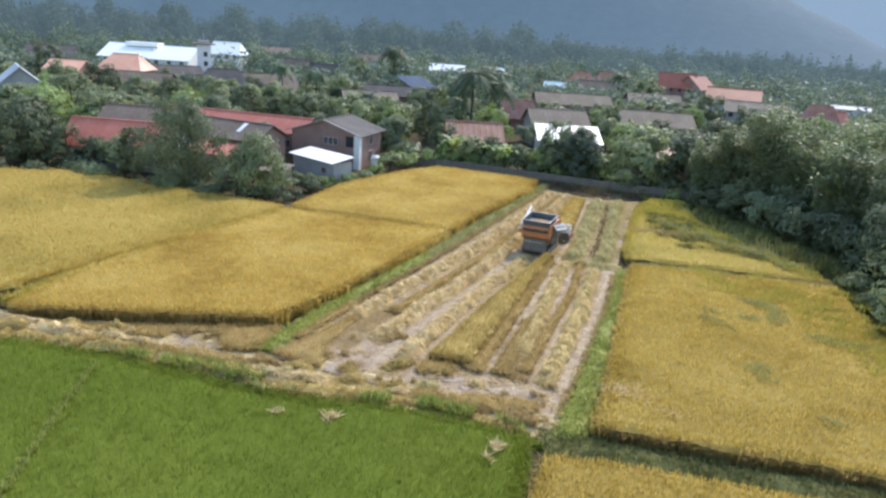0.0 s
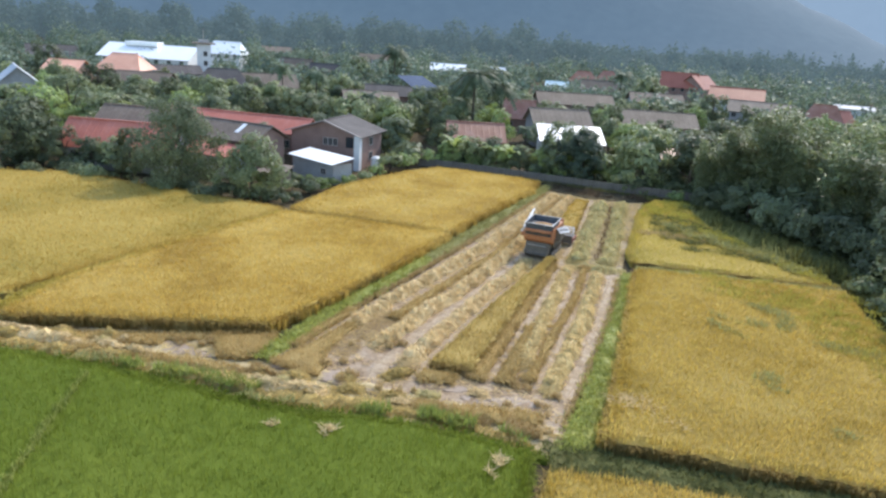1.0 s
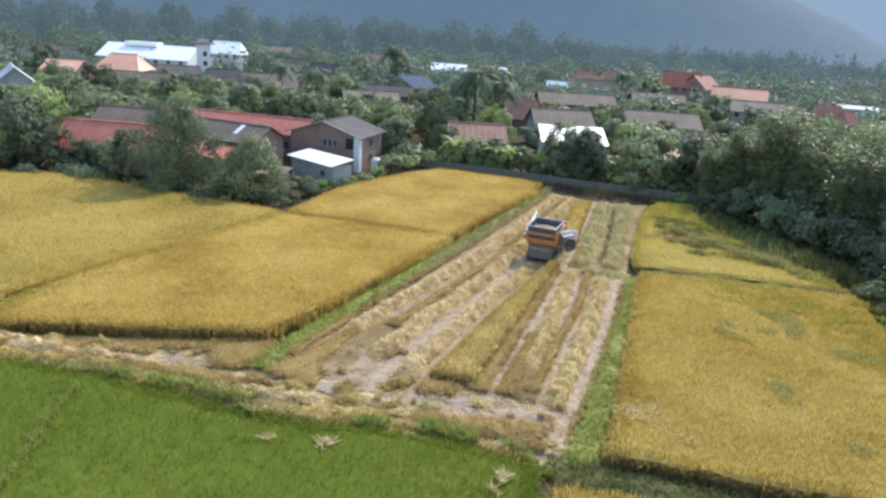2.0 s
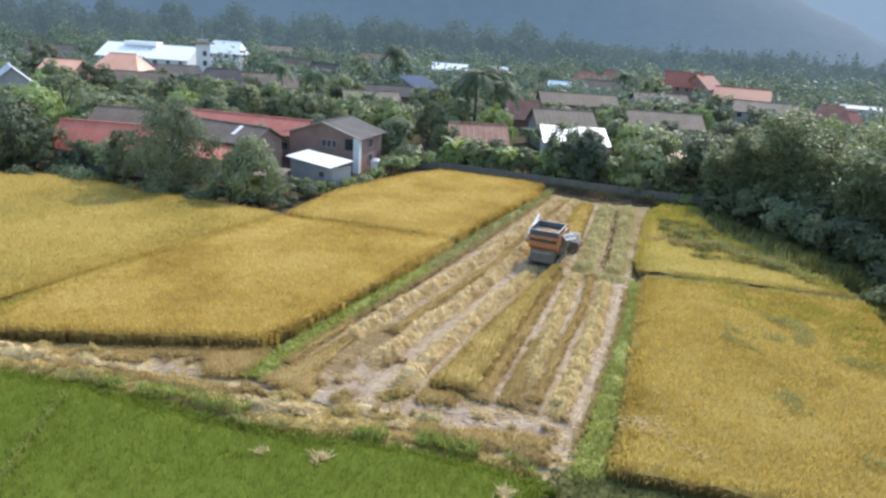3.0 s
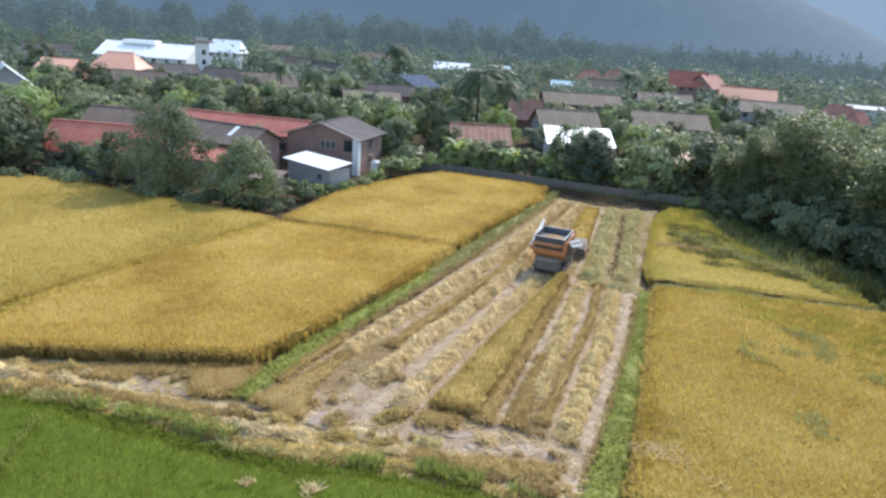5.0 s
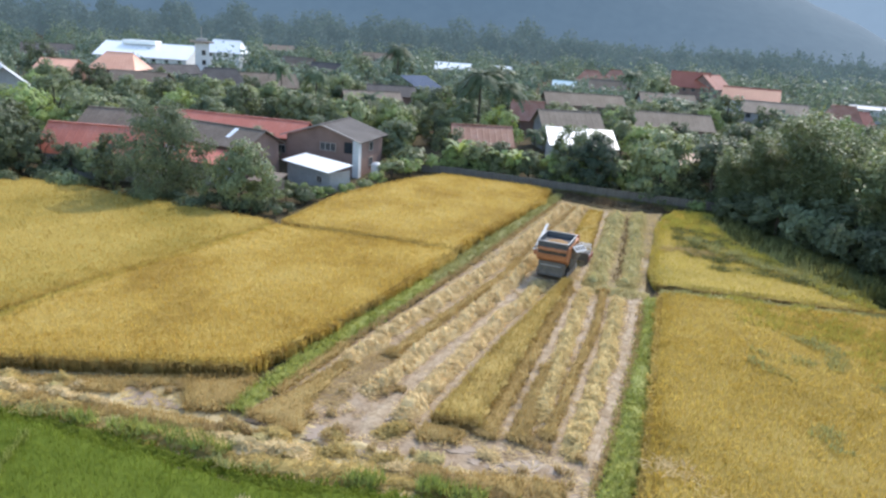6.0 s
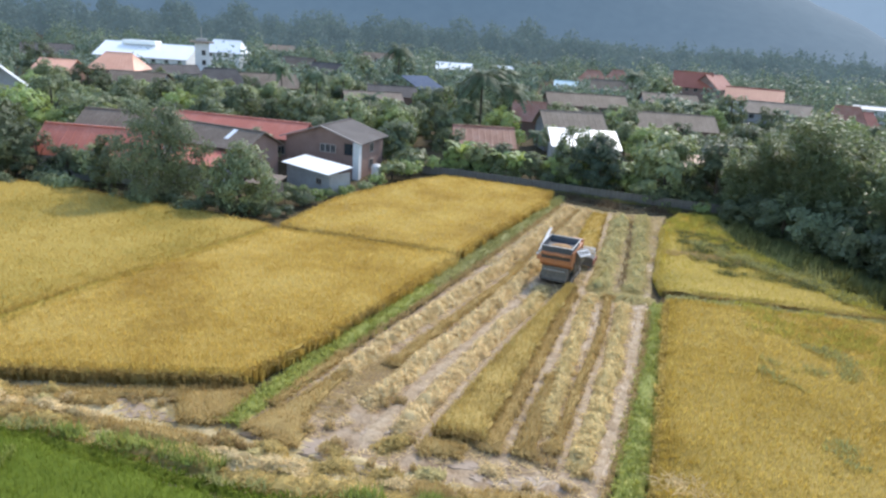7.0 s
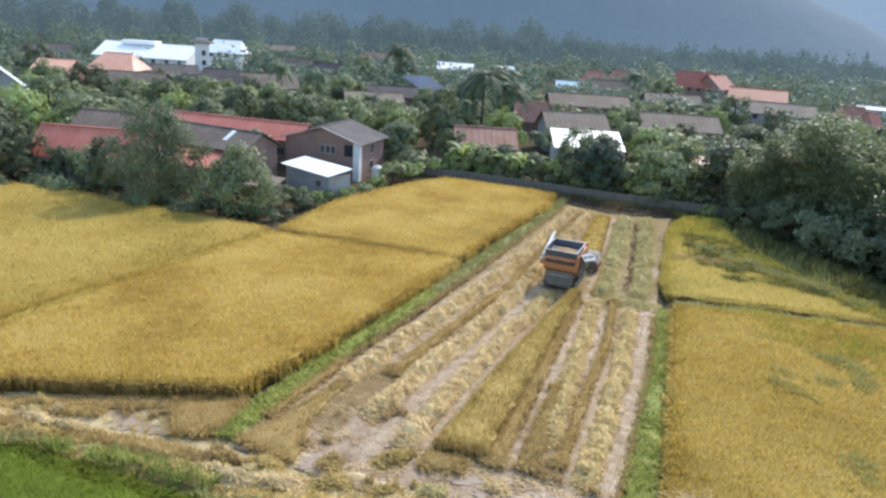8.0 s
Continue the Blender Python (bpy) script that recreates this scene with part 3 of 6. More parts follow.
crop("young_rice_field", [(-60, 11.5), (-36, 19.0), (-30.7, 20.7), (-26.2, 21.6), (-20.9, 22.4), (-18.3, 23.3), (-14.4, 25.2), (-8.3, 26.2)], [(-56, 0), (-40, 0), (-30, 0), (-24, 1), (-18, 2), (-12, 3), (-6, 5), (-4.6, 14)], "lush green young rice", 0.5, 106, [M_green_bed, M_green], 17, ear=(0.32, 0.024, 58, 88))

crop("young_rice_field", [(-56, -0.6), (-40, -0.6), (-30, -0.6), (-24, 0.4), (-18, 1.4), (-12, 2.4), (-6, 4.4)], [(-50, -26), (-38, -26), (-28, -26), (-20, -26), (-10, -26), (0, -26), (8, -26)], "lush green young rice", 0.5, 9, [M_green_bed, M_green], 21, ear=(0.32, 0.05, 58, 88))
crop("ripe_rice_field", [(-5.0, 13.2), (-2, 13.8), (3, 14.3), (9, 15.3), (18, 16.3)], [(-4.6, 6), (8.5, -10), (12, -18), (18, -22), (28, -24)], "ripe golden rice at the corner of the green field", 0.85, 9, [M_rice_bed_amber, M_rice_amber], 22, ear=(0.30, 0.07, 48, 86))

# ---- cut field: mud, straw, stubble ----
LEFT = [(-24.0, 26.3), (-24.2, 35), (-24.3, 42.6), (-24.8, 53.2), (-26.8, 77.5), (-27.5, 86)]
RIGHT = [(-7.4, 28), (-8.2, 32.6), (-9.0, 41), (-11.4, 54.6), (-15.7, 80.8), (-16, 87)]


def mud(name, a, b, nu, nv, z, seed, label, mat):
    v, f, _ = sheet(a, b, nu, nv, z, seed, 0.035, 0.7, 0.0)
    return tagged(piece(name, mesh_of(name, v, f, mat, smooth=True)), label, "mud", kind="structure")


mud("cut_field_mud", LEFT, RIGHT, 190, 60, 0.0, 31, "wet pinkish-brown mud of the cut rice field", M_mud)
mud("headland_mud", [(-60, 11.5), (-36, 19.0), (-26.2, 21.6), (-20.9, 22.4), (-18.3, 23.3), (-14.4, 25.2), (-7.6, 26.4)], [(-60, 17), (-39, 22.5), (-27, 28.8), (-23.8, 27.6), (-17, 28), (-13, 28.8), (-7.4, 29)], 160, 24, 0.01, 32, "wet trampled mud and straw along the green field", M_strawmat)

bund([(-24.4, 26.7), (-24.6, 29.1), (-24.8, 31.5), (-25.2, 35.6), (-25.5, 42.7), (-25.7, 48.0)], 1.3, 0.26, "low green grassy bund between ripe and cut rice", 41)
bund([(-25.7, 48.0), (-25.9, 53.5), (-27.6, 79), (-28.2, 84)], 1.3, 0.26, "low olive grassy bund between ripe and cut rice", 40, mat=M_lodged)
bund([(-6.9, 27.6), (-7.4, 33), (-8.2, 38.5), (-8.8, 43.3), (-9.4, 47.6), (-10.7, 54.8)], 1.45, 0.26, "low green grassy bund along the golden field", 42)
# Darker grass takes the place of the rice's shadow on this bund.
bund([(-7.6, 26.8), (-6.4, 27.3), (-2, 28.3), (2.4, 29.5), (6, 30.6), (15, 33.1)], 2.3, 0.26, "weedy bund between two golden fields, rice shadow put into its colour", 43, blade=0.24, per_m=70, mat=M_verge)
bund([(-36, 19.6), (-30, 21.4), (-24, 22.5), (-19.5, 23.4), (-16, 24.9), (-12, 26.1), (-7.6, 26.6)], 0.6, 0.2, "ragged grassy edge of the green field", 44, blade=0.26, per_m=30, mat=M_green)
# Dark brown here takes in the rice's shadow along the bund.
bund([(-10.5, 55.6), (-4, 57.6), (4.8, 60.6)], 1.0, 0.28, "thin brown weedy bund between golden plots", 45, mat=M_stub_dark)
bund([(-42.8, 50.6), (-35.4, 53.4), (-26.9, 54.0)], 0.6, 0.25, "thin brown weedy bund between golden plots", 46, mat=M_stub)
scatter_blades("edge_rice", [[(-26.4, 29.5), (-26.0, 35), (-26.1, 41.6), (-26.9, 53.6)], [(-27.3, 54.8), (-27.6, 65), (-28.0, 76.9), (-29.4, 83.4)]], "golden rice leaning over the grassy bund", "rice", M_rice, 62, gap=0.025, wide=0.8, tall=0.88, blade=0.045, lean=0.24, n=2)
scatter_blades("edge_rice", [[(-5.6, 28.8), (-6.3, 32.8), (-7.6, 40.9), (-10.0, 54.4)]], "amber rice leaning over the grassy bund", "rice", M_rice_amber, 63, gap=0.025, wide=0.8, tall=0.86, blade=0.045, lean=0.24, n=2)
scatter_blades("edge_rice", [[(-10.9, 57.2), (-12.0, 60), (-14.8, 77.3)]], "yellow-green rice leaning over the cut field", "rice", M_edge_rice, 64, gap=0.025, wide=0.7, tall=0.72, blade=0.045, lean=0.24, n=2)
scatter_blades("edge_rice", [[(-40.6, 22.4), (-41.6, 27), (-42.35, 35.6), (-42.7, 50.0)]], "yellow-green rice along the bund between golden plots", "rice", M_edge_rice, 48, gap=0.04, wide=1.5, tall=0.86, blade=0.06, lean=0.22, n=2)
scatter_blades("bund_weeds", [[(-10.4, 55.7), (-4, 57.8), (4.6, 60.8)]], "olive weeds on the bund between two plots", "weeds", M_lodged, 49, gap=0.03, wide=1.5, tall=0.62, blade=0.05, lean=0.22, n=2)
bund([(-41.2, 23.5), (-42.4, 35.6), (-42.9, 50.2)], 0.8, 0.3, "thin green weedy bund between golden plots", 47)

TRACKS = [
    ([(-23.5, 29.6), (-23.5, 31.7), (-23.7, 34.4), (-23.8, 37.5)], 0.5),
    ([(-18.4, 28.8), (-18.7, 31.5), (-18.9, 35.0), (-19.0, 38.5), (-19.2, 43.0), (-19.2, 47.3), (-19.8, 52.4)], 0.9),
    ([(-16.3, 29.2), (-16.6, 31.1), (-16.9, 33.5), (-17.1, 36.0), (-17.4, 39.7), (-17.5, 43.2), (-17.7, 48)], 0.5),
    ([(-12.7, 31.2), (-13.0, 33.7), (-13.5, 36.8), (-13.95, 39.6), (-14.5, 43.4), (-15.5, 49.3), (-16.2, 53.0), (-17.8, 63.0), (-20.1, 73.3), (-21.2, 80)], 0.6),
    ([(-11.5, 33.4), (-11.9, 38.1), (-12.4, 41.7), (-13.1, 46.0), (-13.9, 50.7), (-14.5, 54)], 0.35),
    ([(-10.5, 32.4), (-10.8, 36.0), (-11.3, 39.2), (-11.8, 42.5), (-12.2, 45.5), (-12.9, 49.6), (-13.5, 53.6)], 0.6),
    ([(-8.8, 31.5), (-9.1, 35.6), (-9.5, 39.0), (-10.0, 42.6), (-10.5, 45.5), (-11.1, 49.8), (-11.9, 54.4)], 0.65),
]


def wheel_track(line, wide, seed):
    """A band of bare churned mud pressed by the crawler, with cleat ridges across it."""
    n, m = max(8, int(length_of(line) / 0.12)), 7
    u = np.linspace(0, 1, n)
    p = along(line, u)
    d = np.gradient(p, axis=0)
    d = d / np.hypot(d[:, 0], d[:, 1])[:, None]
    side = np.stack([-d[:, 1], d[:, 0]], -1)
    rows = []
    for j in range(m):
        q = j / (m - 1) * 2 - 1
        w = wide / 2 * (1 + 0.22 * bumps(p + q * 4, 0.7, seed) + 0.15 * bumps(p - q * 3, 0.3, seed + 1))
        z = 0.05 + 0.012 * np.where(np.arange(n) % 3 == 0, 1.0, -0.4) + 0.02 * bumps(p + q, 0.4, seed + 2) - (0.08 if abs(q) == 1 else 0) - 0.09 * np.clip(1 - np.minimum(u, 1 - u) * length_of(line) / 0.6, 0, 1)
        rows.append(np.hstack([p + side * (w * q)[:, None], z[:, None]]))
    v = np.stack(rows, 1).reshape(-1, 3)
    i = (np.arange(n - 1)[:, None] * m + np.arange(m - 1)).ravel()[:, None]
    f = i + np.array([0, m, m + 1, 1])
    return tagged(piece("wheel_track", mesh_of("wheel_track", v, f, M_track, smooth=True)), "pale wet mud track pressed between the straw rows", "mud track", kind="structure")


for k, (line, wide) in enumerate(TRACKS):
    wheel_track(line, wide, 350 + k)

windrow([(-22.9, 33.0), (-23.2, 36.9), (-23.3, 40.2), (-23.2, 47.6), (-23.3, 53.4), (-23.9, 61.2), (-24.7, 69.2), (-25.6, 80)], "long heaped row of pale cut straw", M_straw, 51, wide=1.25, tall=0.5, per_m=150)
windrow([(-20.4, 31.6), (-20.0, 34.1), (-20.2, 37.1), (-20.3, 44.6), (-20.5, 49.3), (-21.1, 55.6), (-22.3, 66), (-23.6, 80)], "long heaped row of pale cut straw", M_straw, 52, wide=1.2, tall=0.52, per_m=150)
windrow([(-17.5, 30.3), (-17.7, 32.8), (-17.9, 36), (-18.1, 38.6), (-18.3, 41.9), (-18.3, 45.5), (-18.2, 48)], "shorter heaped row of pale straw ending behind the harvester", M_straw, 53, wide=1.2, tall=0.52)
windrow([(-11.9, 34.0), (-12.4, 37.0), (-12.9, 39.6), (-13.6, 43.2), (-14.3, 47.3), (-15.1, 51.5), (-15.4, 54)], "heaped row of pale cut straw", M_straw_green, 54, wide=1.0, tall=0.4)
windrow([(-15.3, 54.6), (-16.0, 59), (-16.7, 62.1), (-18.0, 69.8), (-19.7, 80)], "heaped row of greenish fresh-cut straw", M_straw_fresh, 55, wide=1.9, tall=0.30, per_m=260, broken=0.3, clods=0.75)
windrow([(-9.6, 32.0), (-9.8, 33.9), (-10.1, 36.2), (-10.5, 39.4), (-11.0, 42.8), (-11.6, 46.2), (-12.3, 50.1), (-12.9, 53.6)], "heaped row of pale cut straw", M_straw_green, 56, wide=1.15, tall=0.5)
windrow([(-13.0, 55.4), (-13.3, 57.7), (-14.8, 65.6), (-16.7, 75.5), (-18.0, 82)], "heaped row of greenish fresh-cut straw", M_straw_fresh, 57, wide=1.7, tall=0.30, per_m=240, broken=0.3, clods=0.85)
windrow([(-15.6, 54.2), (-13.5, 54.6), (-11.2, 55.6)], "cross row of greenish trampled straw", M_straw_fresh, 58, wide=1.9, tall=0.22, broken=0.3, clods=0.75)
windrow([(-40, 18.7), (-35.6, 20.6), (-32, 22.1), (-27.3, 23.0), (-22.5, 24.0), (-19.5, 24.6), (-16, 26.2)], "yellowed straw row along the edge of the green field", M_straw_old, 59, wide=1.5, tall=0.25, broken=0.8)
windrow([(-45, 18.0), (-38, 20.7), (-33.5, 23.0)], "yellowed straw row at the field corner", M_straw_old, 60, wide=1.2, tall=0.32, broken=0.6)
windrow([(-16.0, 26.3), (-12.5, 26.9), (-8.6, 27.4)], "thin straw row along the grassy edge", M_straw_old, 61, wide=0.8, tall=0.15)

HEAPS = [(-33.1, 23.8, 20, 1.9, 1.2), (-35.2, 22.4, 25, 2.2, 1.2), (-23.1, 25.3, 10, 1.6, 1.0), (-21.2, 25.9, -15, 2.1, 1.3), (-24.6, 24.7, 30, 1.4, 0.9), (-18.3, 26.7, 40, 1.5, 0.9), (-17.2, 29.6, 70, 1.9, 1.0), (-20.0, 25.3, 5, 1.8, 0.9), (-22.3, 24.6, -20, 1.6, 0.9), (-26.0, 24.2, 15, 1.5, 0.8), (-16.2, 27.4, 20, 1.3, 0.8), (-19.2, 27.6, -30, 1.2, 0.7)]
for k, (x, y, turn, long, wide) in enumerate(HEAPS):
    c, s = math.cos(radians(turn)) * long / 2, math.sin(radians(turn)) * long / 2
    windrow([(x - c, y - s), (x + 0.1, y + 0.15), (x + c, y + s)], "rounded heap of yellowed straw on the headland", M_straw_old, 370 + k, wide=wide, tall=0.42 * wide, per_m=200, clods=0.6, name="straw_heap")

scatter_blades("stubble_rows", [[(-24.35, 35.5), (-24.6, 42), (-25.0, 53), (-26.7, 79)]], "brown cut rice stubble along the bund", "stubble", M_stub, 71, wide=0.5, gap=0.09)
scatter_blades("stubble_rows", [[(-22.3, 56), (-23.8, 70.8), (-24.5, 79)]], "brown stubble between two straw rows", "stubble", M_stub, 72, wide=0.6, gap=0.09)
scatter_blades("stubble_rows", [[(-14.0, 56.9), (-16.3, 68.6), (-18.4, 78)]], "dark stubble between fresh straw rows", "stubble", M_stub_dark, 73, wide=0.5, gap=0.16)
scatter_blades("stubble_rows", [[(-24.6, 24.6), (-23.4, 25.2)]], "brown tufts of stubble on the muddy headland", "stubble", M_stub, 75, wide=1.0, gap=0.055, tall=0.45)
scatter_blades("stubble_rows", [[(-8.0, 29.5), (-8.6, 36), (-9.3, 43), (-11.0, 53)], [(-9.6, 28.2), (-8.2, 28.8)]], "thin brown stubble along the grassy bund", "stubble", M_stub, 76, wide=0.3, gap=0.14)
crop("uncut_rice_strip", [(-16.1, 31.2), (-16.3, 33.8), (-16.6, 37.0), (-16.9, 41.5), (-17.1, 46.4), (-17.3, 53.6)], [(-14.0, 31.9), (-14.3, 34.2), (-14.8, 38.0), (-15.4, 42.5), (-16.1, 47.4), (-16.8, 53.8)], "narrow strip of standing rice left uncut", 0.6, 150, [M_strip, M_strip], 18)
crop("uncut_rice_strip", [(-20.3, 64.5), (-20.8, 67.7), (-21.6, 72.2), (-22.3, 77)], [(-18.1, 62.8), (-19.3, 68.9), (-20.3, 73.4), (-21.0, 77.3)], "narrow strip of standing rice ahead of the harvester", 0.65, 70, [M_strip, M_rice_far], 19)


STAND = dict(category="stubble", ear=(0.26, 0.035, 62, 88), uneven=0.02)
crop("stubble_stand", [(-23.6, 26.9), (-23.35, 28.9), (-23.2, 30.6), (-23.1, 32.6), (-23.3, 35.2)], [(-20.7, 26.9), (-21.0, 28.0), (-21.9, 29.3), (-22.4, 31.2), (-22.9, 35.0)], "dense stand of brown stubble at the field corner", 0.36, 110, [M_stub_stand, M_stub_stand], 701, **STAND)
crop("stubble_stand", [(-24.1, 29.2), (-24.3, 31.7), (-24.5, 35.2)], [(-23.75, 29.2), (-23.8, 31.9), (-24.0, 35.2)], "narrow stand of brown stubble along the bund", 0.34, 110, [M_stub_stand, M_stub_stand], 713, **STAND)
crop("stubble_stand", [(-12.45, 31.9), (-12.85, 34.3), (-13.25, 37.0), (-13.6, 39.5)], [(-11.7, 32.2), (-12.15, 34.5), (-12.7, 37.2), (-13.3, 39.6)], "dense stand of brown stubble beneath a straw row", 0.40, 120, [M_stub_stand, M_stub_stand], 702, **STAND)
crop("stubble_stand", [(-13.95, 31.7), (-14.3, 34.4), (-14.75, 38.2), (-15.35, 42.7), (-16.05, 47.6), (-16.7, 53)], [(-13.2, 31.6), (-13.5, 34.2), (-14.1, 38.2), (-14.75, 42.6), (-15.6, 48.0), (-16.3, 52.6)], "narrow stand of brown stubble beside uncut rice", 0.34, 120, [M_stub_stand, M_stub_stand], 703, **STAND)
crop("stubble_stand", [(-11.2, 33.1), (-11.55, 36.2), (-12.1, 39.5), (-12.85, 46.3), (-13.7, 50.6), (-14.4, 54)], [(-10.9, 33.1), (-11.2, 36.2), (-11.75, 39.5), (-12.5, 46.3), (-13.35, 50.4), (-14.1, 54)], "narrow stand of brown stubble between straw rows", 0.36, 120, [M_stub_stand, M_stub_stand], 704, **STAND)
crop("stubble_stand", [(-13.1, 28.1), (-12.0, 28.7), (-10.8, 29.2)], [(-12.7, 27.2), (-11.6, 27.7), (-10.4, 28.2)], "dense block of brown stubble on the muddy headland", 0.42, 120, [M_stub_stand, M_stub_stand], 705, **STAND)
crop("stubble_stand", [(-16.2, 30.6), (-14.5, 31.0)], [(-15.9, 29.6), (-14.4, 30.2)], "dense block of brown stubble before the uncut strip", 0.38, 120, [M_stub_stand, M_stub_stand], 706, **STAND)
crop("stubble_stand", [(-21.6, 36.0), (-21.75, 39.7), (-21.85, 43.6), (-21.9, 52), (-22.5, 57)], [(-21.1, 36.0), (-21.25, 39.7), (-21.35, 43.6), (-21.4, 52), (-22.0, 57)], "narrow stand of brown stubble between straw rows", 0.34, 110, [M_stub_stand, M_stub_stand], 707, **STAND)
crop("stubble_stand", [(-10.3, 29.5), (-9.2, 29.9)], [(-10.0, 28.6), (-9.0, 29.0)], "small block of brown stubble on the muddy headland", 0.38, 120, [M_stub_stand, M_stub_stand], 714, **STAND)
crop("stubble_stand", [(-14.9, 27.6), (-13.7, 28.1)], [(-14.6, 27.0), (-13.4, 27.4)], "low block of brown stubble on the muddy headland", 0.34, 120, [M_stub_stand, M_stub_stand], 715, **STAND)
scatter_blades("stubble_rows", [[(-8.0, 30.5), (-8.5, 35.6), (-9.0, 39.2), (-9.5, 43), (-10.2, 47.4), (-11.3, 53)]], "thin brown stubble along the grassy bund", "stubble", M_stub, 76, wide=0.3, gap=0.10)

crop("stubble_stand", [(-28.4, 27.4), (-26.5, 29.2), (-25.6, 29.6)], [(-26.3, 25.6), (-25.1, 26.1), (-24.6, 27.0)], "tall brown stubble between the bund and ripe rice", 0.42, 110, [M_stub_stand, M_stub_stand], 708, **STAND)
crop("stubble_stand", [(-38.5, 21.3), (-35.1, 23.1), (-32.6, 24.8), (-30.1, 26.5), (-27.9, 28.1)], [(-38.0, 20.7), (-34.6, 22.5), (-32.1, 24.2), (-29.7, 25.9), (-27.5, 27.6)], "short brown stalks left along the front of ripe rice", 0.28, 110, [M_stub_stand, M_stub_stand], 709, **STAND)
crop("stubble_stand", [(-28.83, 23.7), (-26.77, 24.5), (-24.49, 25.05)], [(-28.42, 23.2), (-26.29, 23.85), (-24.22, 24.4)], "standing row of brown stubble on the headland", 0.42, 120, [M_stub_stand, M_stub_stand], 710, **STAND)
crop("stubble_stand", [(-33.14, 22.25), (-31.45, 23.0), (-29.7, 23.65)], [(-32.61, 21.8), (-30.87, 22.5), (-29.23, 23.2)], "standing row of brown stubble on the headland", 0.40, 120, [M_stub_stand, M_stub_stand], 711, **STAND)
crop("stubble_stand", [(-33.7, 23.65), (-32.14, 24.4), (-30.67, 25.2)], [(-33.1, 23.3), (-31.5, 24.0), (-30.1, 24.75)], "standing row of brown stubble on the headland", 0.34, 120, [M_stub_stand, M_stub_stand], 712, **STAND)


def loose_straw(name, a, b, per_m2, seed, label, mat, keep=-0.2):
    """Loose stalks lying over the mud, thicker in some places."""
    r = np.random.RandomState(seed)
    area = (length_of(a) + length_of(b)) / 2 * np.hypot(*(along(a, [0.5]) - along(b, [0.5]))[0])
    k = int(area * per_m2)
    xy = patch(a, b, r.uniform(0, 1, k), r.uniform(0, 1, k))
    xy = xy[bumps(xy, 1.6, seed) > keep]
    for line, wide in TRACKS:
        p = along(line, np.linspace(0, 1, 120))
        near = np.min(np.hypot(xy[:, None, 0] - p[None, :, 0], xy[:, None, 1] - p[None, :, 1]), 1)
        xy = xy[(near > wide * 0.5) | (r.uniform(size=len(xy)) < 0.12)]
    k = len(xy)
    way = r.uniform(0, np.pi, k)
    dv = np.stack([np.cos(way), np.sin(way), r.normal(size=k) * 0.12], -1) * r.uniform(0.10, 0.26, k)[:, None]
    sv = np.stack([-np.sin(way), np.cos(way), np.zeros(k)], -1) * 0.016
    c = np.hstack([xy, (0.045 + r.uniform(0, 0.05, k))[:, None]])
    v = np.stack([c - dv - sv, c + dv - sv, c + dv + sv, c - dv + sv], 1).reshape(-1, 3)
    f = np.arange(k)[:, None] * 4 + [0, 1, 2, 3]
    return tagged(piece(name, mesh_of(name, v, f, mat)), label, "straw", kind="stuff")


loose_straw("loose_straw", [(-24.9, 55), (-26.4, 77.5), (-26.6, 80.5)], [(-11.5, 55), (-15.7, 80.8), (-15.8, 82.5)], 36, 83, "pale straw strewn over the far end of the cut field", M_straw_fresh, -0.9)
loose_straw("loose_straw", LEFT, RIGHT, 34, 81, "loose pale straw strewn over the mud", M_straw)
loose_straw("loose_straw", [(-50, 15), (-36, 19.2), (-26.2, 21.8), (-20.9, 22.6), (-18.3, 23.5), (-14.4, 25.4), (-7.8, 26.6)], [(-50, 19.5), (-39, 22.3), (-27, 26.5), (-23.8, 27.2), (-18, 27.6), (-13, 28.2), (-7.6, 28.8)], 26, 82, "loose yellowed straw trampled on the headland", M_straw_old)


def weeds(name, spots, per_m2, z, seed, label, mat, ear=(0.3, 0.05, 10, 70)):
    """Uneven patches of weeds or lodged stems: spots of (x, y, half-length, half-width, turn)."""
    r = np.random.RandomState(seed)
    pts = []
    for x, y, a, b, turn in spots:
        k = int(math.pi * a * b * per_m2)
        w, q = r.uniform(0, 2 * np.pi, k), r.uniform(0, 1, k) ** 0.6
        px, py = a * q * np.cos(w), b * q * np.sin(w)
        c, s = math.cos(radians(turn)), math.sin(radians(turn))
        p = np.stack([x + c * px - s * py, y + s * px + c * py], -1)
        pts.append(p[bumps(p, 1.2, seed) > -0.35])
    xy = np.vstack(pts)
    v, f = ears(xy, z + 0.05 * bumps(xy, 0.8, seed), r, *ear)
    return tagged(piece(name, mesh_of(name, v, f, mat)), label, "weeds", kind="stuff")


weeds("lodged_rice", [(-3.2, 49.8, 1.6, 0.8, 35), (-1.5, 50.9, 1.8, 0.8, 8), (0.3, 50.5, 1.2, 0.8, -30), (0.9, 48.6, 0.7, 1.4, 0), (-3.2, 47.0, 0.6, 1.6, 0), (-2.0, 45.0, 1.2, 0.9, 10), (-1.2, 47.6, 1.2, 0.7, 5), (4.6, 46.6, 2.4, 0.7, 8), (0.4, 39.4, 0.9, 0.8, 30), (1.2, 38.0, 0.8, 0.5, -30), (3.5, 35.5, 1.6, 0.9, 20)], 75, 0.92, 94, "grey-green weeds and lodged stems in the golden rice", M_lodged, (0.3, 0.05, 20, 70))
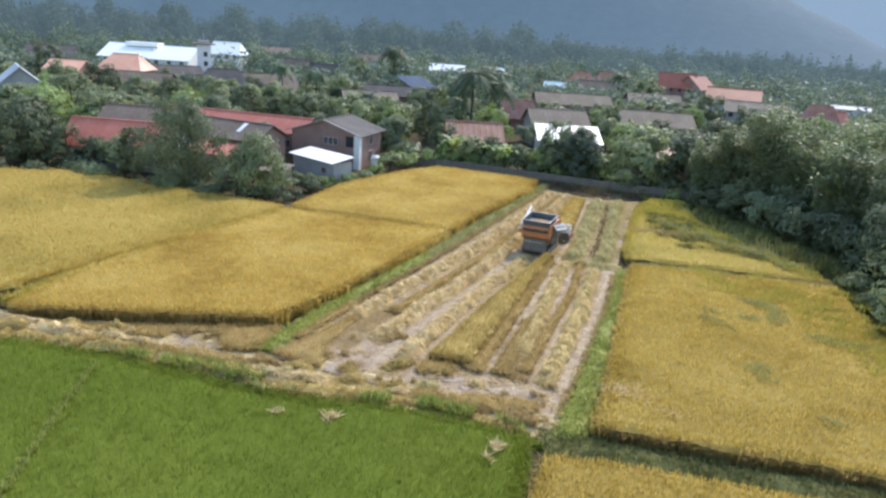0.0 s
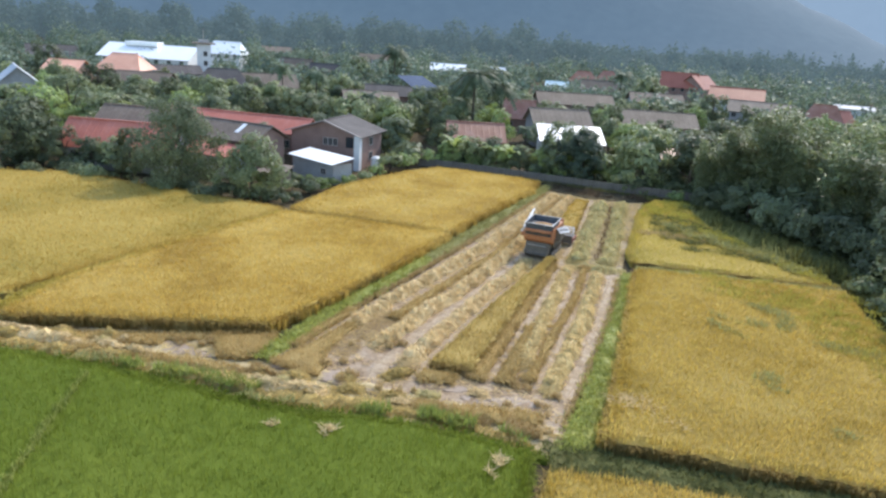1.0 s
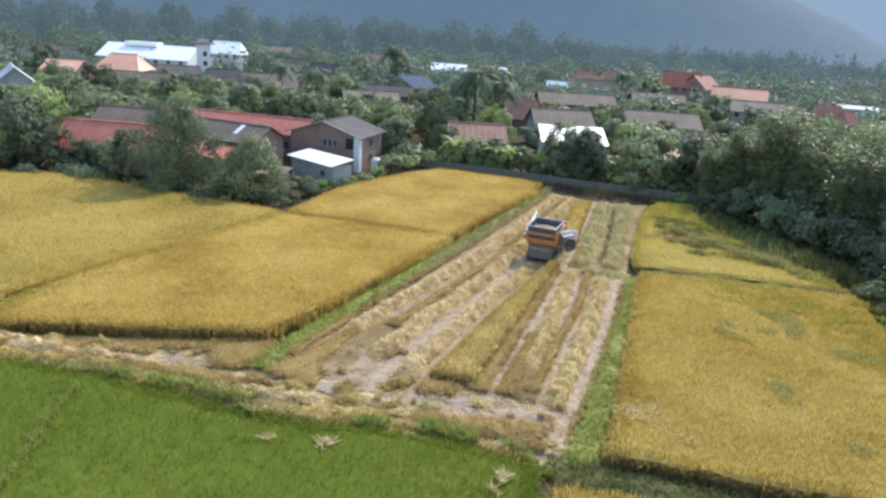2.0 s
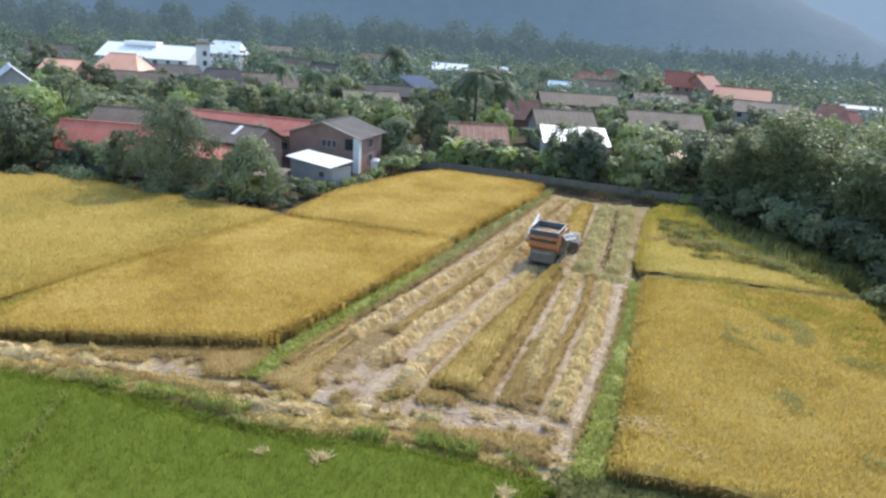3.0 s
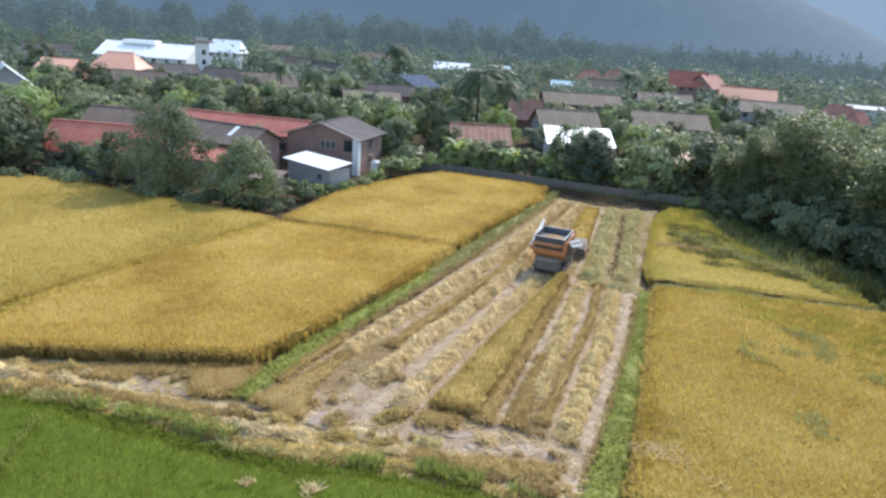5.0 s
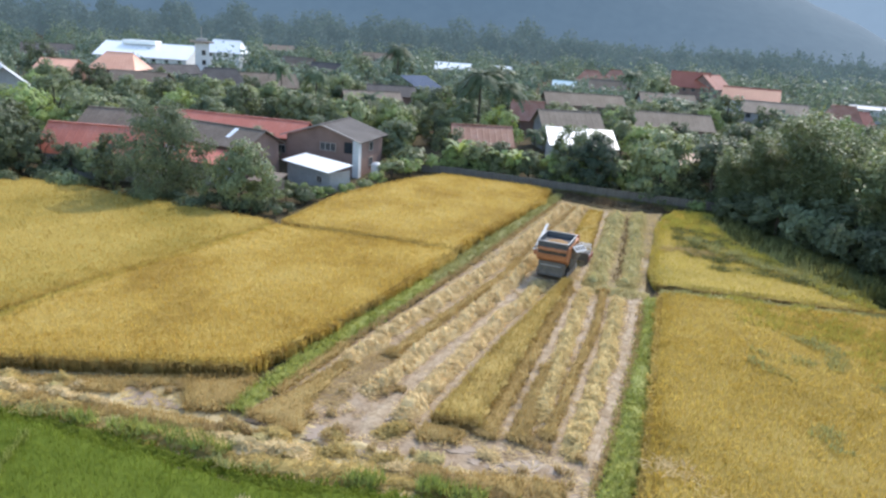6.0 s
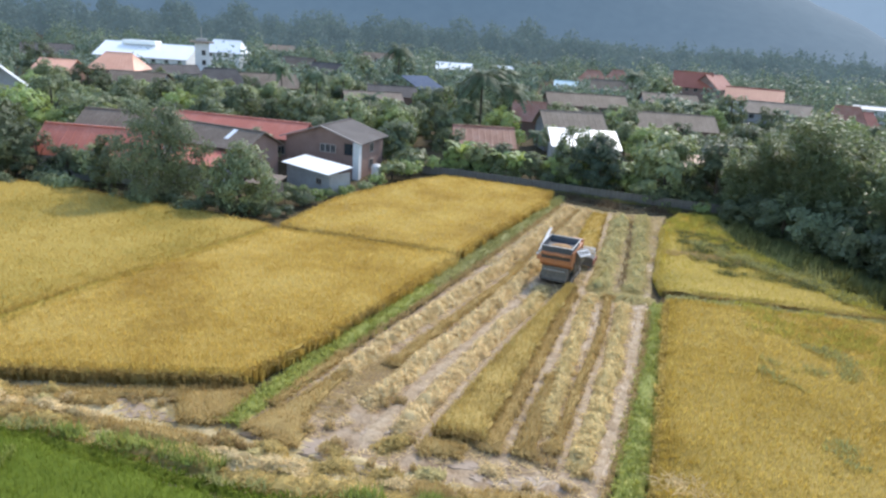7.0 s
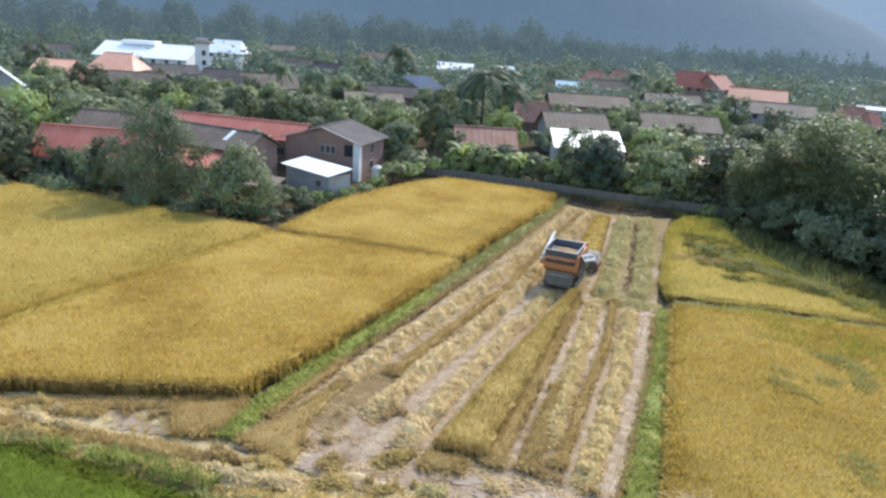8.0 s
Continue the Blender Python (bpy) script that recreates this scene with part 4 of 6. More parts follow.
weeds("green_rice_patch", [(1.0, 55.0, 6.5, 3.2, 18), (4.6, 50.5, 5.5, 3.0, -70), (7.5, 44.5, 4.0, 2.0, -70), (-3, 57.0, 5, 1.0, 17), (-12.5, 80.5, 3.0, 2.0, 60), (-10.0, 75.5, 3.5, 1.6, -60), (-5.5, 70.0, 4.0, 1.2, -45), (1.2, 63.6, 3.5, 1.0, -45), (-13.4, 77, 1.6, 3.6, 0), (-12.0, 82, 1.8, 1.4, 0)], 70, 0.82, 95, "greener half-ripe rice near the trees", M_halfripe, (0.32, 0.05, 40, 85))
weeds("lodged_rice", [(-10.2, 67.2, 2.8, 1.3, 10), (-6.2, 67.6, 3.2, 1.2, -8), (-2.4, 66.0, 2.0, 0.9, -10)], 80, 0.74, 96, "brown flattened rice in the small plot", M_stub, (0.35, 0.05, 0, 35))
# Flattened rice; its dark tone also stands for tree shade.
weeds("lodged_rice", [(-10.4, 73.4, 3.2, 2.2, -40), (-7.6, 71.6, 3.2, 1.8, -40), (-12.3, 71.0, 1.2, 0.8, 0), (-4.2, 68.8, 2.6, 1.2, -42)], 90, 0.76, 89, "flattened rice and weeds in the small plot, dark olive for tree shade", M_verge, (0.35, 0.055, 5, 50))
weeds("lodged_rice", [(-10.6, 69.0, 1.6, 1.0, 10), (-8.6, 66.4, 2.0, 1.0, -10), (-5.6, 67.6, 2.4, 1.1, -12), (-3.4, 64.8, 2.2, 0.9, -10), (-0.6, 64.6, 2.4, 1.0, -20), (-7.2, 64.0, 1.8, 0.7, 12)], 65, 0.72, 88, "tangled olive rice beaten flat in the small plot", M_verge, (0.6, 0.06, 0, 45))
weeds("lodged_rice", [(-9.6, 70.6, 1.8, 0.8, -20), (-7.2, 69.0, 1.8, 0.8, 20), (-4.4, 66.6, 2.2, 0.7, -30), (-1.6, 65.8, 2.0, 0.7, -30), (1.0, 63.2, 2.0, 0.8, -35)], 90, 0.78, 87, "pale tangled stems thrown over the flattened rice", M_lodged, (0.7, 0.06, 0, 50))
loose_straw("trampled_straw", [(-22.6, 29.6), (-22.8, 33.0), (-22.2, 37)], [(-19.2, 29.4), (-19.4, 33.0), (-21.2, 37)], 70, 86, "pinkish trampled straw on the mud beside the stubble", M_stub, -0.5)
weeds("straw_spill", [(-5.3, 32.6, 1.4, 0.7, 10), (-4.0, 31.8, 1.6, 0.25, -20)], 60, 0.84, 97, "pale straw spilt on the golden rice", M_straw, (0.5, 0.05, 0, 20))
weeds("edge_grass", [(-26.6, 22.9, 1.2, 0.5, 15), (-24.7, 23.5, 1.0, 0.5, 10), (-23.4, 23.7, 0.9, 0.5, 10), (-22.1, 24.0, 0.8, 0.5, 5), (-16.1, 25.6, 0.9, 0.5, 25), (-14.0, 26.6, 1.1, 0.5, 20), (-12.4, 26.9, 1.2, 0.5, 10), (-10.0, 27.0, 1.2, 0.5, 5), (-29.0, 22.2, 0.9, 0.4, 15)], 170, 0.22, 65, "clumps of rank green grass at the edge of the green field", M_edge, (0.5, 0.05, 25, 80))
weeds("edge_grass", [(-31.0, 21.5, 1.0, 0.4, 15), (-19.3, 24.0, 1.3, 0.3, 15), (-21.4, 23.2, 0.8, 0.25, 10), (-34, 20.4, 1.5, 0.4, 15)], 120, 0.3, 66, "yellowing rice and straw at the edge of the green field", M_lodged, (0.45, 0.045, 10, 60))
weeds("straw_tuft", [(-19.0, 21.7, 0.35, 0.2, 40)], 160, 0.48, 98, "pale straw tuft lying on green rice", M_straw, (0.4, 0.06, 0, 40))
weeds("straw_tuft", [(-16.8, 22.8, 0.45, 0.2, 10), (-16.6, 22.5, 0.2, 0.35, 0)], 160, 0.48, 99, "pale straw tuft lying on green rice", M_straw, (0.4, 0.06, 0, 40))
weeds("straw_tuft", [(-9.2, 24.6, 0.3, 0.6, 10), (-9.1, 23.9, 0.25, 0.4, 30)], 160, 0.48, 100, "pale straw tuft lying on green rice", M_straw, (0.45, 0.06, 0, 40))
mud("grass_verge", [(-16, 83.5), (-11.0, 83.0), (-5.8, 71.7), (1.0, 65.4), (4.9, 61), (7.0, 52), (10.6, 44), (16, 33)], [(-16, 90), (-8, 92), (2, 86), (9, 76), (11, 66), (14, 56), (18, 46), (24, 34)], 60, 14, 0.02, 33, "grassy verge under the trees, shade put into its colour", M_verge)
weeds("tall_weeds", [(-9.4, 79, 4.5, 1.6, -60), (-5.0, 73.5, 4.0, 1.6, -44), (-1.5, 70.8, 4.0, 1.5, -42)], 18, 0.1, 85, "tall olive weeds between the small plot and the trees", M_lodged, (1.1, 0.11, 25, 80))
weeds("tall_weeds", [(-8.0, 79, 4.5, 2.0, -60), (-3.5, 74, 4.5, 2.0, -44), (1.5, 69.5, 4.5, 1.8, -42), (4.6, 64.5, 3.5, 1.0, -60)], 26, 0.1, 84, "tall weeds at the foot of the trees, darkened for tree shade", M_verge, (1.2, 0.13, 30, 85))
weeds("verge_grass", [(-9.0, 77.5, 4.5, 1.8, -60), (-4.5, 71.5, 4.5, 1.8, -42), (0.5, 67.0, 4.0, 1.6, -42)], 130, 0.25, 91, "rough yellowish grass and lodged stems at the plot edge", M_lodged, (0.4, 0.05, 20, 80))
weeds("verge_grass", [(-8.0, 79, 5.0, 2.4, -60), (-3.5, 73, 5.5, 2.6, -42), (2.5, 67.5, 5, 2.4, -42), (6.8, 60, 4, 1.3, -75), (9, 51, 5, 1.4, -65), (-12, 85.5, 4, 1.2, 5)], 170, 0.05, 92, "rough grass beside the golden plots, darkened for tree shade", M_verge, (0.6, 0.06, 30, 80))
# Dark soil strip that also carries the tree shade before the wall.
mud("wall_foot_soil", [(-31, 84.6), (-27.2, 81.8), (-22, 80.8), (-18.7, 82.0), (-15.8, 83.6), (-12, 84.8)], [(-31, 86.8), (-27, 87.2), (-22, 87.6), (-16, 88.0), (-12, 88.3)], 60, 16, 0.11, 34, "dark brown damp soil at the wall foot, tree shade included in its tone", M_soil)
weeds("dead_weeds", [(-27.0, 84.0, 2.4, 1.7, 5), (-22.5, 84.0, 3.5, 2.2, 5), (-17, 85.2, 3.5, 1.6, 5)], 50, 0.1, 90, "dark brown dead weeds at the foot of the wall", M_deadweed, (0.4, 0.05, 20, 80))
weeds("wall_grass", [(-37, 84.9, 7, 0.7, 6), (-25, 86.2, 6, 0.8, 5), (-17, 87.0, 5, 0.8, 9)], 60, 0.0, 93, "weedy grass at the foot of the wall", M_verge, (0.5, 0.05, 40, 85))
scatter_blades("trodden_line", [[(-29.6, 20.2), (-27.9, 17.8), (-25.9, 15.1), (-23.6, 12.0), (-20.8, 8.2)]], "thin trodden line through the green rice", "rice", M_edge_green, 101, gap=0.05, wide=0.34, tall=0.28, blade=0.035, lean=0.14, n=2, z=0.40)


def puddle(x, y, a, b, turn, seed):
    """A shallow pool with a wandering edge."""
    r = random.Random(seed)
    ph = [r.uniform(0, 6.3) for _ in range(3)]
    ring = []
    for k in range(64):
        w = 2 * math.pi * k / 64
        q = 1 + 0.22 * math.sin(2 * w + ph[0]) + 0.18 * math.sin(3 * w + ph[1]) + 0.12 * math.sin(5 * w + ph[2]) + 0.10 * math.sin(11 * w + ph[0] * 3) + 0.08 * math.sin(17 * w + ph[1] * 5)
        px, py = a * q * math.cos(w), b * q * math.sin(w)
        c, s = math.cos(radians(turn)), math.sin(radians(turn))
        ring.append((x + c * px - s * py, y + s * px + c * py, 0.016))
    low = [(p[0], p[1], -0.05) for p in ring]
    n = len(ring)
    fs = [tuple(range(n))] + [(i, n + i, n + (i + 1) % n, (i + 1) % n) for i in range(n)]
    return tagged(piece("puddle", mesh_of("puddle", ring + low, fs, M_water)), "shallow muddy puddle, pale sky reflection put into its colour", "puddle", group="puddles on the cut field")


for i, q in enumerate(((-19.6, 27.6, 1.2, 0.5, 20), (-18.3, 30.4, 0.9, 0.4, 60), (-17.0, 27.6, 1.0, 0.35, 15), (-14.2, 29.9, 1.3, 0.3, 18), (-10.6, 30.6, 1.3, 0.5, 20), (-8.9, 29.2, 0.7, 0.4, 60), (-12.4, 29.6, 0.9, 0.3, 10), (-28.6, 25.2, 1.9, 0.5, 14), (-18.9, 34.5, 1.6, 0.28, 97), (-19.2, 38.5, 1.8, 0.22, 95), (-11.3, 39.5, 1.9, 0.24, 98), (-12.6, 47, 2.2, 0.22, 100), (-13.2, 35.5, 2.0, 0.2, 98), (-11.2, 51.5, 1.2, 0.25, 102), (-16.9, 33.0, 1.5, 0.2, 97))):
    puddle(*q, 300 + i)

clumps = random.Random(5)
for k in range(9):
    lines = []
    for i in range(5):
        x, y = clumps.uniform(-21.5, -8.8), clumps.uniform(26.8, 33.0)
        if k > 6:
            x, y = clumps.uniform(-36, -24), 0
            y = 22.3 + (x + 36) * 0.33 + clumps.uniform(0.3, 2.2)
        w, l = clumps.uniform(0, 3.1), clumps.uniform(0.3, 0.9)
        lines.append([(x, y), (x + l * math.cos(w), y + l * math.sin(w) * 0.5)])
    scatter_blades("stubble_clumps", lines, "scattered brown stubble clumps in the mud", "stubble", M_stub, 400 + k, wide=0.5, gap=0.05, tall=0.34)
for k, line in enumerate(([(-20.5, 25.0), (-18.9, 25.6)], [(-22.5, 24.9), (-21.4, 25.3)], [(-25.4, 24.7), (-24, 25.2)], [(-32.6, 23.6), (-31.2, 24.3)], [(-16.3, 27.1), (-15.2, 27.4)], [(-36.5, 21.6), (-34.8, 22.4)], [(-13.2, 30.0), (-12.2, 30.2)], [(-10.6, 29.2), (-9.9, 29.5)])):
    windrow(line, "small heap of trampled straw on the headland", M_straw, 420 + k, wide=0.8, tall=0.4, per_m=120, name="straw_heap")
windrow([(-41, 20.6), (-38.5, 21.4), (-35.5, 21.6), (-33, 22.6)], "lumpy straw row beside the ripe rice", M_straw, 440, wide=1.3, tall=0.45, per_m=110)
windrow([(-33.5, 23.2), (-31, 23.0), (-28.6, 23.9)], "lumpy straw row on the headland", M_straw, 441, wide=1.0, tall=0.42, per_m=110)
windrow([(-24.5, 24.0), (-21.5, 24.9), (-19.2, 26.0)], "lumpy straw row on the headland", M_straw, 442, wide=1.2, tall=0.4, per_m=110)
windrow([(-18.2, 47.0), (-18.5, 50), (-18.9, 53.4)], "fresh loose straw row just behind the harvester", M_straw_green, 443, wide=1.3, tall=0.35, per_m=120)
weeds("strewn_chaff", [(-18.6, 51.5, 1.6, 2.6, 4), (-17.0, 56.5, 1.2, 2.5, 6)], 50, 0.06, 102, "chaff and straw strewn round the harvester", M_straw, (0.35, 0.05, 0, 20))
for k, (x, y, w, l) in enumerate(((-33.2, 23.1, 0.25, 1.5), (-22.2, 25.2, 0.3, 1.4), (-37.0, 21.7, 0.3, 1.6), (-25.2, 24.3, 0.35, 1.2), (-15.4, 28.4, 0.3, 1.3), (-28.6, 22.9, 0.3, 1.3))):
    windrow([(x, y), (x + l * math.cos(w) * 0.5, y + l * math.sin(w) * 0.5), (x + l * math.cos(w), y + l * math.sin(w))], "high heap of olive straw on the headland", M_straw_fresh, 520 + k, wide=1.0, tall=0.62, per_m=170, name="straw_heap")
blocks = random.Random(21)
for k, (x, y, l, w) in enumerate(((-22.9, 25.6, 1.0, 0), (-36.5, 21.8, 1.2, 14), (-9.4, 28.0, 0.9, 10))):
    c, q = math.cos(radians(w)), math.sin(radians(w))
    scatter_blades("stubble_block", [[(x - l * c, y - l * q), (x + l * c, y + l * q)]], "standing block of brown cut stubble on the muddy headland", "stubble", M_stub, 460 + k, gap=0.03, wide=0.55, tall=0.5, blade=0.03, lean=0.07, n=3)
for k in range(14):
    x = blocks.uniform(-38, -9)
    y = 20.6 + (x + 38) * 0.245 + blocks.uniform(0.2, 1.3)
    l, w = blocks.uniform(0.4, 1.0), blocks.uniform(-0.3, 0.9)
    windrow([(x, y), (x + l * math.cos(w), y + l * math.sin(w))], "rounded heap of trampled straw beside green rice", M_straw_green if k % 3 else M_straw, 480 + k, wide=blocks.uniform(0.5, 0.9), tall=blocks.uniform(0.3, 0.5), per_m=150, name="straw_heap")


# ---- plants ----
def leaf_quads(c, n_dir, r, size, long=1.6, far=False):
    """Pointed leaves at places c, facing about n_dir: four corners each, or three where they stay far off."""
    k = len(c)
    nrm = n_dir + r.normal(size=(k, 3)) * 0.5
    nrm /= np.linalg.norm(nrm, axis=1)[:, None]
    t = np.cross(nrm, r.normal(size=(k, 3)))
    t /= np.linalg.norm(t, axis=1)[:, None]
    s = np.cross(nrm, t)
    w = (size * r.uniform(0.6, 1.4, k))[:, None]
    l = w * long
    if far:
        v = np.stack([c - t * l * 0.45 - s * w * 0.52, c - t * l * 0.45 + s * w * 0.52, c + t * l * 0.6], 1).reshape(-1, 3)
        return v, np.arange(k)[:, None] * 3 + [0, 1, 2]
    v = np.stack([c - t * l * 0.5, c + s * w * 0.42, c + t * l * 0.5, c - s * w * 0.42], 1).reshape(-1, 3)
    return v, np.arange(k)[:, None] * 4 + [0, 1, 2, 3]


def crown_mesh(name, seed, leaves, clumps, rad, tall, low, mat, leaf=0.3, clump=0.9, droop=0.0, full=False):
    """Leaves gathered in clumps over an uneven crown of radius rad between heights low and tall."""
    r = np.random.RandomState(seed)
    d = r.normal(size=(clumps, 3))
    d /= np.linalg.norm(d, axis=1)[:, None]
    if full:
        d[:, 2] = np.where(d[:, 2] < 0, d[:, 2] * 1.1, d[:, 2])
        d[:, :2] *= np.where(d[:, 2] < 0, 1.15, 1.0)[:, None]
    else:
        d[:, 2] = np.where(d[:, 2] < -0.55, -d[:, 2] * 0.6, d[:, 2])
    share = r.uniform(0.35, 1.0, clumps) ** 0.45
    cz, hz = (tall + low) / 2, (tall - low) / 2
    wob = 1 + 0.22 * np.sin(3 * np.arctan2(d[:, 1], d[:, 0]) + seed) + r.normal(size=clumps) * 0.10
    centre = np.stack([d[:, 0] * rad * share * wob, d[:, 1] * rad * share * wob, cz + d[:, 2] * hz * share], -1)
    which = r.randint(0, clumps, leaves)
    o = r.normal(size=(leaves, 3))
    o /= np.linalg.norm(o, axis=1)[:, None]
    o *= (clump * r.uniform(0.2, 1, leaves) ** 0.5 * (0.6 + 0.8 * r.uniform(size=clumps)[which]))[:, None]
    o[:, 2] *= 0.7
    c = centre[which] + o
    c[:, 2] -= droop * np.hypot(o[:, 0], o[:, 1])
    c[:, 2] = np.maximum(c[:, 2], 0.1)
    out = (c - [0, 0, cz]) / [rad, rad, hz]
    out /= np.maximum(np.linalg.norm(out, axis=1), 0.2)[:, None]
    v, f = leaf_quads(c, out * 1.1 + o / clump * 0.6 + [0, 0, 0.35], r, leaf, far=leaves < 4000)
    return mesh_of(name, v, f, mat), centre


def trunk_mesh(name, seed, tall, thick, tips, mat):
    r = np.random.RandomState(seed + 500)
    fork = tall * 0.38
    bend = r.normal(size=2) * 0.15
    pairs = [tube_data([(0, 0, -0.15), (bend[0] * 0.4, bend[1] * 0.4, fork * 0.5), (bend[0], bend[1], fork), (bend[0] * 1.5, bend[1] * 1.5, tall * 0.8)], [thick * 1.25, thick, thick * 0.85, thick * 0.25], 8)]
    for t in tips:
        mid = (bend[0] + (t[0] - bend[0]) * 0.45, bend[1] + (t[1] - bend[1]) * 0.45, fork + (t[2] - fork) * 0.65)
        pairs.append(tube_data([(bend[0], bend[1], fork * r.uniform(0.75, 1.1)), mid, tuple(t)], [thick * 0.55, thick * 0.33, thick * 0.1], 5))
    return mesh_of(name, *joined(pairs), mat, smooth=True)


def make_tree(seed, leaves, clumps, rad, tall, low, mat, label, name="tree", leaf=0.3, clump=0.9, thick=0.18, droop=0.0, full=False):
    cm, centre = crown_mesh("crown", seed, leaves, clumps, rad, tall, low, mat, leaf, clump, droop, full)
    ob = thing(name)
    piece("trunk", trunk_mesh("trunk", seed, tall, thick, centre[:: max(1, clumps // 7)][:7], M_bark), ob)
    piece("crown", cm, ob)
    return tagged(ob, label, "tree", group="village trees")


def make_palm(seed, tall, fronds=32, reach=3.2):
    r = np.random.RandomState(seed)
    ob = thing("coconut_palm")
    lean = r.normal(size=2) * 0.5
    line = [(lean[0] * s * s, lean[1] * s * s, tall * s - 0.1 * (s == 0)) for s in np.linspace(0, 1, 7)]
    piece("trunk", mesh_of("trunk", *tube_data(line, np.linspace(0.2, 0.11, 7), 8), M_bark, smooth=True), ob)
    top = np.array(line[-1])
    vs, fs = [], []
    for k in range(fronds):
        w = 2.4 * k + r.uniform(-0.2, 0.2)
        up = r.uniform(-0.35, 1.15)
        d = np.array([math.cos(w), math.sin(w), 0])
        side = np.array([-d[1], d[0], 0])
        L = reach * r.uniform(0.8, 1.15)
        pts = [top + d * L * s + np.array([0, 0, L * (up * s - 0.85 * s * s)]) for s in np.linspace(0.05, 1, 12)]
        for i in range(11):
            wdt = 0.75 * math.sin(math.pi * min(1, 0.18 + 0.8 * i / 11)) * reach / 2.6
            for sg in (-1, 1):
                a, b = pts[i], pts[i] + (pts[i + 1] - pts[i]) * 0.95
                tip = (pts[i] + pts[i + 1]) / 2 + side * sg * wdt + d * 0.22 + np.array([0, 0, -0.28 * wdt - 0.1])
                q = len(vs)
                vs += [a, b, tip]
                fs.append((q, q + 1, q + 2))
            q = len(vs)
            vs += [pts[i] - side * 0.03, pts[i] + side * 0.03, pts[i + 1] + side * 0.02, pts[i + 1] - side * 0.02]
            fs.append((q, q + 1, q + 2, q + 3))
    piece("crown", mesh_of("crown", vs, fs, M_frond), ob)
    return tagged(ob, "coconut palm with drooping feathery fronds among houses", "palm", group="village palms")


def make_banana(seed, tall=3.2, leaves=9):
    r = np.random.RandomState(seed)
    ob = thing("banana_plant")
    piece("stem", mesh_of("stem", *tube_data([(0, 0, -0.1), (0.05, 0, tall * 0.3), (0, 0.05, tall * 0.62)], [0.16, 0.13, 0.07], 7), M_culm, smooth=True), ob)
    for k in range(leaves):
        w = 2.4 * k + r.uniform(-0.3, 0.3)
        d = np.array([math.cos(w), math.sin(w), 0])
        side = np.array([-d[1], d[0], 0])
        L, up = tall * r.uniform(0.5, 0.72), r.uniform(0.7, 1.6)
        vs, fs = [], []
        for i, s in enumerate(np.linspace(0, 1, 7)):
            p = np.array([0, 0, tall * 0.55]) + d * L * s * 0.8 + np.array([0, 0, L * (up * s - 0.95 * s * s)])
            wd = 0.30 * math.sin(math.pi * min(0.97, 0.1 + 0.87 * s)) + 0.02
            vs += [p - side * wd + [0, 0, 0.07], p, p + side * wd + [0, 0, 0.07]]
            if i:
                q = 3 * i
                fs += [(q - 3, q - 2, q + 1, q), (q - 2, q - 1, q + 2, q + 1)]
        piece("leaf", mesh_of("leaf", vs, fs, M_leaf_light, smooth=True), ob)
    return tagged(ob, "yellow-green banana plant with broad arching leaves", "banana plant", group="banana plants")


def make_bamboo(seed, tall=12.0, culms=18, leaves=10000):
    """A clump of arching culms, leafy from a third of their height up."""
    r = np.random.RandomState(seed)
    ob = thing("bamboo_clump")
    cs = []
    for k in range(culms):
        w, e = r.uniform(0, 2 * math.pi), r.uniform(0.6, 2.6)
        h = tall * r.uniform(0.65, 1.0)
        b = np.array([math.cos(w), math.sin(w)])
        line = [(*(b * (0.5 + e * s ** 2.2)), h * (s - 0.16 * s ** 4) - 0.1 * (s == 0)) for s in np.linspace(0, 1, 7)]
        piece("culm", mesh_of("culm", *tube_data(line, np.linspace(0.06, 0.015, 7), 5), M_culm, smooth=True), ob)
        m = leaves // culms
        s = r.uniform(0.04, 1.0, m) ** 0.8
        knot = np.round(s * 13) / 13
        p = np.stack([np.interp(knot, np.linspace(0, 1, 7), np.array(line)[:, i]) for i in range(3)], -1)
        spray = r.normal(size=(14, 3))[(knot * 13).astype(int)] * 0.75
        cs.append(p + spray * (1.15 - 0.4 * knot)[:, None] + r.normal(size=(m, 3)) * 0.42)
    c = np.vstack(cs)
    c[:, 2] = np.maximum(c[:, 2], 0.4)
    v, f = leaf_quads(c, np.tile([0, 0, 0.9], (len(c), 1)), r, 0.2, 2.8)
    piece("crown", mesh_of("crown", v, f, M_bamboo), ob)
    return tagged(ob, "tall feathery bamboo clump at the field edge", "bamboo", group="bamboo clumps")


def make_shrub(seed, mat, label, rad=1.1, tall=1.6):
    cm, _ = crown_mesh("foliage", seed, 420, 16, rad, tall, 0.15, mat, 0.2, 0.5)
    ob = thing("shrub")
    piece("stem", mesh_of("stem", *joined([tube_data([(0, 0, -0.1), (0.2 * math.cos(w), 0.2 * math.sin(w), tall * 0.6)], [0.04, 0.015], 5) for w in (0.3, 2.2, 4.4)]), M_bark), ob)
    piece("foliage", cm, ob)
    return tagged(ob, label, "shrub", group="shrubs along the wall")


def plant(model, x, y, size=1.0, turn=0.0, stretch=1.0):
    ob = copy_thing(model, pose(x, y, 0, 0, 0, turn))
    ob.scale = (size, size, size * stretch)
    return ob


def drop_model(model):
    for o in (*model.children_recursive, model):
        bpy.data.objects.remove(o)


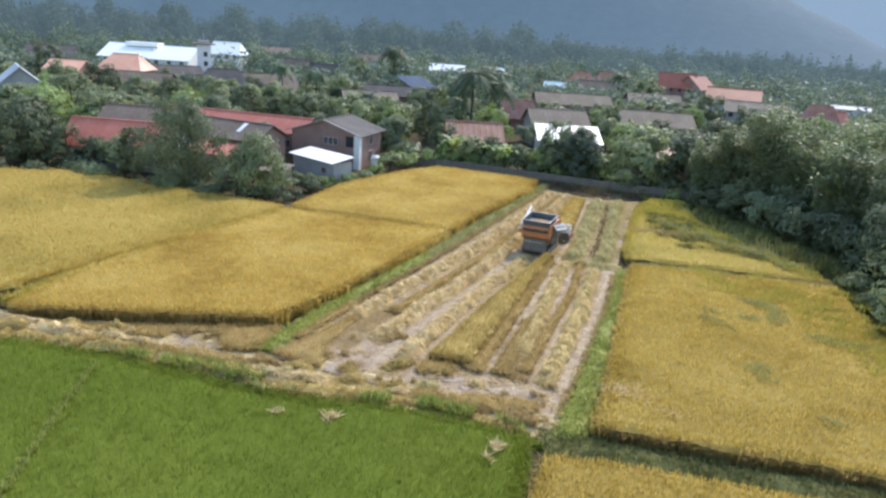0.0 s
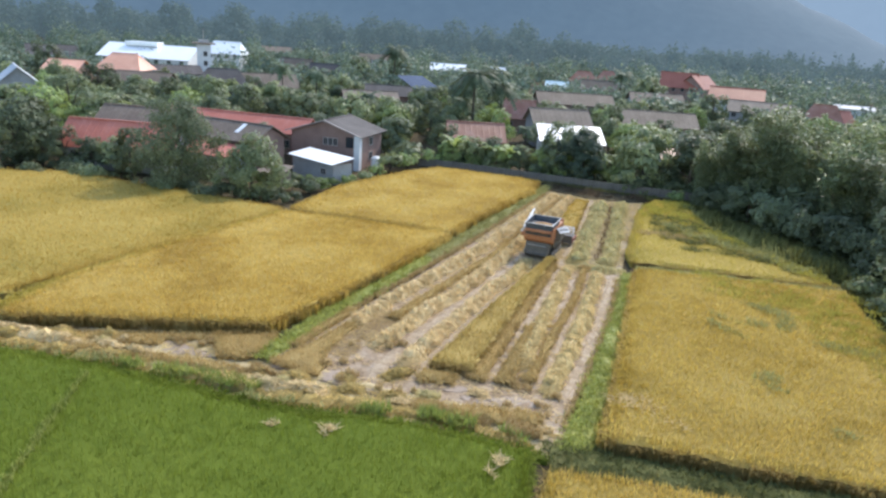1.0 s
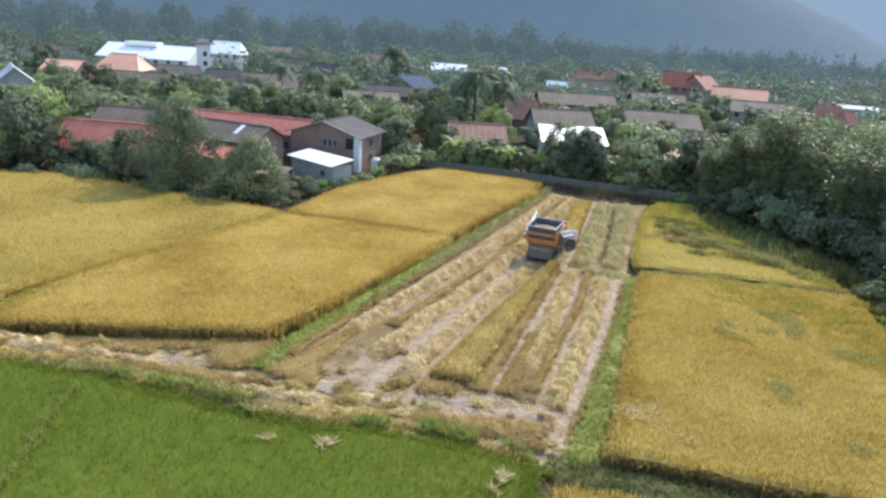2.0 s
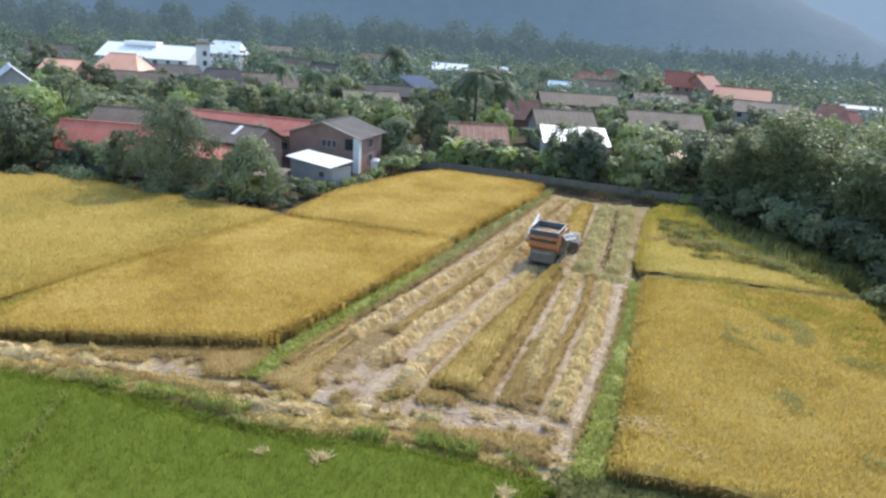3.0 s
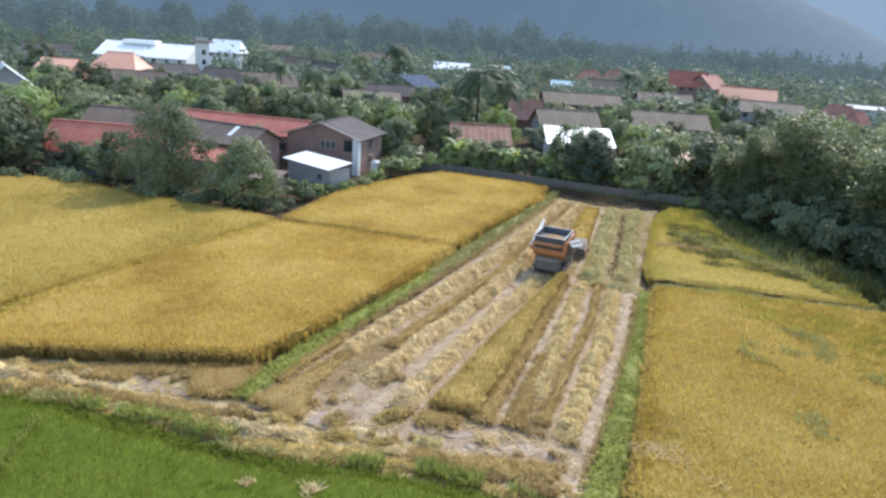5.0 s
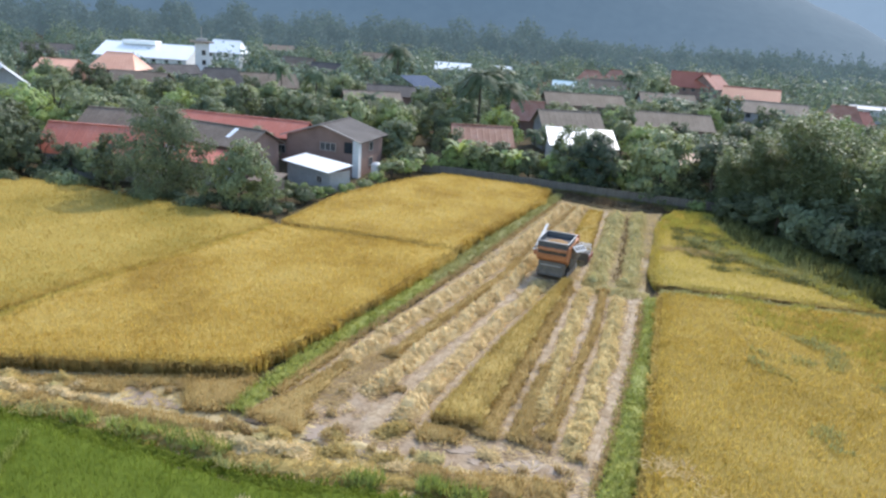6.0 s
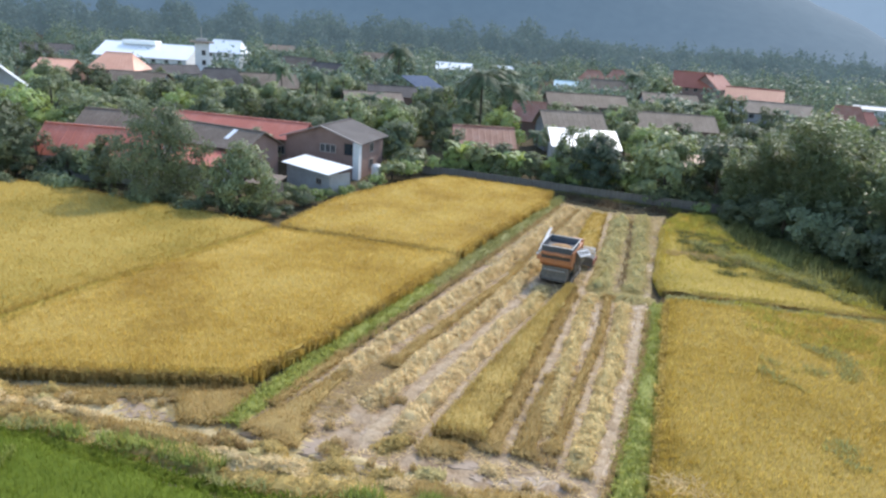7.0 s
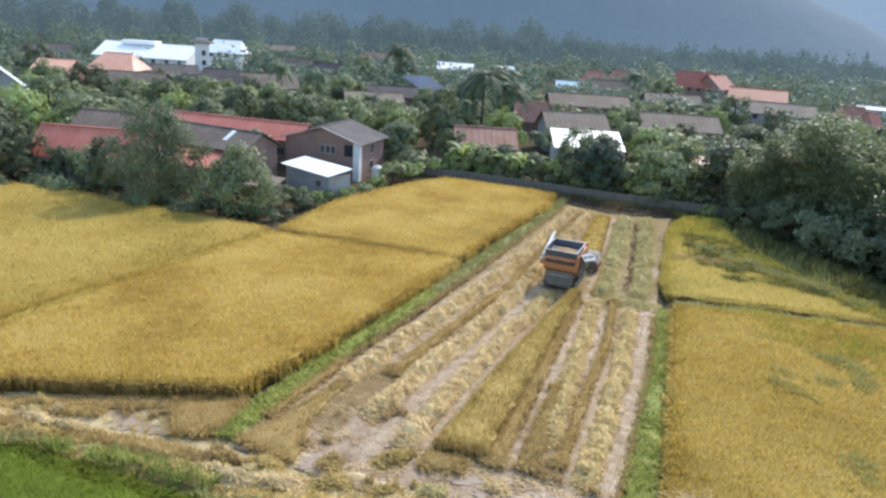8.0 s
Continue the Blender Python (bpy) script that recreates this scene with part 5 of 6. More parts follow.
# ---- buildings ----
def slope(p00, p10, p01, p11, ribs, thick=0.07, rib=0.022):
    """A sheet roof slope from eave corners (p00, p10) to ridge corners (p01, p11), with raised ribs running down it."""
    p00, p10, p01, p11 = (Vector(p) for p in (p00, p10, p01, p11))
    nrm = (p10 - p00).cross(p01 - p00).normalized()
    bm = bmesh.new()
    n = max(1, ribs)
    cols = []
    for i in range(n):
        for s, h in ((0.0, rib), (0.12, rib), (0.2, 0.0), (0.92, 0.0)):
            cols.append(((i + s) / n, h))
    cols.append((1.0, rib))
    top, low = [], []
    for s, h in cols:
        a, b = p00.lerp(p10, s), p01.lerp(p11, s)
        top.append((bm.verts.new(a + nrm * (h + thick)), bm.verts.new(b + nrm * (h + thick))))
        low.append((bm.verts.new(a), bm.verts.new(b)))
    for i in range(len(cols) - 1):
        bm.faces.new((top[i][0], top[i + 1][0], top[i + 1][1], top[i][1]))
        bm.faces.new((low[i][1], low[i + 1][1], low[i + 1][0], low[i][0]))
        bm.faces.new((low[i][0], low[i + 1][0], top[i + 1][0], top[i][0]))
        bm.faces.new((top[i][1], top[i + 1][1], low[i + 1][1], low[i][1]))
    bm.faces.new((low[0][1], low[0][0], top[0][0], top[0][1]))
    bm.faces.new((top[-1][1], top[-1][0], low[-1][0], low[-1][1]))
    return bm


def walls(w, d, h, gable, thick=0.15):
    """Four walls, open above, with gable ends up to the ridge height where gable > 0."""
    bm = bmesh.new()
    add_box(bm, (w, thick, h), (0, -d / 2 + thick / 2, h / 2 - 0.05))
    add_box(bm, (w, thick, h), (0, d / 2 - thick / 2, h / 2 - 0.05))
    for s in (-1, 1):
        add_box(bm, (thick, d - 2 * thick, h), (s * (w / 2 - thick / 2), 0, h / 2 - 0.05))
        if gable > 0:
            x0, x1 = s * w / 2, s * (w / 2 - thick)
            vs = [bm.verts.new(p) for p in ((x0, -d / 2, h - 0.05), (x0, d / 2, h - 0.05), (x0, 0, h + gable), (x1, -d / 2, h - 0.05), (x1, d / 2, h - 0.05), (x1, 0, h + gable))]
            bm.faces.new((vs[0], vs[1], vs[2]))
            bm.faces.new((vs[5], vs[4], vs[3]))
            for i, j in ((0, 1), (1, 2), (2, 0)):
                bm.faces.new((vs[i], vs[j], vs[j + 3], vs[i + 3]))
    return bm


def add_window(house, x, y, z, w, h, facing=0):
    """A framed window set on a wall; facing 0: -y, 1: +x, 3: -x."""
    turn = pose(x, y, z, 0, 0, facing * 90)
    fr = bmesh.new()
    for s in (-1, 1):
        add_box(fr, (0.08, 0.10, h), (s * w / 2, -0.04, 0))
        add_box(fr, (w + 0.08, 0.10, 0.08), (0, -0.04, s * h / 2))
    add_box(fr, (0.05, 0.06, h), (0, -0.04, 0))
    win = part("window", fr, M_frame, house, "", turn)
    part("pane", box((w - 0.06, 0.02, h - 0.06), (0, -0.012, 0)), M_window, win)
    return win


def house(x, y, yaw, w, d, eave, ridge, roof_mat, wall_mat, label, hip=0.0, over=0.6, windows=3, category="house", name="house", door=True, wing=True):
    """A house with its long front at local -y: walls, two or four roof slopes, ridge cap, windows and a door."""
    ob = thing(name, pose(x, y, 0, 0, 0, yaw))
    part("wall", walls(w, d, eave, 0 if hip else ridge - eave - 0.08), wall_mat, ob)
    W, D = w / 2 + over, d / 2 + over
    fall = (ridge - eave) / (d / 2)
    e = eave - fall * over
    rx = W - hip * W if hip else W
    n = max(2, int(2 * W / 0.9))
    part("roof_slope", slope((-W, -D, e), (W, -D, e), (-rx, 0, ridge), (rx, 0, ridge), n), roof_mat, ob)
    part("roof_slope", slope((W, D, e), (-W, D, e), (rx, 0, ridge), (-rx, 0, ridge), n), roof_mat, ob)
    if hip:
        k = max(2, int(2 * D / 0.9))
        part("roof_slope", slope((W, -D, e), (W, D, e), (rx, -0.02, ridge), (rx, 0.02, ridge), k), roof_mat, ob)
        part("roof_slope", slope((-W, D, e), (-W, -D, e), (-rx, 0.02, ridge), (-rx, -0.02, ridge), k), roof_mat, ob)
    part("ridge_cap", box((2 * rx + 0.1, 0.36, 0.10), (0, 0, ridge + 0.10), 0.03), roof_mat, ob)
    zs = [min(1.5, eave * 0.5)] if eave < 4.4 else [1.4, eave - 1.1]
    for z in zs:
        for i in range(windows):
            xx = (i + 0.5) / windows * w - w / 2
            if door and z < 2 and i == windows // 2:
                part("door", box((0.95, 0.06, 2.0), (xx, -d / 2 - 0.028, 1.0), 0.01), M_brickwall, ob)
            else:
                add_window(ob, xx, -d / 2, z, 1.1, min(1.1, eave * 0.33))
        add_window(ob, w / 2, 0, z, 1.1, min(1.1, eave * 0.33), 1)
    return tagged(ob, label, category, group="village houses")


HOUSES = []


def village_house(*a, **k):
    HOUSES.append(a[:7])
    return house(*a, **k)


# ---- village ----
GREY, RED, DARK, TIN = M_greyroof, M_redroof, M_darkroof, M_tin
village_house(-72.0, 56.2, 24, 13, 6, 3.0, 5.4, RED, M_greywall, "long low shed with faded red sheet roof", name="shed", category="shed", windows=4)
village_house(-77.0, 62.6, 24, 9, 7, 4.3, 6.3, GREY, M_greywall, "house with weathered grey roof behind red shed")
village_house(-75.0, 77.5, 14, 23.0, 5.5, 3.3, 4.9, RED, M_brickwall, "long house with faded red sheet roof", windows=5)
annex = village_house(-67.9, 66.0, 2, 18.0, 5.8, 4.1, 5.6, GREY, M_brickwall, "low annex with patched grey roof", windows=4, door=False)
part("roof_sheet", slope((5.3, -2.0, 4.565), (5.9, -2.0, 4.565), (5.3, -0.3, 5.445), (5.9, -0.3, 5.445), 2, 0.11), M_tin, annex, "bright new sheet in the old roof")
village_house(-46.0, 98.9, 33, 8.0, 6, 3.0, 5.1, M_rustroof, M_brickwall, "shed with rust-streaked sheet roof", name="shed", category="shed")
village_house(-40.6, 122.6, 36, 10.0, 7, 4.2, 6.4, GREY, M_greywall, "house with plain grey sheet roof")
village_house(-85.0, 127.4, 44, 11, 7, 3.6, 5.4, GREY, M_greywall, "low house with weathered grey roof")
village_house(-87.5, 139, 34, 10, 7, 4.2, 6.0, DARK, M_brickwall, "house with dark tiled roof")
village_house(-119, 133, 54, 13, 8, 3.6, 6.2, GREY, M_brickwall, "house with broad weathered grey roof")
village_house(-124.5, 124.0, 45, 11, 8, 4.0, 7.0, DARK, M_brickwall, "house with dark hipped roof and shaded veranda", hip=0.45)
village_house(-133.5, 109.5, 30, 11, 8, 4.0, 5.7, GREY, M_greywall, "house with low grey roof")
village_house(-147, 128, 62, 14, 8, 4.5, 6.1, DARK, M_greywall, "long house with dark sheet roof")
village_house(-147.5, 115.4, 28, 9.6, 9, 5.6, 8.8, M_orangeroof, M_brickwall, "house with bright orange hipped roof", hip=0.45)
village_house(-153.5, 104.6, 30, 7, 8, 5.0, 6.9, M_orangeroof, M_brickwall, "small house with orange roof")
hall = village_house(-184.5, 155.0, 27, 27, 17, 5.8, 9.4, TIN, M_whitewall, "large hall with glaring white sheet roof", windows=7, name="hall")
part("raised_roof", box((10, 5, 1.2), (-3, 0, 9.5), 0.08), M_tin, hall, "raised white middle of the roof")
village_house(-180.5, 182, 26, 11, 10, 7.6, 11.2, M_tin, M_whitewall, "pale two-storey hall with white sheet roof", hip=0.25, windows=4, name="hall")
village_house(-145, 279, 28, 15, 8, 3.8, 6.4, TIN, M_whitewall, "long building with bright white sheet roof", windows=5)
village_house(-131, 300, 24, 8, 7, 3.5, 5.9, TIN, M_whitewall, "small building with bright white sheet roof")
village_house(-85, 285, 17, 12, 9, 4.0, 7.9, M_rustroof, M_whitewall, "house with steep faded pink roof", hip=0.6)
village_house(-85, 323, 15, 10, 8, 4.0, 7.6, M_rustroof, M_whitewall, "house with steep faded pink roof", hip=0.6)
village_house(-67.5, 246, 15, 11.5, 8, 3.6, 6.5, GREY, M_whitewall, "house with pale grey roof")
village_house(-81, 240, 17, 7, 7, 3.0, 5.2, M_cyanroof, M_whitewall, "small house with pale blue sheet roof")
village_house(-50.0, 161, 30, 17, 9, 4.8, 6.9, GREY, M_brickwall, "wide house with grey roof and red ridge", windows=5)
village_house(-41.0, 212, 24, 14.5, 8, 3.6, 5.8, GREY, M_greywall, "long low building with grey roof", windows=5)
village_house(-27.5, 146.5, 24, 14, 9, 3.6, 5.9, GREY, M_brickwall, "long house with weathered grey roof", windows=5)
village_house(-34.5, 247, 70, 10, 9, 7.2, 10.9, M_tileroof, M_brickwall, "red gabled wing of the tall house")
village_house(-40.5, 245, 10, 11, 9, 7.2, 11.4, M_tileroof, M_brickwall, "house with tall red gabled roof", windows=4)
village_house(-18.5, 205.5, 6, 13, 9, 6.9, 9.6, M_tileroof, M_whitewall, "house with long orange roof", windows=5)
village_house(-12, 197.5, 5, 14, 8, 4.6, 6.9, GREY, M_greywall, "low building with long grey roof", windows=5)
village_house(-53.2, 135.3, 24, 5.5, 6, 3.2, 6.2, M_rustroof, M_brickwall, "small house with brown steep roof")
village_house(12, 262, 8, 11, 4, 4.2, 5.0, M_paleroof, M_whitewall, "long building with white sheet roof", windows=4)
village_house(3.0, 199, 0, 9, 8, 3.6, 7.6, M_rustroof, M_brickwall, "house with brown tiled roof", hip=0.5)
village_house(-123.5, 74.5, 152, 9, 7, 5.0, 8.0, M_paleroof, M_greywall, "pale house with white gable end")
village_house(-262, 300, 42, 15, 9, 4.0, 6.7, GREY, M_whitewall, "far house with grey roof")
village_house(-210, 318, 34, 15, 8, 4.0, 6.4, GREY, M_whitewall, "far house with grey roof")
village_house(-147.2, 192.5, 30, 8.5, 7, 3.4, 6.4, DARK, M_brickwall, "house with steep dark gabled roof among trees")
village_house(-175.1, 212, 20, 11, 7, 3.4, 6.2, GREY, M_greywall, "low house with grey roof among trees")
village_house(-199.8, 289.9, 28, 9, 7, 3.4, 6.0, GREY, M_whitewall, "small far house with grey roof")
village_house(6.7, 208, 40, 5, 6, 3.2, 6.0, M_tileroof, M_brickwall, "small house with red gabled roof")
village_house(-222, 146, 57, 14, 10, 4.0, 6.9, DARK, M_brickwall, "far house with dark roof")


def two_storey_house():
    """The house at the field corner: gable end to the field, corner pillar, upper windows, attached zinc lean-to."""
    ob = house(-57.0, 77.9, 102, 8.0, 9.8, 4.5, 6.05, M_darkroof, M_brickwall, "two-storey brown house with grey gabled roof at the field edge", windows=1, over=0.6, door=False)
    HOUSES.append((-57.0, 77.9, 102, 8.0, 9.8, 4.5, 6.05))
    for s in (-1, 1):
        a, b = Vector((-4.62, s * 5.5, 4.34)), Vector((-4.62, 0, 6.14))
        part("bargeboard", tube([a, b], 0.09, 4), M_frame, ob, "pale painted bargeboard")
    for y in (-1.5, -0.8, -0.1):
        add_window(ob, -4.0, y, 3.4, 0.6, 0.95, 3)
    part("corner_pillar", box((0.85, 0.8, 4.5), (-4.1, -4.75, 2.2), 0.02), M_whitewall, ob, "white corner pillar")
    # No recess is cut; a dark plate imitates its shade.
    part("balcony_recess", box((0.1, 1.2, 1.4), (-3.98, -3.6, 3.5)), M_window, ob, "dark plate in place of the shaded balcony recess")
    return ob


two_storey_house()


def lean_to(x, y, yaw, w, d, low, high, label, mat, wall_mat, category="lean-to"):
    """A low room under a single sheet slope falling towards the field."""
    ob = thing("lean_to", pose(x, y, 0, 0, 0, yaw))
    part("roof_slope", slope((-w / 2, -d / 2, low), (w / 2, -d / 2, low), (-w / 2, d / 2, high), (w / 2, d / 2, high), max(3, int(w / 0.8)), 0.05, 0.04), mat, ob)
    bm = bmesh.new()
    add_box(bm, (w - 0.8, 0.12, low), (0, -d / 2 + 0.5, low / 2 - 0.05))
    for s in (-1, 1):
        add_box(bm, (0.12, d - 0.7, low), (s * (w / 2 - 0.46), 0.26, low / 2 - 0.05))
    part("wall", bm, wall_mat, ob)
    add_window(ob, w * 0.25, -d / 2 + 0.44, low * 0.55, 0.9, 0.7)
    return tagged(ob, label, category)


lean_to(-51.9, 67.6, -15, 8.8, 3.4, 2.4, 2.95, "lean-to with bright zinc roof against the brown house", M_tin, M_greywall)
lean_to(-62.6, 60.8, 8, 7.0, 3.6, 2.4, 3.4, "low shed with rust-red sheet roof behind the trees", M_redroof, M_greywall, "shed")
lean_to(-34.2, 110.8, 28, 10.8, 6.0, 2.6, 4.7, "open shed with zinc roof, sun glare put into its white", M_tin, M_whitewall, "shed")
lean_to(-52.6, 60.2, 10, 3.4, 2.6, 1.7, 2.3, "small shed with weathered grey sheet roof", M_greyroof, M_concrete, "shed")
lean_to(-17.2, 106.0, 20, 3.6, 3.5, 2.6, 3.8, "small shed with faded pink sheet roof", M_rustroof, M_whitewall, "shed")
lean_to(3.4, 93.5, 10, 5.0, 3.5, 2.0, 2.9, "small hut with faded red roof behind bamboo", M_redroof, M_brickwall, "hut")
lean_to(-84.0, 148.0, 75, 8.5, 8.5, 4.6, 8.0, "house roof covered with blue solar panels", M_blueroof, M_whitewall, "house")


def bell_tower():
    ob = thing("bell_tower", pose(-156.0, 148.1, 0, 0, 0, 47))
    part("shaft", box((3.8, 3.8, 11.3), (0, 0, 5.6), 0.05), M_whitewall, ob)
    part("roof", box((6.4, 5.6, 0.35), (0, 0, 11.4), 0.08), M_greyroof, ob, "flat grey projecting roof")
    part("parapet", box((3.0, 3.0, 0.8), (0, 0, 11.95), 0.05), M_greywall, ob)
    part("mast", tube([(0, 0, 12.2), (0, 0, 15.4)], 0.08), M_steel, ob, "thin metal mast")
    for z in (3, 6, 8.6):
        add_window(ob, 0.4, -1.9, z, 1.0, 1.3)
    return tagged(ob, "tall white tower with flat grey roof and mast", "tower")


bell_tower()


def garden_wall():
    """Concrete wall at the end of the fields: posts with panels between."""
    line = [(-47.5, 84.2), (-43, 85.6), (-31, 86.9), (-23.3, 87.6), (-11.0, 89.6)]
    ob = thing("wall_north")
    n = 15
    pts = along(line, np.linspace(0, 1, n + 1))
    for i in range(n + 1):
        part("post", box((0.16, 0.16, 1.15), (pts[i][0], pts[i][1], 0.53), 0.01), M_concrete, ob)
        if i < n:
            a, b = pts[i], pts[i + 1]
            yaw = math.degrees(math.atan2(b[1] - a[1], b[0] - a[0]))
            le = math.hypot(*(b - a)) - 0.17
            for z in (0.17, 0.52, 0.87):
                part("panel", box((le, 0.07, 0.335), (0, 0, 0), 0.008), M_concrete, ob, "", pose((a[0] + b[0]) / 2, (a[1] + b[1]) / 2, z, 0, 0, yaw))
    return tagged(ob, "low stained concrete panel wall behind the fields", "wall", kind="structure")


garden_wall()


def satellite_dish(x, y, z, yaw):
    """A small dish on a bent pole."""
    ob = thing("satellite_dish", pose(x, y, 0, 0, 0, yaw))
    part("pole", tube([(0, 0, -0.1), (0, 0, z)], 0.04), M_steel, ob)
    bm = bmesh.new()
    bmesh.ops.create_uvsphere(bm, u_segments=16, v_segments=8, radius=0.75, matrix=pose(0, -0.55, z + 0.1, 62))
    bmesh.ops.delete(bm, geom=[v for v in bm.verts if (v.co - Vector((0, -0.55, z + 0.1))).dot(Vector((0, 0.88, -0.47))) < 0.5], context="VERTS")
    bmesh.ops.solidify(bm, geom=list(bm.faces), thickness=0.02)
    part("dish", bm, M_white, ob, "white bowl of the dish")
    return tagged(ob, "white satellite dish on a pole beside the house", "satellite dish")


satellite_dish(-62.5, 66.8, 4.2, 20)


def water_tank(x, y, r, h):
    """A ribbed plastic tank with a domed lid on a low plinth."""
    ob = thing("water_tank", pose(x, y, 0))
    part("plinth", box((2.2 * r, 2.2 * r, 0.5), (0, 0, 0.2), 0.02), M_concrete, ob)
    bm = bmesh.new()
    rings = [(0.9, 0.45), (1.0, 0.5), (1.0, 0.8), (0.95, 0.84), (1.0, 0.88), (1.0, 1.15), (0.95, 1.19), (1.0, 1.23), (1.0, h), (0.6, h + 0.22), (0.25, h + 0.27)]
    loops = [[bm.verts.new((r * q * math.cos(k * math.pi / 10), r * q * math.sin(k * math.pi / 10), z)) for k in range(20)] for q, z in rings]
    for a, b in zip(loops, loops[1:]):
        for k in range(20):
            bm.faces.new((a[k], a[(k + 1) % 20], b[(k + 1) % 20], b[k]))
    bm.faces.new(loops[-1])
    part("tank", bm, M_white, ob)
    return tagged(ob, "white ribbed water tank beside the brown house", "water tank")


water_tank(-49.6, 76.4, 0.65, 1.7)


def street_lamp(x, y, z):
    ob = thing("street_lamp", pose(x, y, 0))
    part("pole", tube([(0, 0, -0.1), (0, 0, z - 0.8), (0, -0.4, z), (0, -1.4, z + 0.1)], 0.09), M_steel, ob)
    part("lamp_head", box((0.9, 1.2, 0.25), (0, -1.7, z + 0.1), 0.05), M_white, ob)
    return tagged(ob, "tall grey street lamp with white head", "street lamp")


street_lamp(3.0, 219, 11)

# ---- harvester ----
def harvester():
    """Tracked rice combine seen from behind: bin on top, orange rear housing, chute, tracks, header and reel ahead."""
    ob = thing("combine_harvester", pose(-18.65, 54.7, 0, 0, 0, 5))
    for s in (-1, 1):
        tr = bmesh.new()
        prof = [(0.35, 0.0), (3.3, 0.0), (3.75, 0.32), (3.6, 0.72), (0.25, 0.72), (-0.05, 0.36)]
        lo = [tr.verts.new((s * 0.72, y, z)) for y, z in prof]
        hi = [tr.verts.new((s * 1.22, y, z)) for y, z in prof]
        tr.faces.new(lo)
        tr.faces.new(hi[::-1])
        for i in range(len(prof)):
            j = (i + 1) % len(prof)
            tr.faces.new((lo[j], lo[i], hi[i], hi[j]))
        for i in range(22):
            add_box(tr, (0.52, 0.05, 0.05), (s * 0.97, 0.1 + i * 0.16, 0.74))
        t = part("track", tr, M_rubber, ob, "muddy rubber crawler track")
        for y in (0.4, 1.3, 2.2, 3.2):
            wh = bmesh.new()
            bmesh.ops.create_cone(wh, cap_ends=True, segments=14, radius1=0.26, radius2=0.26, depth=0.08, matrix=pose(s * 1.24, y, 0.36, 0, 90, 0))
            part("wheel", wh, M_steel, t)
    part("chassis", box((2.0, 4.2, 0.35), (0, 1.9, 0.95), 0.03), M_steel, ob)
    body = bmesh.new()
    prof = [(-0.30, 1.55), (-0.55, 1.85), (-0.45, 2.55), (-0.1, 2.86), (3.4, 2.86), (3.9, 1.2), (0.1, 1.35)]
    a = [body.verts.new((-1.25, y, z)) for y, z in prof]
    b = [body.verts.new((1.25, y, z)) for y, z in prof]
    body.faces.new(a)
    body.faces.new(b[::-1])
    for i in range(len(prof)):
        j = (i + 1) % len(prof)
        body.faces.new((a[j], a[i], b[i], b[j]))
    bmesh.ops.bevel(body, geom=list(body.edges), offset=0.05, segments=2, affect="EDGES")
    part("body", body, M_orange, ob, "rounded orange rear housing")
    part("dark_band", box((2.25, 0.10, 0.26), (0, -0.55, 2.36), 0.01, pose(0, 0, 0, -6).to_3x3().to_4x4()), M_rubber, ob, "black band across the rear")
    for x in (-0.62, 0.62):
        part("rear_panel", box((1.1, 0.05, 0.36), (x, -0.56, 2.02), 0.015, pose(0, 0, 0, 12).to_3x3().to_4x4()), M_orange, ob)
    ch = bmesh.new()
    add_box(ch, (1.9, 0.5, 0.05), (0, -0.45, 0.52), 0.01, pose(0, 0, 0, 24))
    for s in (-1, 1):
        add_box(ch, (0.05, 0.5, 0.4), (s * 0.95, -0.45, 0.55), 0.01)
    part("straw_chute", ch, M_darksteel, ob, "straw chute darkened for the shadow under the body")
    part("bumper", box((1.7, 0.08, 0.08), (0, -0.66, 1.30), 0.02), M_steel, ob, "pale steel cross bar")
    # Closed black plate; the opening's darkness is only its colour.
    part("outlet", box((1.9, 0.1, 0.7), (0, 0.06, 0.85)), M_rubber, ob, "black plate in place of the shaded straw outlet")
    bn = bmesh.new()
    w, l, h, z0, mid = 2.3, 2.75, 0.52, 2.84, 0.8
    for s in (-1, 1):
        add_box(bn, (0.05, l, h), (s * w / 2, mid, z0 + h / 2), 0, pose(0, 0, 0, 0, s * 10))
        add_box(bn, (w, 0.05, h), (0, mid + s * l / 2, z0 + h / 2), 0, pose(0, 0, 0, -s * 10))
    add_box(bn, (w, l, 0.05), (0, mid, z0 + 0.03))
    bin_ = part("grain_bin", bn, M_blue, ob, "open blue-grey grain bin", pose(0, 0, z0) @ pose(0, 0, -0.04, 2) @ pose(0, 0, -z0))
    rim = bmesh.new()
    for s in (-1, 1):
        add_box(rim, (0.06, l + 0.30, 0.05), (s * (w / 2 + 0.07), mid, z0 + h), 0.012)
        add_box(rim, (w + 0.26, 0.06, 0.05), (0, mid + s * (l / 2 + 0.07), z0 + h), 0.012)
    part("rim", rim, M_white, bin_, "worn white bin rim")
    heap = bmesh.new()
    bmesh.ops.create_cone(heap, cap_ends=True, segments=18, radius1=0.85, radius2=0.15, depth=0.22, matrix=pose(0, 0.9, z0 + 0.16))
    part("grain_heap", heap, M_grain, bin_, "heap of golden paddy grain")
    # Radius enlarged to include the glare around the tube.
    au = part("unloading_auger", tube([(-1.36, -0.45, 2.62), (-1.38, 1.1, 3.2), (-1.40, 2.6, 3.74)], 0.11, 12), M_white, ob, "white unloading auger tube")
    part("spout", box((0.18, 0.26, 0.24), (-1.40, 2.62, 3.72), 0.03), M_white, au)
    part("side_arm", box((0.30, 0.5, 0.42), (-1.40, -0.2, 2.12), 0.06), M_orange, ob, "orange bracket at the side")
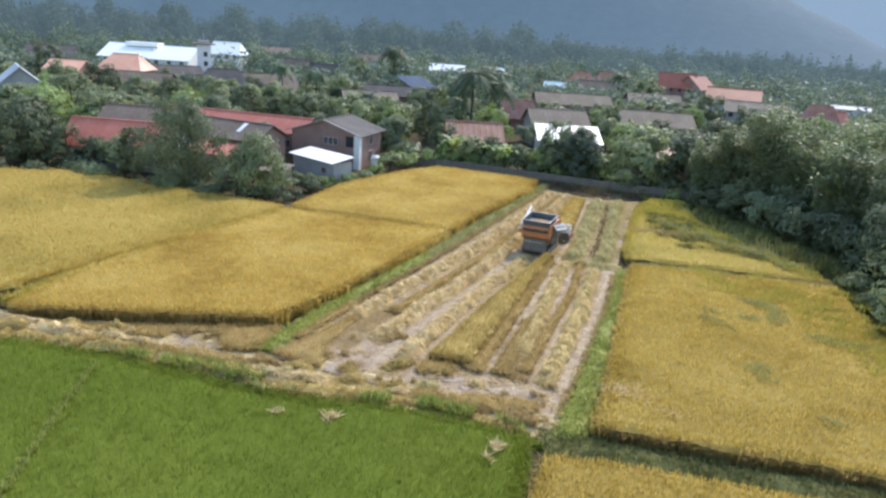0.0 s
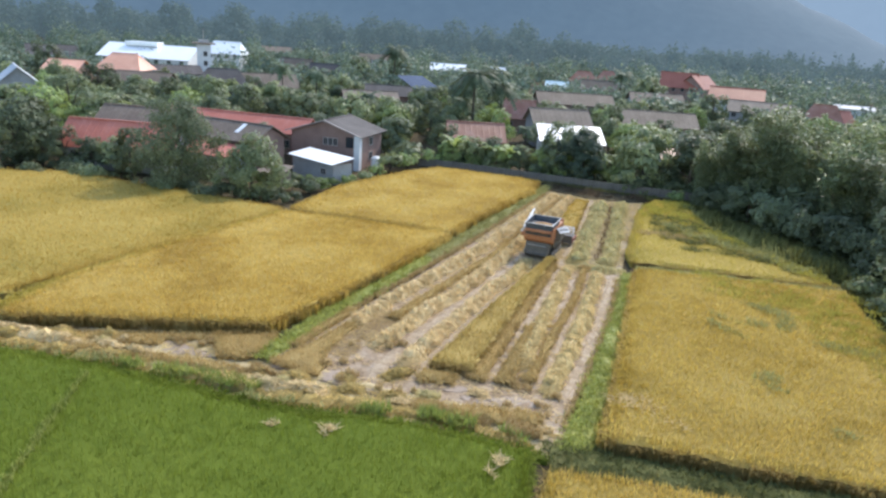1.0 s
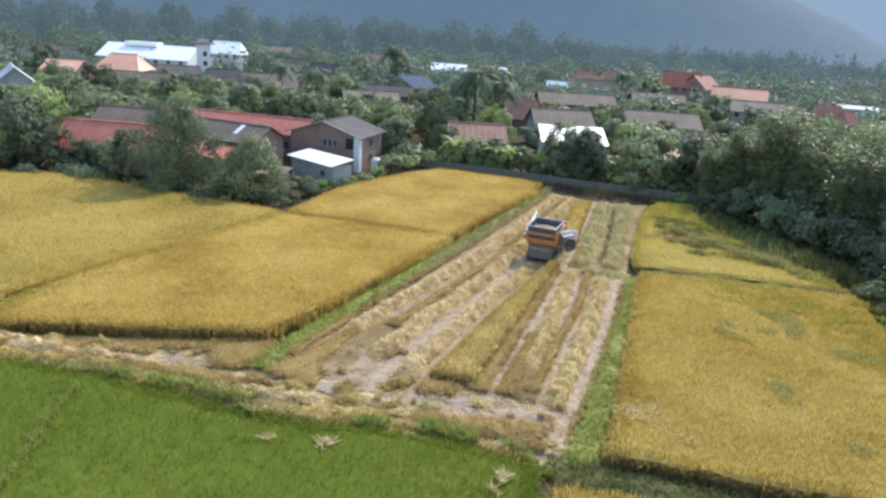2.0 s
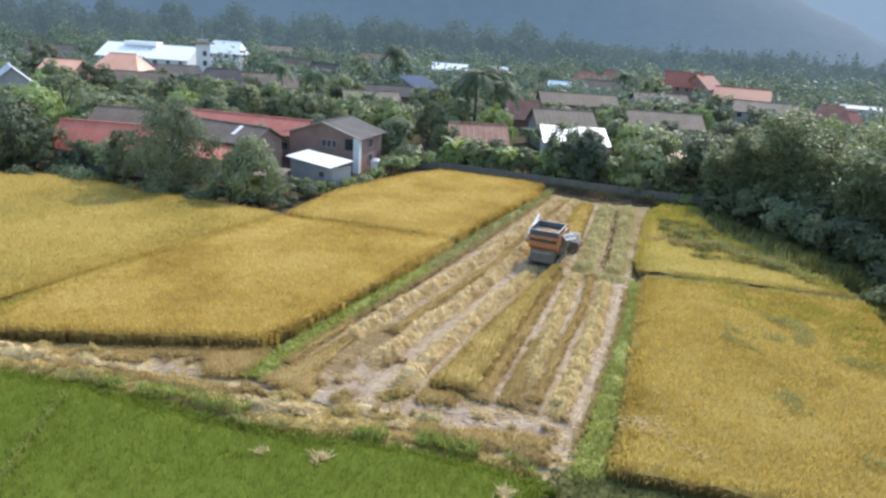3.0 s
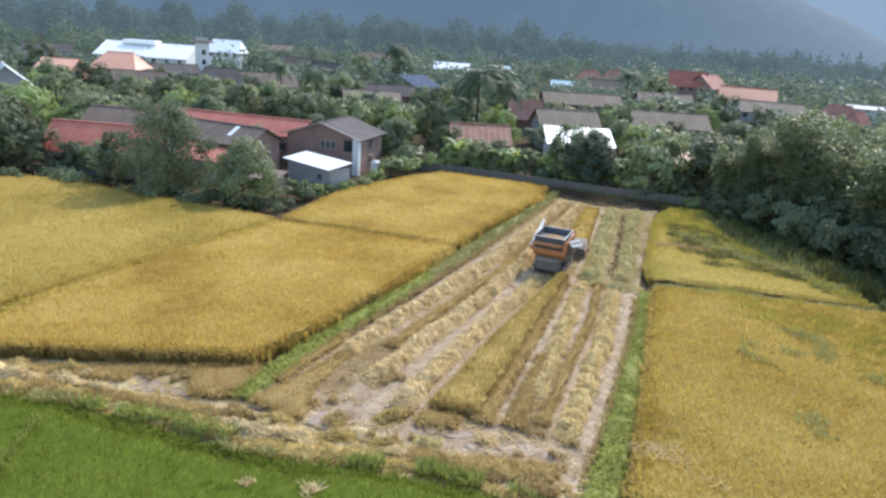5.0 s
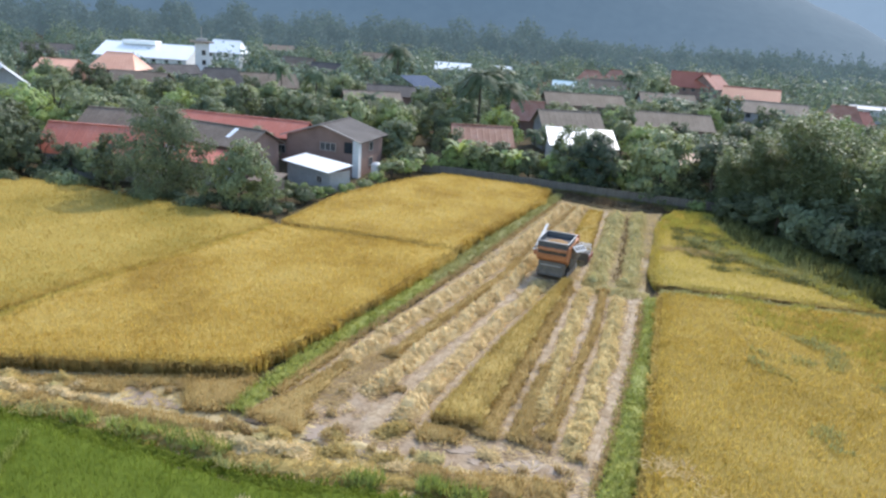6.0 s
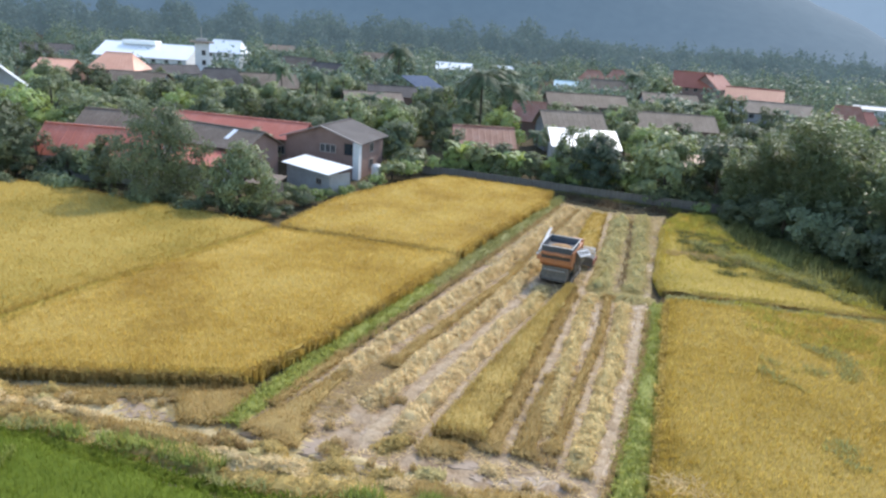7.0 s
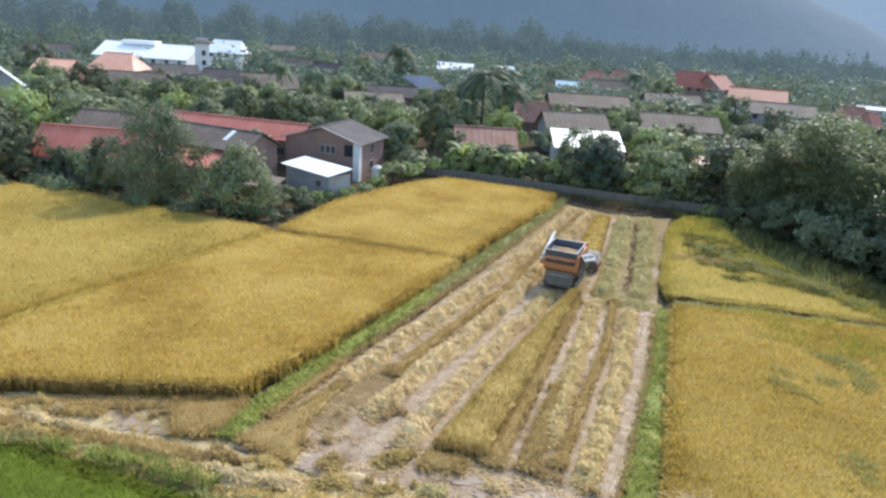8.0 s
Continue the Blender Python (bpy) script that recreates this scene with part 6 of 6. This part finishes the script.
    # White block added as the bracket's pale tip, not a lamp.
    part("side_lamp", box((0.16, 0.22, 0.16), (-1.50, -0.42, 2.42), 0.03), M_white, ob, "white tip of the side bracket")
    part("rear_hood", tube([(-1.1, -0.52, 2.66), (-0.55, -0.60, 2.62), (0, -0.58, 2.66), (0.55, -0.60, 2.62), (1.1, -0.52, 2.66)], 0.15, 8), M_orange, ob, "rounded orange hood bar")
    rear = bmesh.new()
    add_box(rear, (2.05, 0.06, 1.05), (0, -0.42, 0.98), 0.02, pose(0, 0, 0, -8))
    for s in (-1, 1):
        add_box(rear, (0.06, 0.6, 1.0), (s * 1.02, -0.12, 0.98), 0.02)
    part("rear_shroud", rear, M_darksteel, ob, "dusty straw shroud darkened for the shadow under the body")
    tilt = pose(0, 0, 0, -50, 0, 60)
    part("radiator_box", box((0.5, 1.5, 1.0), (1.42, 1.7, 2.1), 0.04), M_darksteel, ob, "dark radiator housing")
    e = part("engine_cover", box((1.25, 0.08, 0.6), (1.78, 1.2, 2.58), 0.02, tilt), M_white, ob, "white perforated engine cover")
    for i in range(4):
        part("vent", box((0.14, 0.07, 0.3), (0, 0, 0), 0.01), M_rubber, e, "", pose(1.78, 1.2, 2.58) @ tilt @ pose(-0.42 + i * 0.28, -0.03, 0.02))
    part("side_guard", box((0.1, 2.6, 0.8), (1.32, 1.6, 1.4), 0.03), M_darksteel, ob)
    part("operator_floor", box((1.3, 1.1, 0.1), (0.6, 4.0, 1.9), 0.02), M_steel, ob)
    part("seat", box((0.5, 0.5, 0.5), (0.6, 3.8, 2.2), 0.06), M_rubber, ob)
    part("console", box((0.9, 0.3, 0.9), (0.6, 4.45, 2.35), 0.04), M_orange, ob)
    part("feeder_house", box((0.8, 1.8, 0.5), (-0.2, 4.4, 0.95), 0.03, pose(0, 0, 0, -14)), M_orange, ob)
    hd = bmesh.new()
    add_box(hd, (3.0, 0.9, 0.08), (0.35, 5.5, 0.30))
    add_box(hd, (3.0, 0.06, 0.75), (0.35, 5.05, 0.65))
    for s in (-1, 1):
        add_box(hd, (0.06, 1.5, 0.6), (0.35 + s * 1.5, 5.7, 0.55))
    header = part("header", hd, M_darksteel, ob, "dark steel cutting header")
    for s in (-1, 1):
        part("divider", box((0.1, 1.7, 0.5), (0.35 + s * 1.56, 5.85, 0.6), 0.04), M_redpaint, header, "dull red crop divider")
    reel = bmesh.new()
    for k in range(6):
        w_ = k * math.pi / 3
        y, z = 5.9 + 0.5 * math.cos(w_), 1.2 + 0.5 * math.sin(w_)
        add_box(reel, (2.9, 0.08, 0.08), (0.35, y, z))
        for i in range(15):
            add_box(reel, (0.02, 0.02, 0.24), (-1.05 + i * 0.2, y, z - 0.12))
        for x in (-1.45, 0, 1.45):
            add_box(reel, (0.04, 0.04, 0.5), (x + 0.35, 5.9 + 0.25 * math.cos(w_), 1.2 + 0.25 * math.sin(w_)), 0, pose(0, 0, 0, math.degrees(w_) - 90))
    part("reel", reel, M_white, header, "pale tined pick-up reel")
    ob.scale = (0.98, 0.98, 0.93)
    return tagged(ob, "orange tracked rice combine harvester with open grain bin", "harvester")


harvester()

# ---- trees: models ----
rnd = random.Random(7)
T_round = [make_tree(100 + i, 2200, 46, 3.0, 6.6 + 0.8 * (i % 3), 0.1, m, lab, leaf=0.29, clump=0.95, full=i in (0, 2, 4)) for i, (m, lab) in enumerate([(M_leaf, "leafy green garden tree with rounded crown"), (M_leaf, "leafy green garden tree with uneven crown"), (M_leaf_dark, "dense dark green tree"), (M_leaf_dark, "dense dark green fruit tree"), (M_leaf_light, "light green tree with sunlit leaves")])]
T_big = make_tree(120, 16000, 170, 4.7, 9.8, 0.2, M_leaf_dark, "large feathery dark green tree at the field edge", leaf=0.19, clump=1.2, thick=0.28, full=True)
# Lighter leaf tone than the next model, for crowns in sunlight.
T_front = make_tree(121, 8000, 90, 3.5, 7.2, 0.2, M_leaf, "broad tree with glossy green leaves at the field edge, lighter for sunlight", leaf=0.24, clump=1.0, thick=0.2, full=True)
T_shady = make_tree(123, 6000, 90, 3.5, 7.4, 0.2, M_leaf_dark, "broad dark green tree at the field edge", leaf=0.24, clump=1.0, thick=0.2, full=True)
T_cone = make_tree(122, 11000, 120, 3.6, 8.6, 0.1, M_mango, "dense dark mango tree beside the wall", leaf=0.26, clump=0.9, thick=0.22, full=True)
# Added trees: dark foliage stands for the deep shade under the grove.
T_under = make_tree(124, 3800, 60, 3.4, 5.0, 0.1, M_leaf_dark, "added dark undergrowth tree in place of deep shade below the bamboo", leaf=0.26, clump=0.9, thick=0.14, full=True)
T_bamboo = [make_bamboo(130 + i, 12.5 + 0.8 * i) for i in range(3)]
T_palm = [make_palm(140 + i, 8.0 + i) for i in range(3)]
T_banana = [make_banana(150 + i) for i in range(2)]
T_shrub = [make_shrub(160, M_leaf, "green shrub by the wall"), make_shrub(161, M_leaf_light, "yellow-green shrub by the wall"), make_shrub(162, M_leaf_dark, "dark green shrub by the field")]

# ---- trees: by hand ----
plant(T_big, -59.2, 52.4, 0.82, 20, 1.26)
plant(T_front, -50.6, 54.4, 0.8, 0, 1.16)
plant(T_shady, -81.5, 48.8, 1.15, 130)
plant(T_big, -86, 44.5, 0.8, 220)
plant(T_round[2], -66, 51.8, 0.72, 40)
for x, y, s, k in ((-69.0, 52.2, 0.62, 1), (-72.2, 51.6, 0.6, 3), (-75.5, 50.2, 0.62, 2), (-78.2, 49.4, 0.7, 2)):
    plant(T_round[k], x, y, s, 70 * k)
plant(T_cone, -25.8, 90.0, 0.83, 0, 0.98)
plant(T_round[2], -29.4, 90.5, 0.75, 30, 1.3)
for x, y, s, k in ((-18.0, 91.2, 1.2, 0), (-14.6, 91.4, 0.6, 3), (-11.8, 91.6, 1.25, 3), (-9.0, 92, 1.0, 2), (-19.4, 97, 1.1, 1), (-12.5, 98, 1.2, 3)):
    plant(T_round[k], x, y, s, rnd.uniform(0, 360))
for x, y, s, k in ((-9.4, 87.2, 0.72, 0), (-6.2, 85.6, 0.86, 1), (-2.6, 83.6, 1.04, 2), (1.0, 81.4, 0.9, 0), (4.2, 78.6, 0.98, 1), (6.6, 74.6, 0.82, 2), (8.6, 70.5, 0.8, 0), (-3.5, 91, 1.0, 1), (1.5, 91, 1.0, 0), (7, 90, 1.0, 2)):
    plant(T_bamboo[k], x, y, s, rnd.uniform(0, 360))
for x, y, s in ((10.4, 66.5, 1.0), (10.9, 60.0, 0.95), (15.5, 62, 1.1)):
    plant(T_shady, x, y, s * (1.0 if s < 1 else 1.1), rnd.uniform(0, 360))
# The lighter model puts sunlight on these two crowns by leaf colour.
plant(T_front, 11.0, 54.0, 0.95, 200)
plant(T_front, 11.8, 48.0, 0.95, 75)
for x, y, s in ((-7.2, 84.6, 0.75), (-4.2, 82.8, 0.9), (-0.8, 80.4, 1.0), (2.4, 78.0, 1.0), (5.2, 74.8, 0.95), (7.4, 71.4, 0.9), (8.8, 67.4, 0.8)):
    plant(T_under, x, y, s, 80 * x)
for i in range(46):
    u = rnd.uniform(0, 1)
    p = along([(-47, 84.8), (-43, 86.4), (-31, 88.2), (-23, 89)], [u])[0]
    y = p[1] + rnd.uniform(0.6, 8)
    if i % 3 == 0:
        plant(T_banana[i % 2], p[0], y, rnd.uniform(0.9, 1.5), rnd.uniform(0, 360))
    else:
        plant(T_shrub[i % 3], p[0], y, rnd.uniform(1.0, 2.0), rnd.uniform(0, 360))
for x, y, s, k in ((-50.6, 63.4, 0.7, 1), (-49.2, 63.9, 0.6, 0), (-47.9, 64.6, 0.6, 1), (-52.2, 63.0, 0.75, 0), (-46.9, 66.9, 0.7, 1), (-47, 80, 1.3, 1), (-48, 77.5, 1.5, 0), (-47.2, 73, 0.9, 1), (-46.6, 69.5, 0.8, 0), (-46.8, 66, 0.7, 1), (-47.5, 62, 0.8, 1), (-49.5, 59.5, 0.8, 0), (-49, 83.5, 1.8, 0), (-51.5, 86, 2.0, 2), (6.6, 66.5, 1.3, 2), (6.3, 62, 1.0, 0), (7.6, 57, 1.2, 0), (8.8, 51.5, 1.3, 2), (10.5, 45.5, 1.2, 0), (-12.5, 86.5, 0.9, 1), (-21.3, 90.0, 1.1, 1), (-21.0, 92.5, 1.4, 1)):
    plant(T_shrub[k], x, y, s, rnd.uniform(0, 360))
for x, y, s, k in ((-44.6, 87.4, 0.5, 4), (-41.2, 88.6, 0.62, 1), (-37.6, 89.0, 0.5, 0), (-34.4, 89.4, 0.6, 3), (-31.8, 90.6, 0.55, 4), (-39.2, 91.0, 0.66, 3), (-46.4, 89.6, 0.7, 2)):
    plant(T_round[k], x, y, s, 50 * k + x)
for x, y, s in ((-52.9, 112.3, 1.3), (-54.9, 113.0, 0.85), (-106, 170.6, 1.5), (-91.5, 117, 1.0), (-57.5, 236, 1.2), (-104.5, 122, 0.9), (-63.4, 144.6, 1.35), (-49.5, 117, 1.1), (-58, 118, 1.05), (-24.8, 236, 0.9), (-39.5, 104.5, 0.55), (-72, 108, 0.8), (-30.6, 92.5, 0.55)):
    plant(T_palm[int(-x) % 3], x, y, s, rnd.uniform(0, 360))
for i in range(9):
    x = rnd.uniform(-20, -9)
    plant(T_shrub[rnd.choice((0, 2, 2))], x, 89.4 + (x + 23) * 0.1 + rnd.uniform(0, 1.5), rnd.uniform(1.0, 1.7), rnd.uniform(0, 360))


for i in range(46):
    p = along([(-95, 33), (-76, 43.5), (-71, 47.4), (-62, 47.8), (-53, 50), (-46.5, 53.5), (-46.8, 60)], [rnd.uniform(0, 1)])[0]
    plant(T_shrub[rnd.choice((0, 2, 2))], p[0] + rnd.uniform(-1, 1), p[1] + rnd.uniform(0, 3.5), rnd.uniform(0.5, 1.15), rnd.uniform(0, 360))


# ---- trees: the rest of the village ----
def view_capped_height(x, y, rad):
    """The height that a tree may have here: none on a house or close before it, capped in front of one to keep roofs in
    the camera's view.
    """
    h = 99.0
    # Distances and bearings from near the camera, whose height is 17.5.
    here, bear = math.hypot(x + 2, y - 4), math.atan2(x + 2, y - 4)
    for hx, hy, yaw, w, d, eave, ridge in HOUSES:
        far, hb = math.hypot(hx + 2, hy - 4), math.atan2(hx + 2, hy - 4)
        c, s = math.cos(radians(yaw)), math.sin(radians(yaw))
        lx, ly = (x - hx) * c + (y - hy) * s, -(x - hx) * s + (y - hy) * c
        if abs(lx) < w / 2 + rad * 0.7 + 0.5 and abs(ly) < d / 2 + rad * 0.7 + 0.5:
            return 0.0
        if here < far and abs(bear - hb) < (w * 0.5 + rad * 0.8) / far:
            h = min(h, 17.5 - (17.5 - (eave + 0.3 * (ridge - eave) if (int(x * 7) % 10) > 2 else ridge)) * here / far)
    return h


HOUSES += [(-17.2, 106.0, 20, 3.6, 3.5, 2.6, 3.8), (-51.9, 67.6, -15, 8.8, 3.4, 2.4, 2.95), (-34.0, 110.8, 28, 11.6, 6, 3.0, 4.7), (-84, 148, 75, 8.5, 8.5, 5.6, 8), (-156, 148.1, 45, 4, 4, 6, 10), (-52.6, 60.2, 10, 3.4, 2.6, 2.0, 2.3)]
placed = []
for x, y, h, k in ((-62.4, 102.5, 7.8, 0), (-67.5, 100.5, 7.0, 3), (-57.5, 105.5, 6.4, 2), (-72.5, 97.5, 6.5, 1), (-114.3, 187.2, 11.0, 3), (-173.4, 189.6, 8.0, 2), (-169.1, 210, 9.0, 0), (-167.3, 108.7, 9.0, 2), (-64, 168.8, 6.6, 0), (-20.1, 174.7, 8.0, 2), (-46.1, 151.5, 5.0, 3), (-36.9, 134, 4.2, 2), (-44.8, 220, 10.4, 1), (-138.3, 200.1, 7.0, 3), (-103.1, 145, 6.6, 0), (-107, 141, 6.0, 2), (-122, 176, 9.5, 2), (-112, 98, 6.0, 0), (-106, 92, 6.5, 2), (-98, 96, 6.0, 1), (-86, 98, 5.8, 3)):
    if view_capped_height(x, y, 1.5) > 0:
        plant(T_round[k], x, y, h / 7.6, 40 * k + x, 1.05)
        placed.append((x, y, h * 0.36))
for i in range(5000):
    far = 92 + 88 * rnd.random() ** 0.8
    bear = radians(rnd.uniform(-64, 14))
    x, y = -2 + far * math.sin(bear), 4 + far * math.cos(bear)
    if x > -48 and y < 96 or (x < -45 and y < 52) or (-46 < x < -8 and y < 97):
        continue
    size = rnd.uniform(0.65, 1.15)
    rad = 2.5 * size
    top = view_capped_height(x, y, rad)
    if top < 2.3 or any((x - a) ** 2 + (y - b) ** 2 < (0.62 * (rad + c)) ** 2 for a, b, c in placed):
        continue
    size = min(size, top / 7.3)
    placed.append((x, y, max(1.4, 2.5 * size)))
    plant(T_round[rnd.choice((0, 0, 1, 1, 2, 3, 3, 4))], x, y, size, rnd.uniform(0, 360), rnd.uniform(0.85, 1.1))
    if len(placed) >= 300:
        break

for model in (*T_round, T_big, T_front, T_shady, T_cone, T_under, *T_bamboo, *T_palm, *T_banana, *T_shrub):
    drop_model(model)


def far_woods(name, count, near, deep, tall, leaves, leaf, seed, label, mat, giants=()):
    """Woods too far to count: many crowns of leaf clumps in one mesh."""
    r = np.random.RandomState(seed)
    cs, ns, ks = [], [], 0
    for i in range(count * 4):
        far = near + deep * r.uniform() ** 0.9
        bear = radians(r.uniform(-66, 15))
        x, y = -2 + far * math.sin(bear), 4 + far * math.cos(bear)
        h, rad = tall * (0.6 + 0.9 * r.uniform() ** 2.5), 3.0 * r.uniform(0.7, 1.5)
        top = view_capped_height(x, y, rad) if far < 410 else 99
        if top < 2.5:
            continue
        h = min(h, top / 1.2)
        d = r.normal(size=(leaves, 3))
        d /= np.linalg.norm(d, axis=1)[:, None]
        d[:, 2] = np.abs(d[:, 2]) * 1.5 - 0.5
        knot = r.normal(size=(9, 3)) * 0.35
        p = d * (0.75 + 0.3 * r.uniform(size=(leaves, 1))) + knot[r.randint(0, 9, leaves)]
        cs.append(np.stack([x + p[:, 0] * rad, y + p[:, 1] * rad, np.maximum(0.3, h * 0.55 + p[:, 2] * h * 0.42)], -1))
        ns.append(d)
        ks += 1
        if ks >= count:
            break
    for far, bear, h, rad in giants:
        x, y = -2 + far * math.sin(radians(bear)), 4 + far * math.cos(radians(bear))
        m = leaves * 8
        d = r.normal(size=(m, 3))
        d /= np.linalg.norm(d, axis=1)[:, None]
        p = d * (0.7 + 0.3 * r.uniform(size=(m, 1))) + (r.normal(size=(12, 3)) * 0.22)[r.randint(0, 12, m)]
        cs.append(np.stack([x + p[:, 0] * rad, y + p[:, 1] * rad, np.maximum(0.3, h * 0.6 + p[:, 2] * h * 0.36)], -1))
        ns.append(d)
    v, f = leaf_quads(np.vstack(cs), np.vstack(ns) + [0, 0, 0.3], r, leaf, 1.4, far=True)
    return tagged(piece(name, mesh_of(name, v, f, mat)), label, "woods", kind="stuff")


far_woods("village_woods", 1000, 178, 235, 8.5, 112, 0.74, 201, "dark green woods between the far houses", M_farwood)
high = random.Random(77)
TALL = [(high.uniform(430, 620), high.uniform(-65, -21), high.uniform(18, 32), high.uniform(6, 10)) for _ in range(46)] + [(high.uniform(480, 700), high.uniform(-21, 8), high.uniform(12, 22), high.uniform(6, 10)) for _ in range(34)]
far_woods("backdrop_woods", 1700, 405, 470, 13, 75, 1.4, 202, "dark woods at the foot of the hills, haze put in as glow", M_backwood, [(440, -39, 27, 10), (445, -36.5, 21, 7), (450, -34, 27, 9), (455, -32.5, 24, 8), (450, -24.5, 22, 5), (460, -18.6, 25, 8), (470, -17.2, 22, 8), (430, -45, 20, 8), (430, -52, 22, 9), (430, -57, 24, 9)] + TALL)
far_woods("backdrop_woods", 1100, 620, 380, 17, 48, 2.1, 203, "dark woods at the foot of the hills, haze put in as glow", M_backwood)
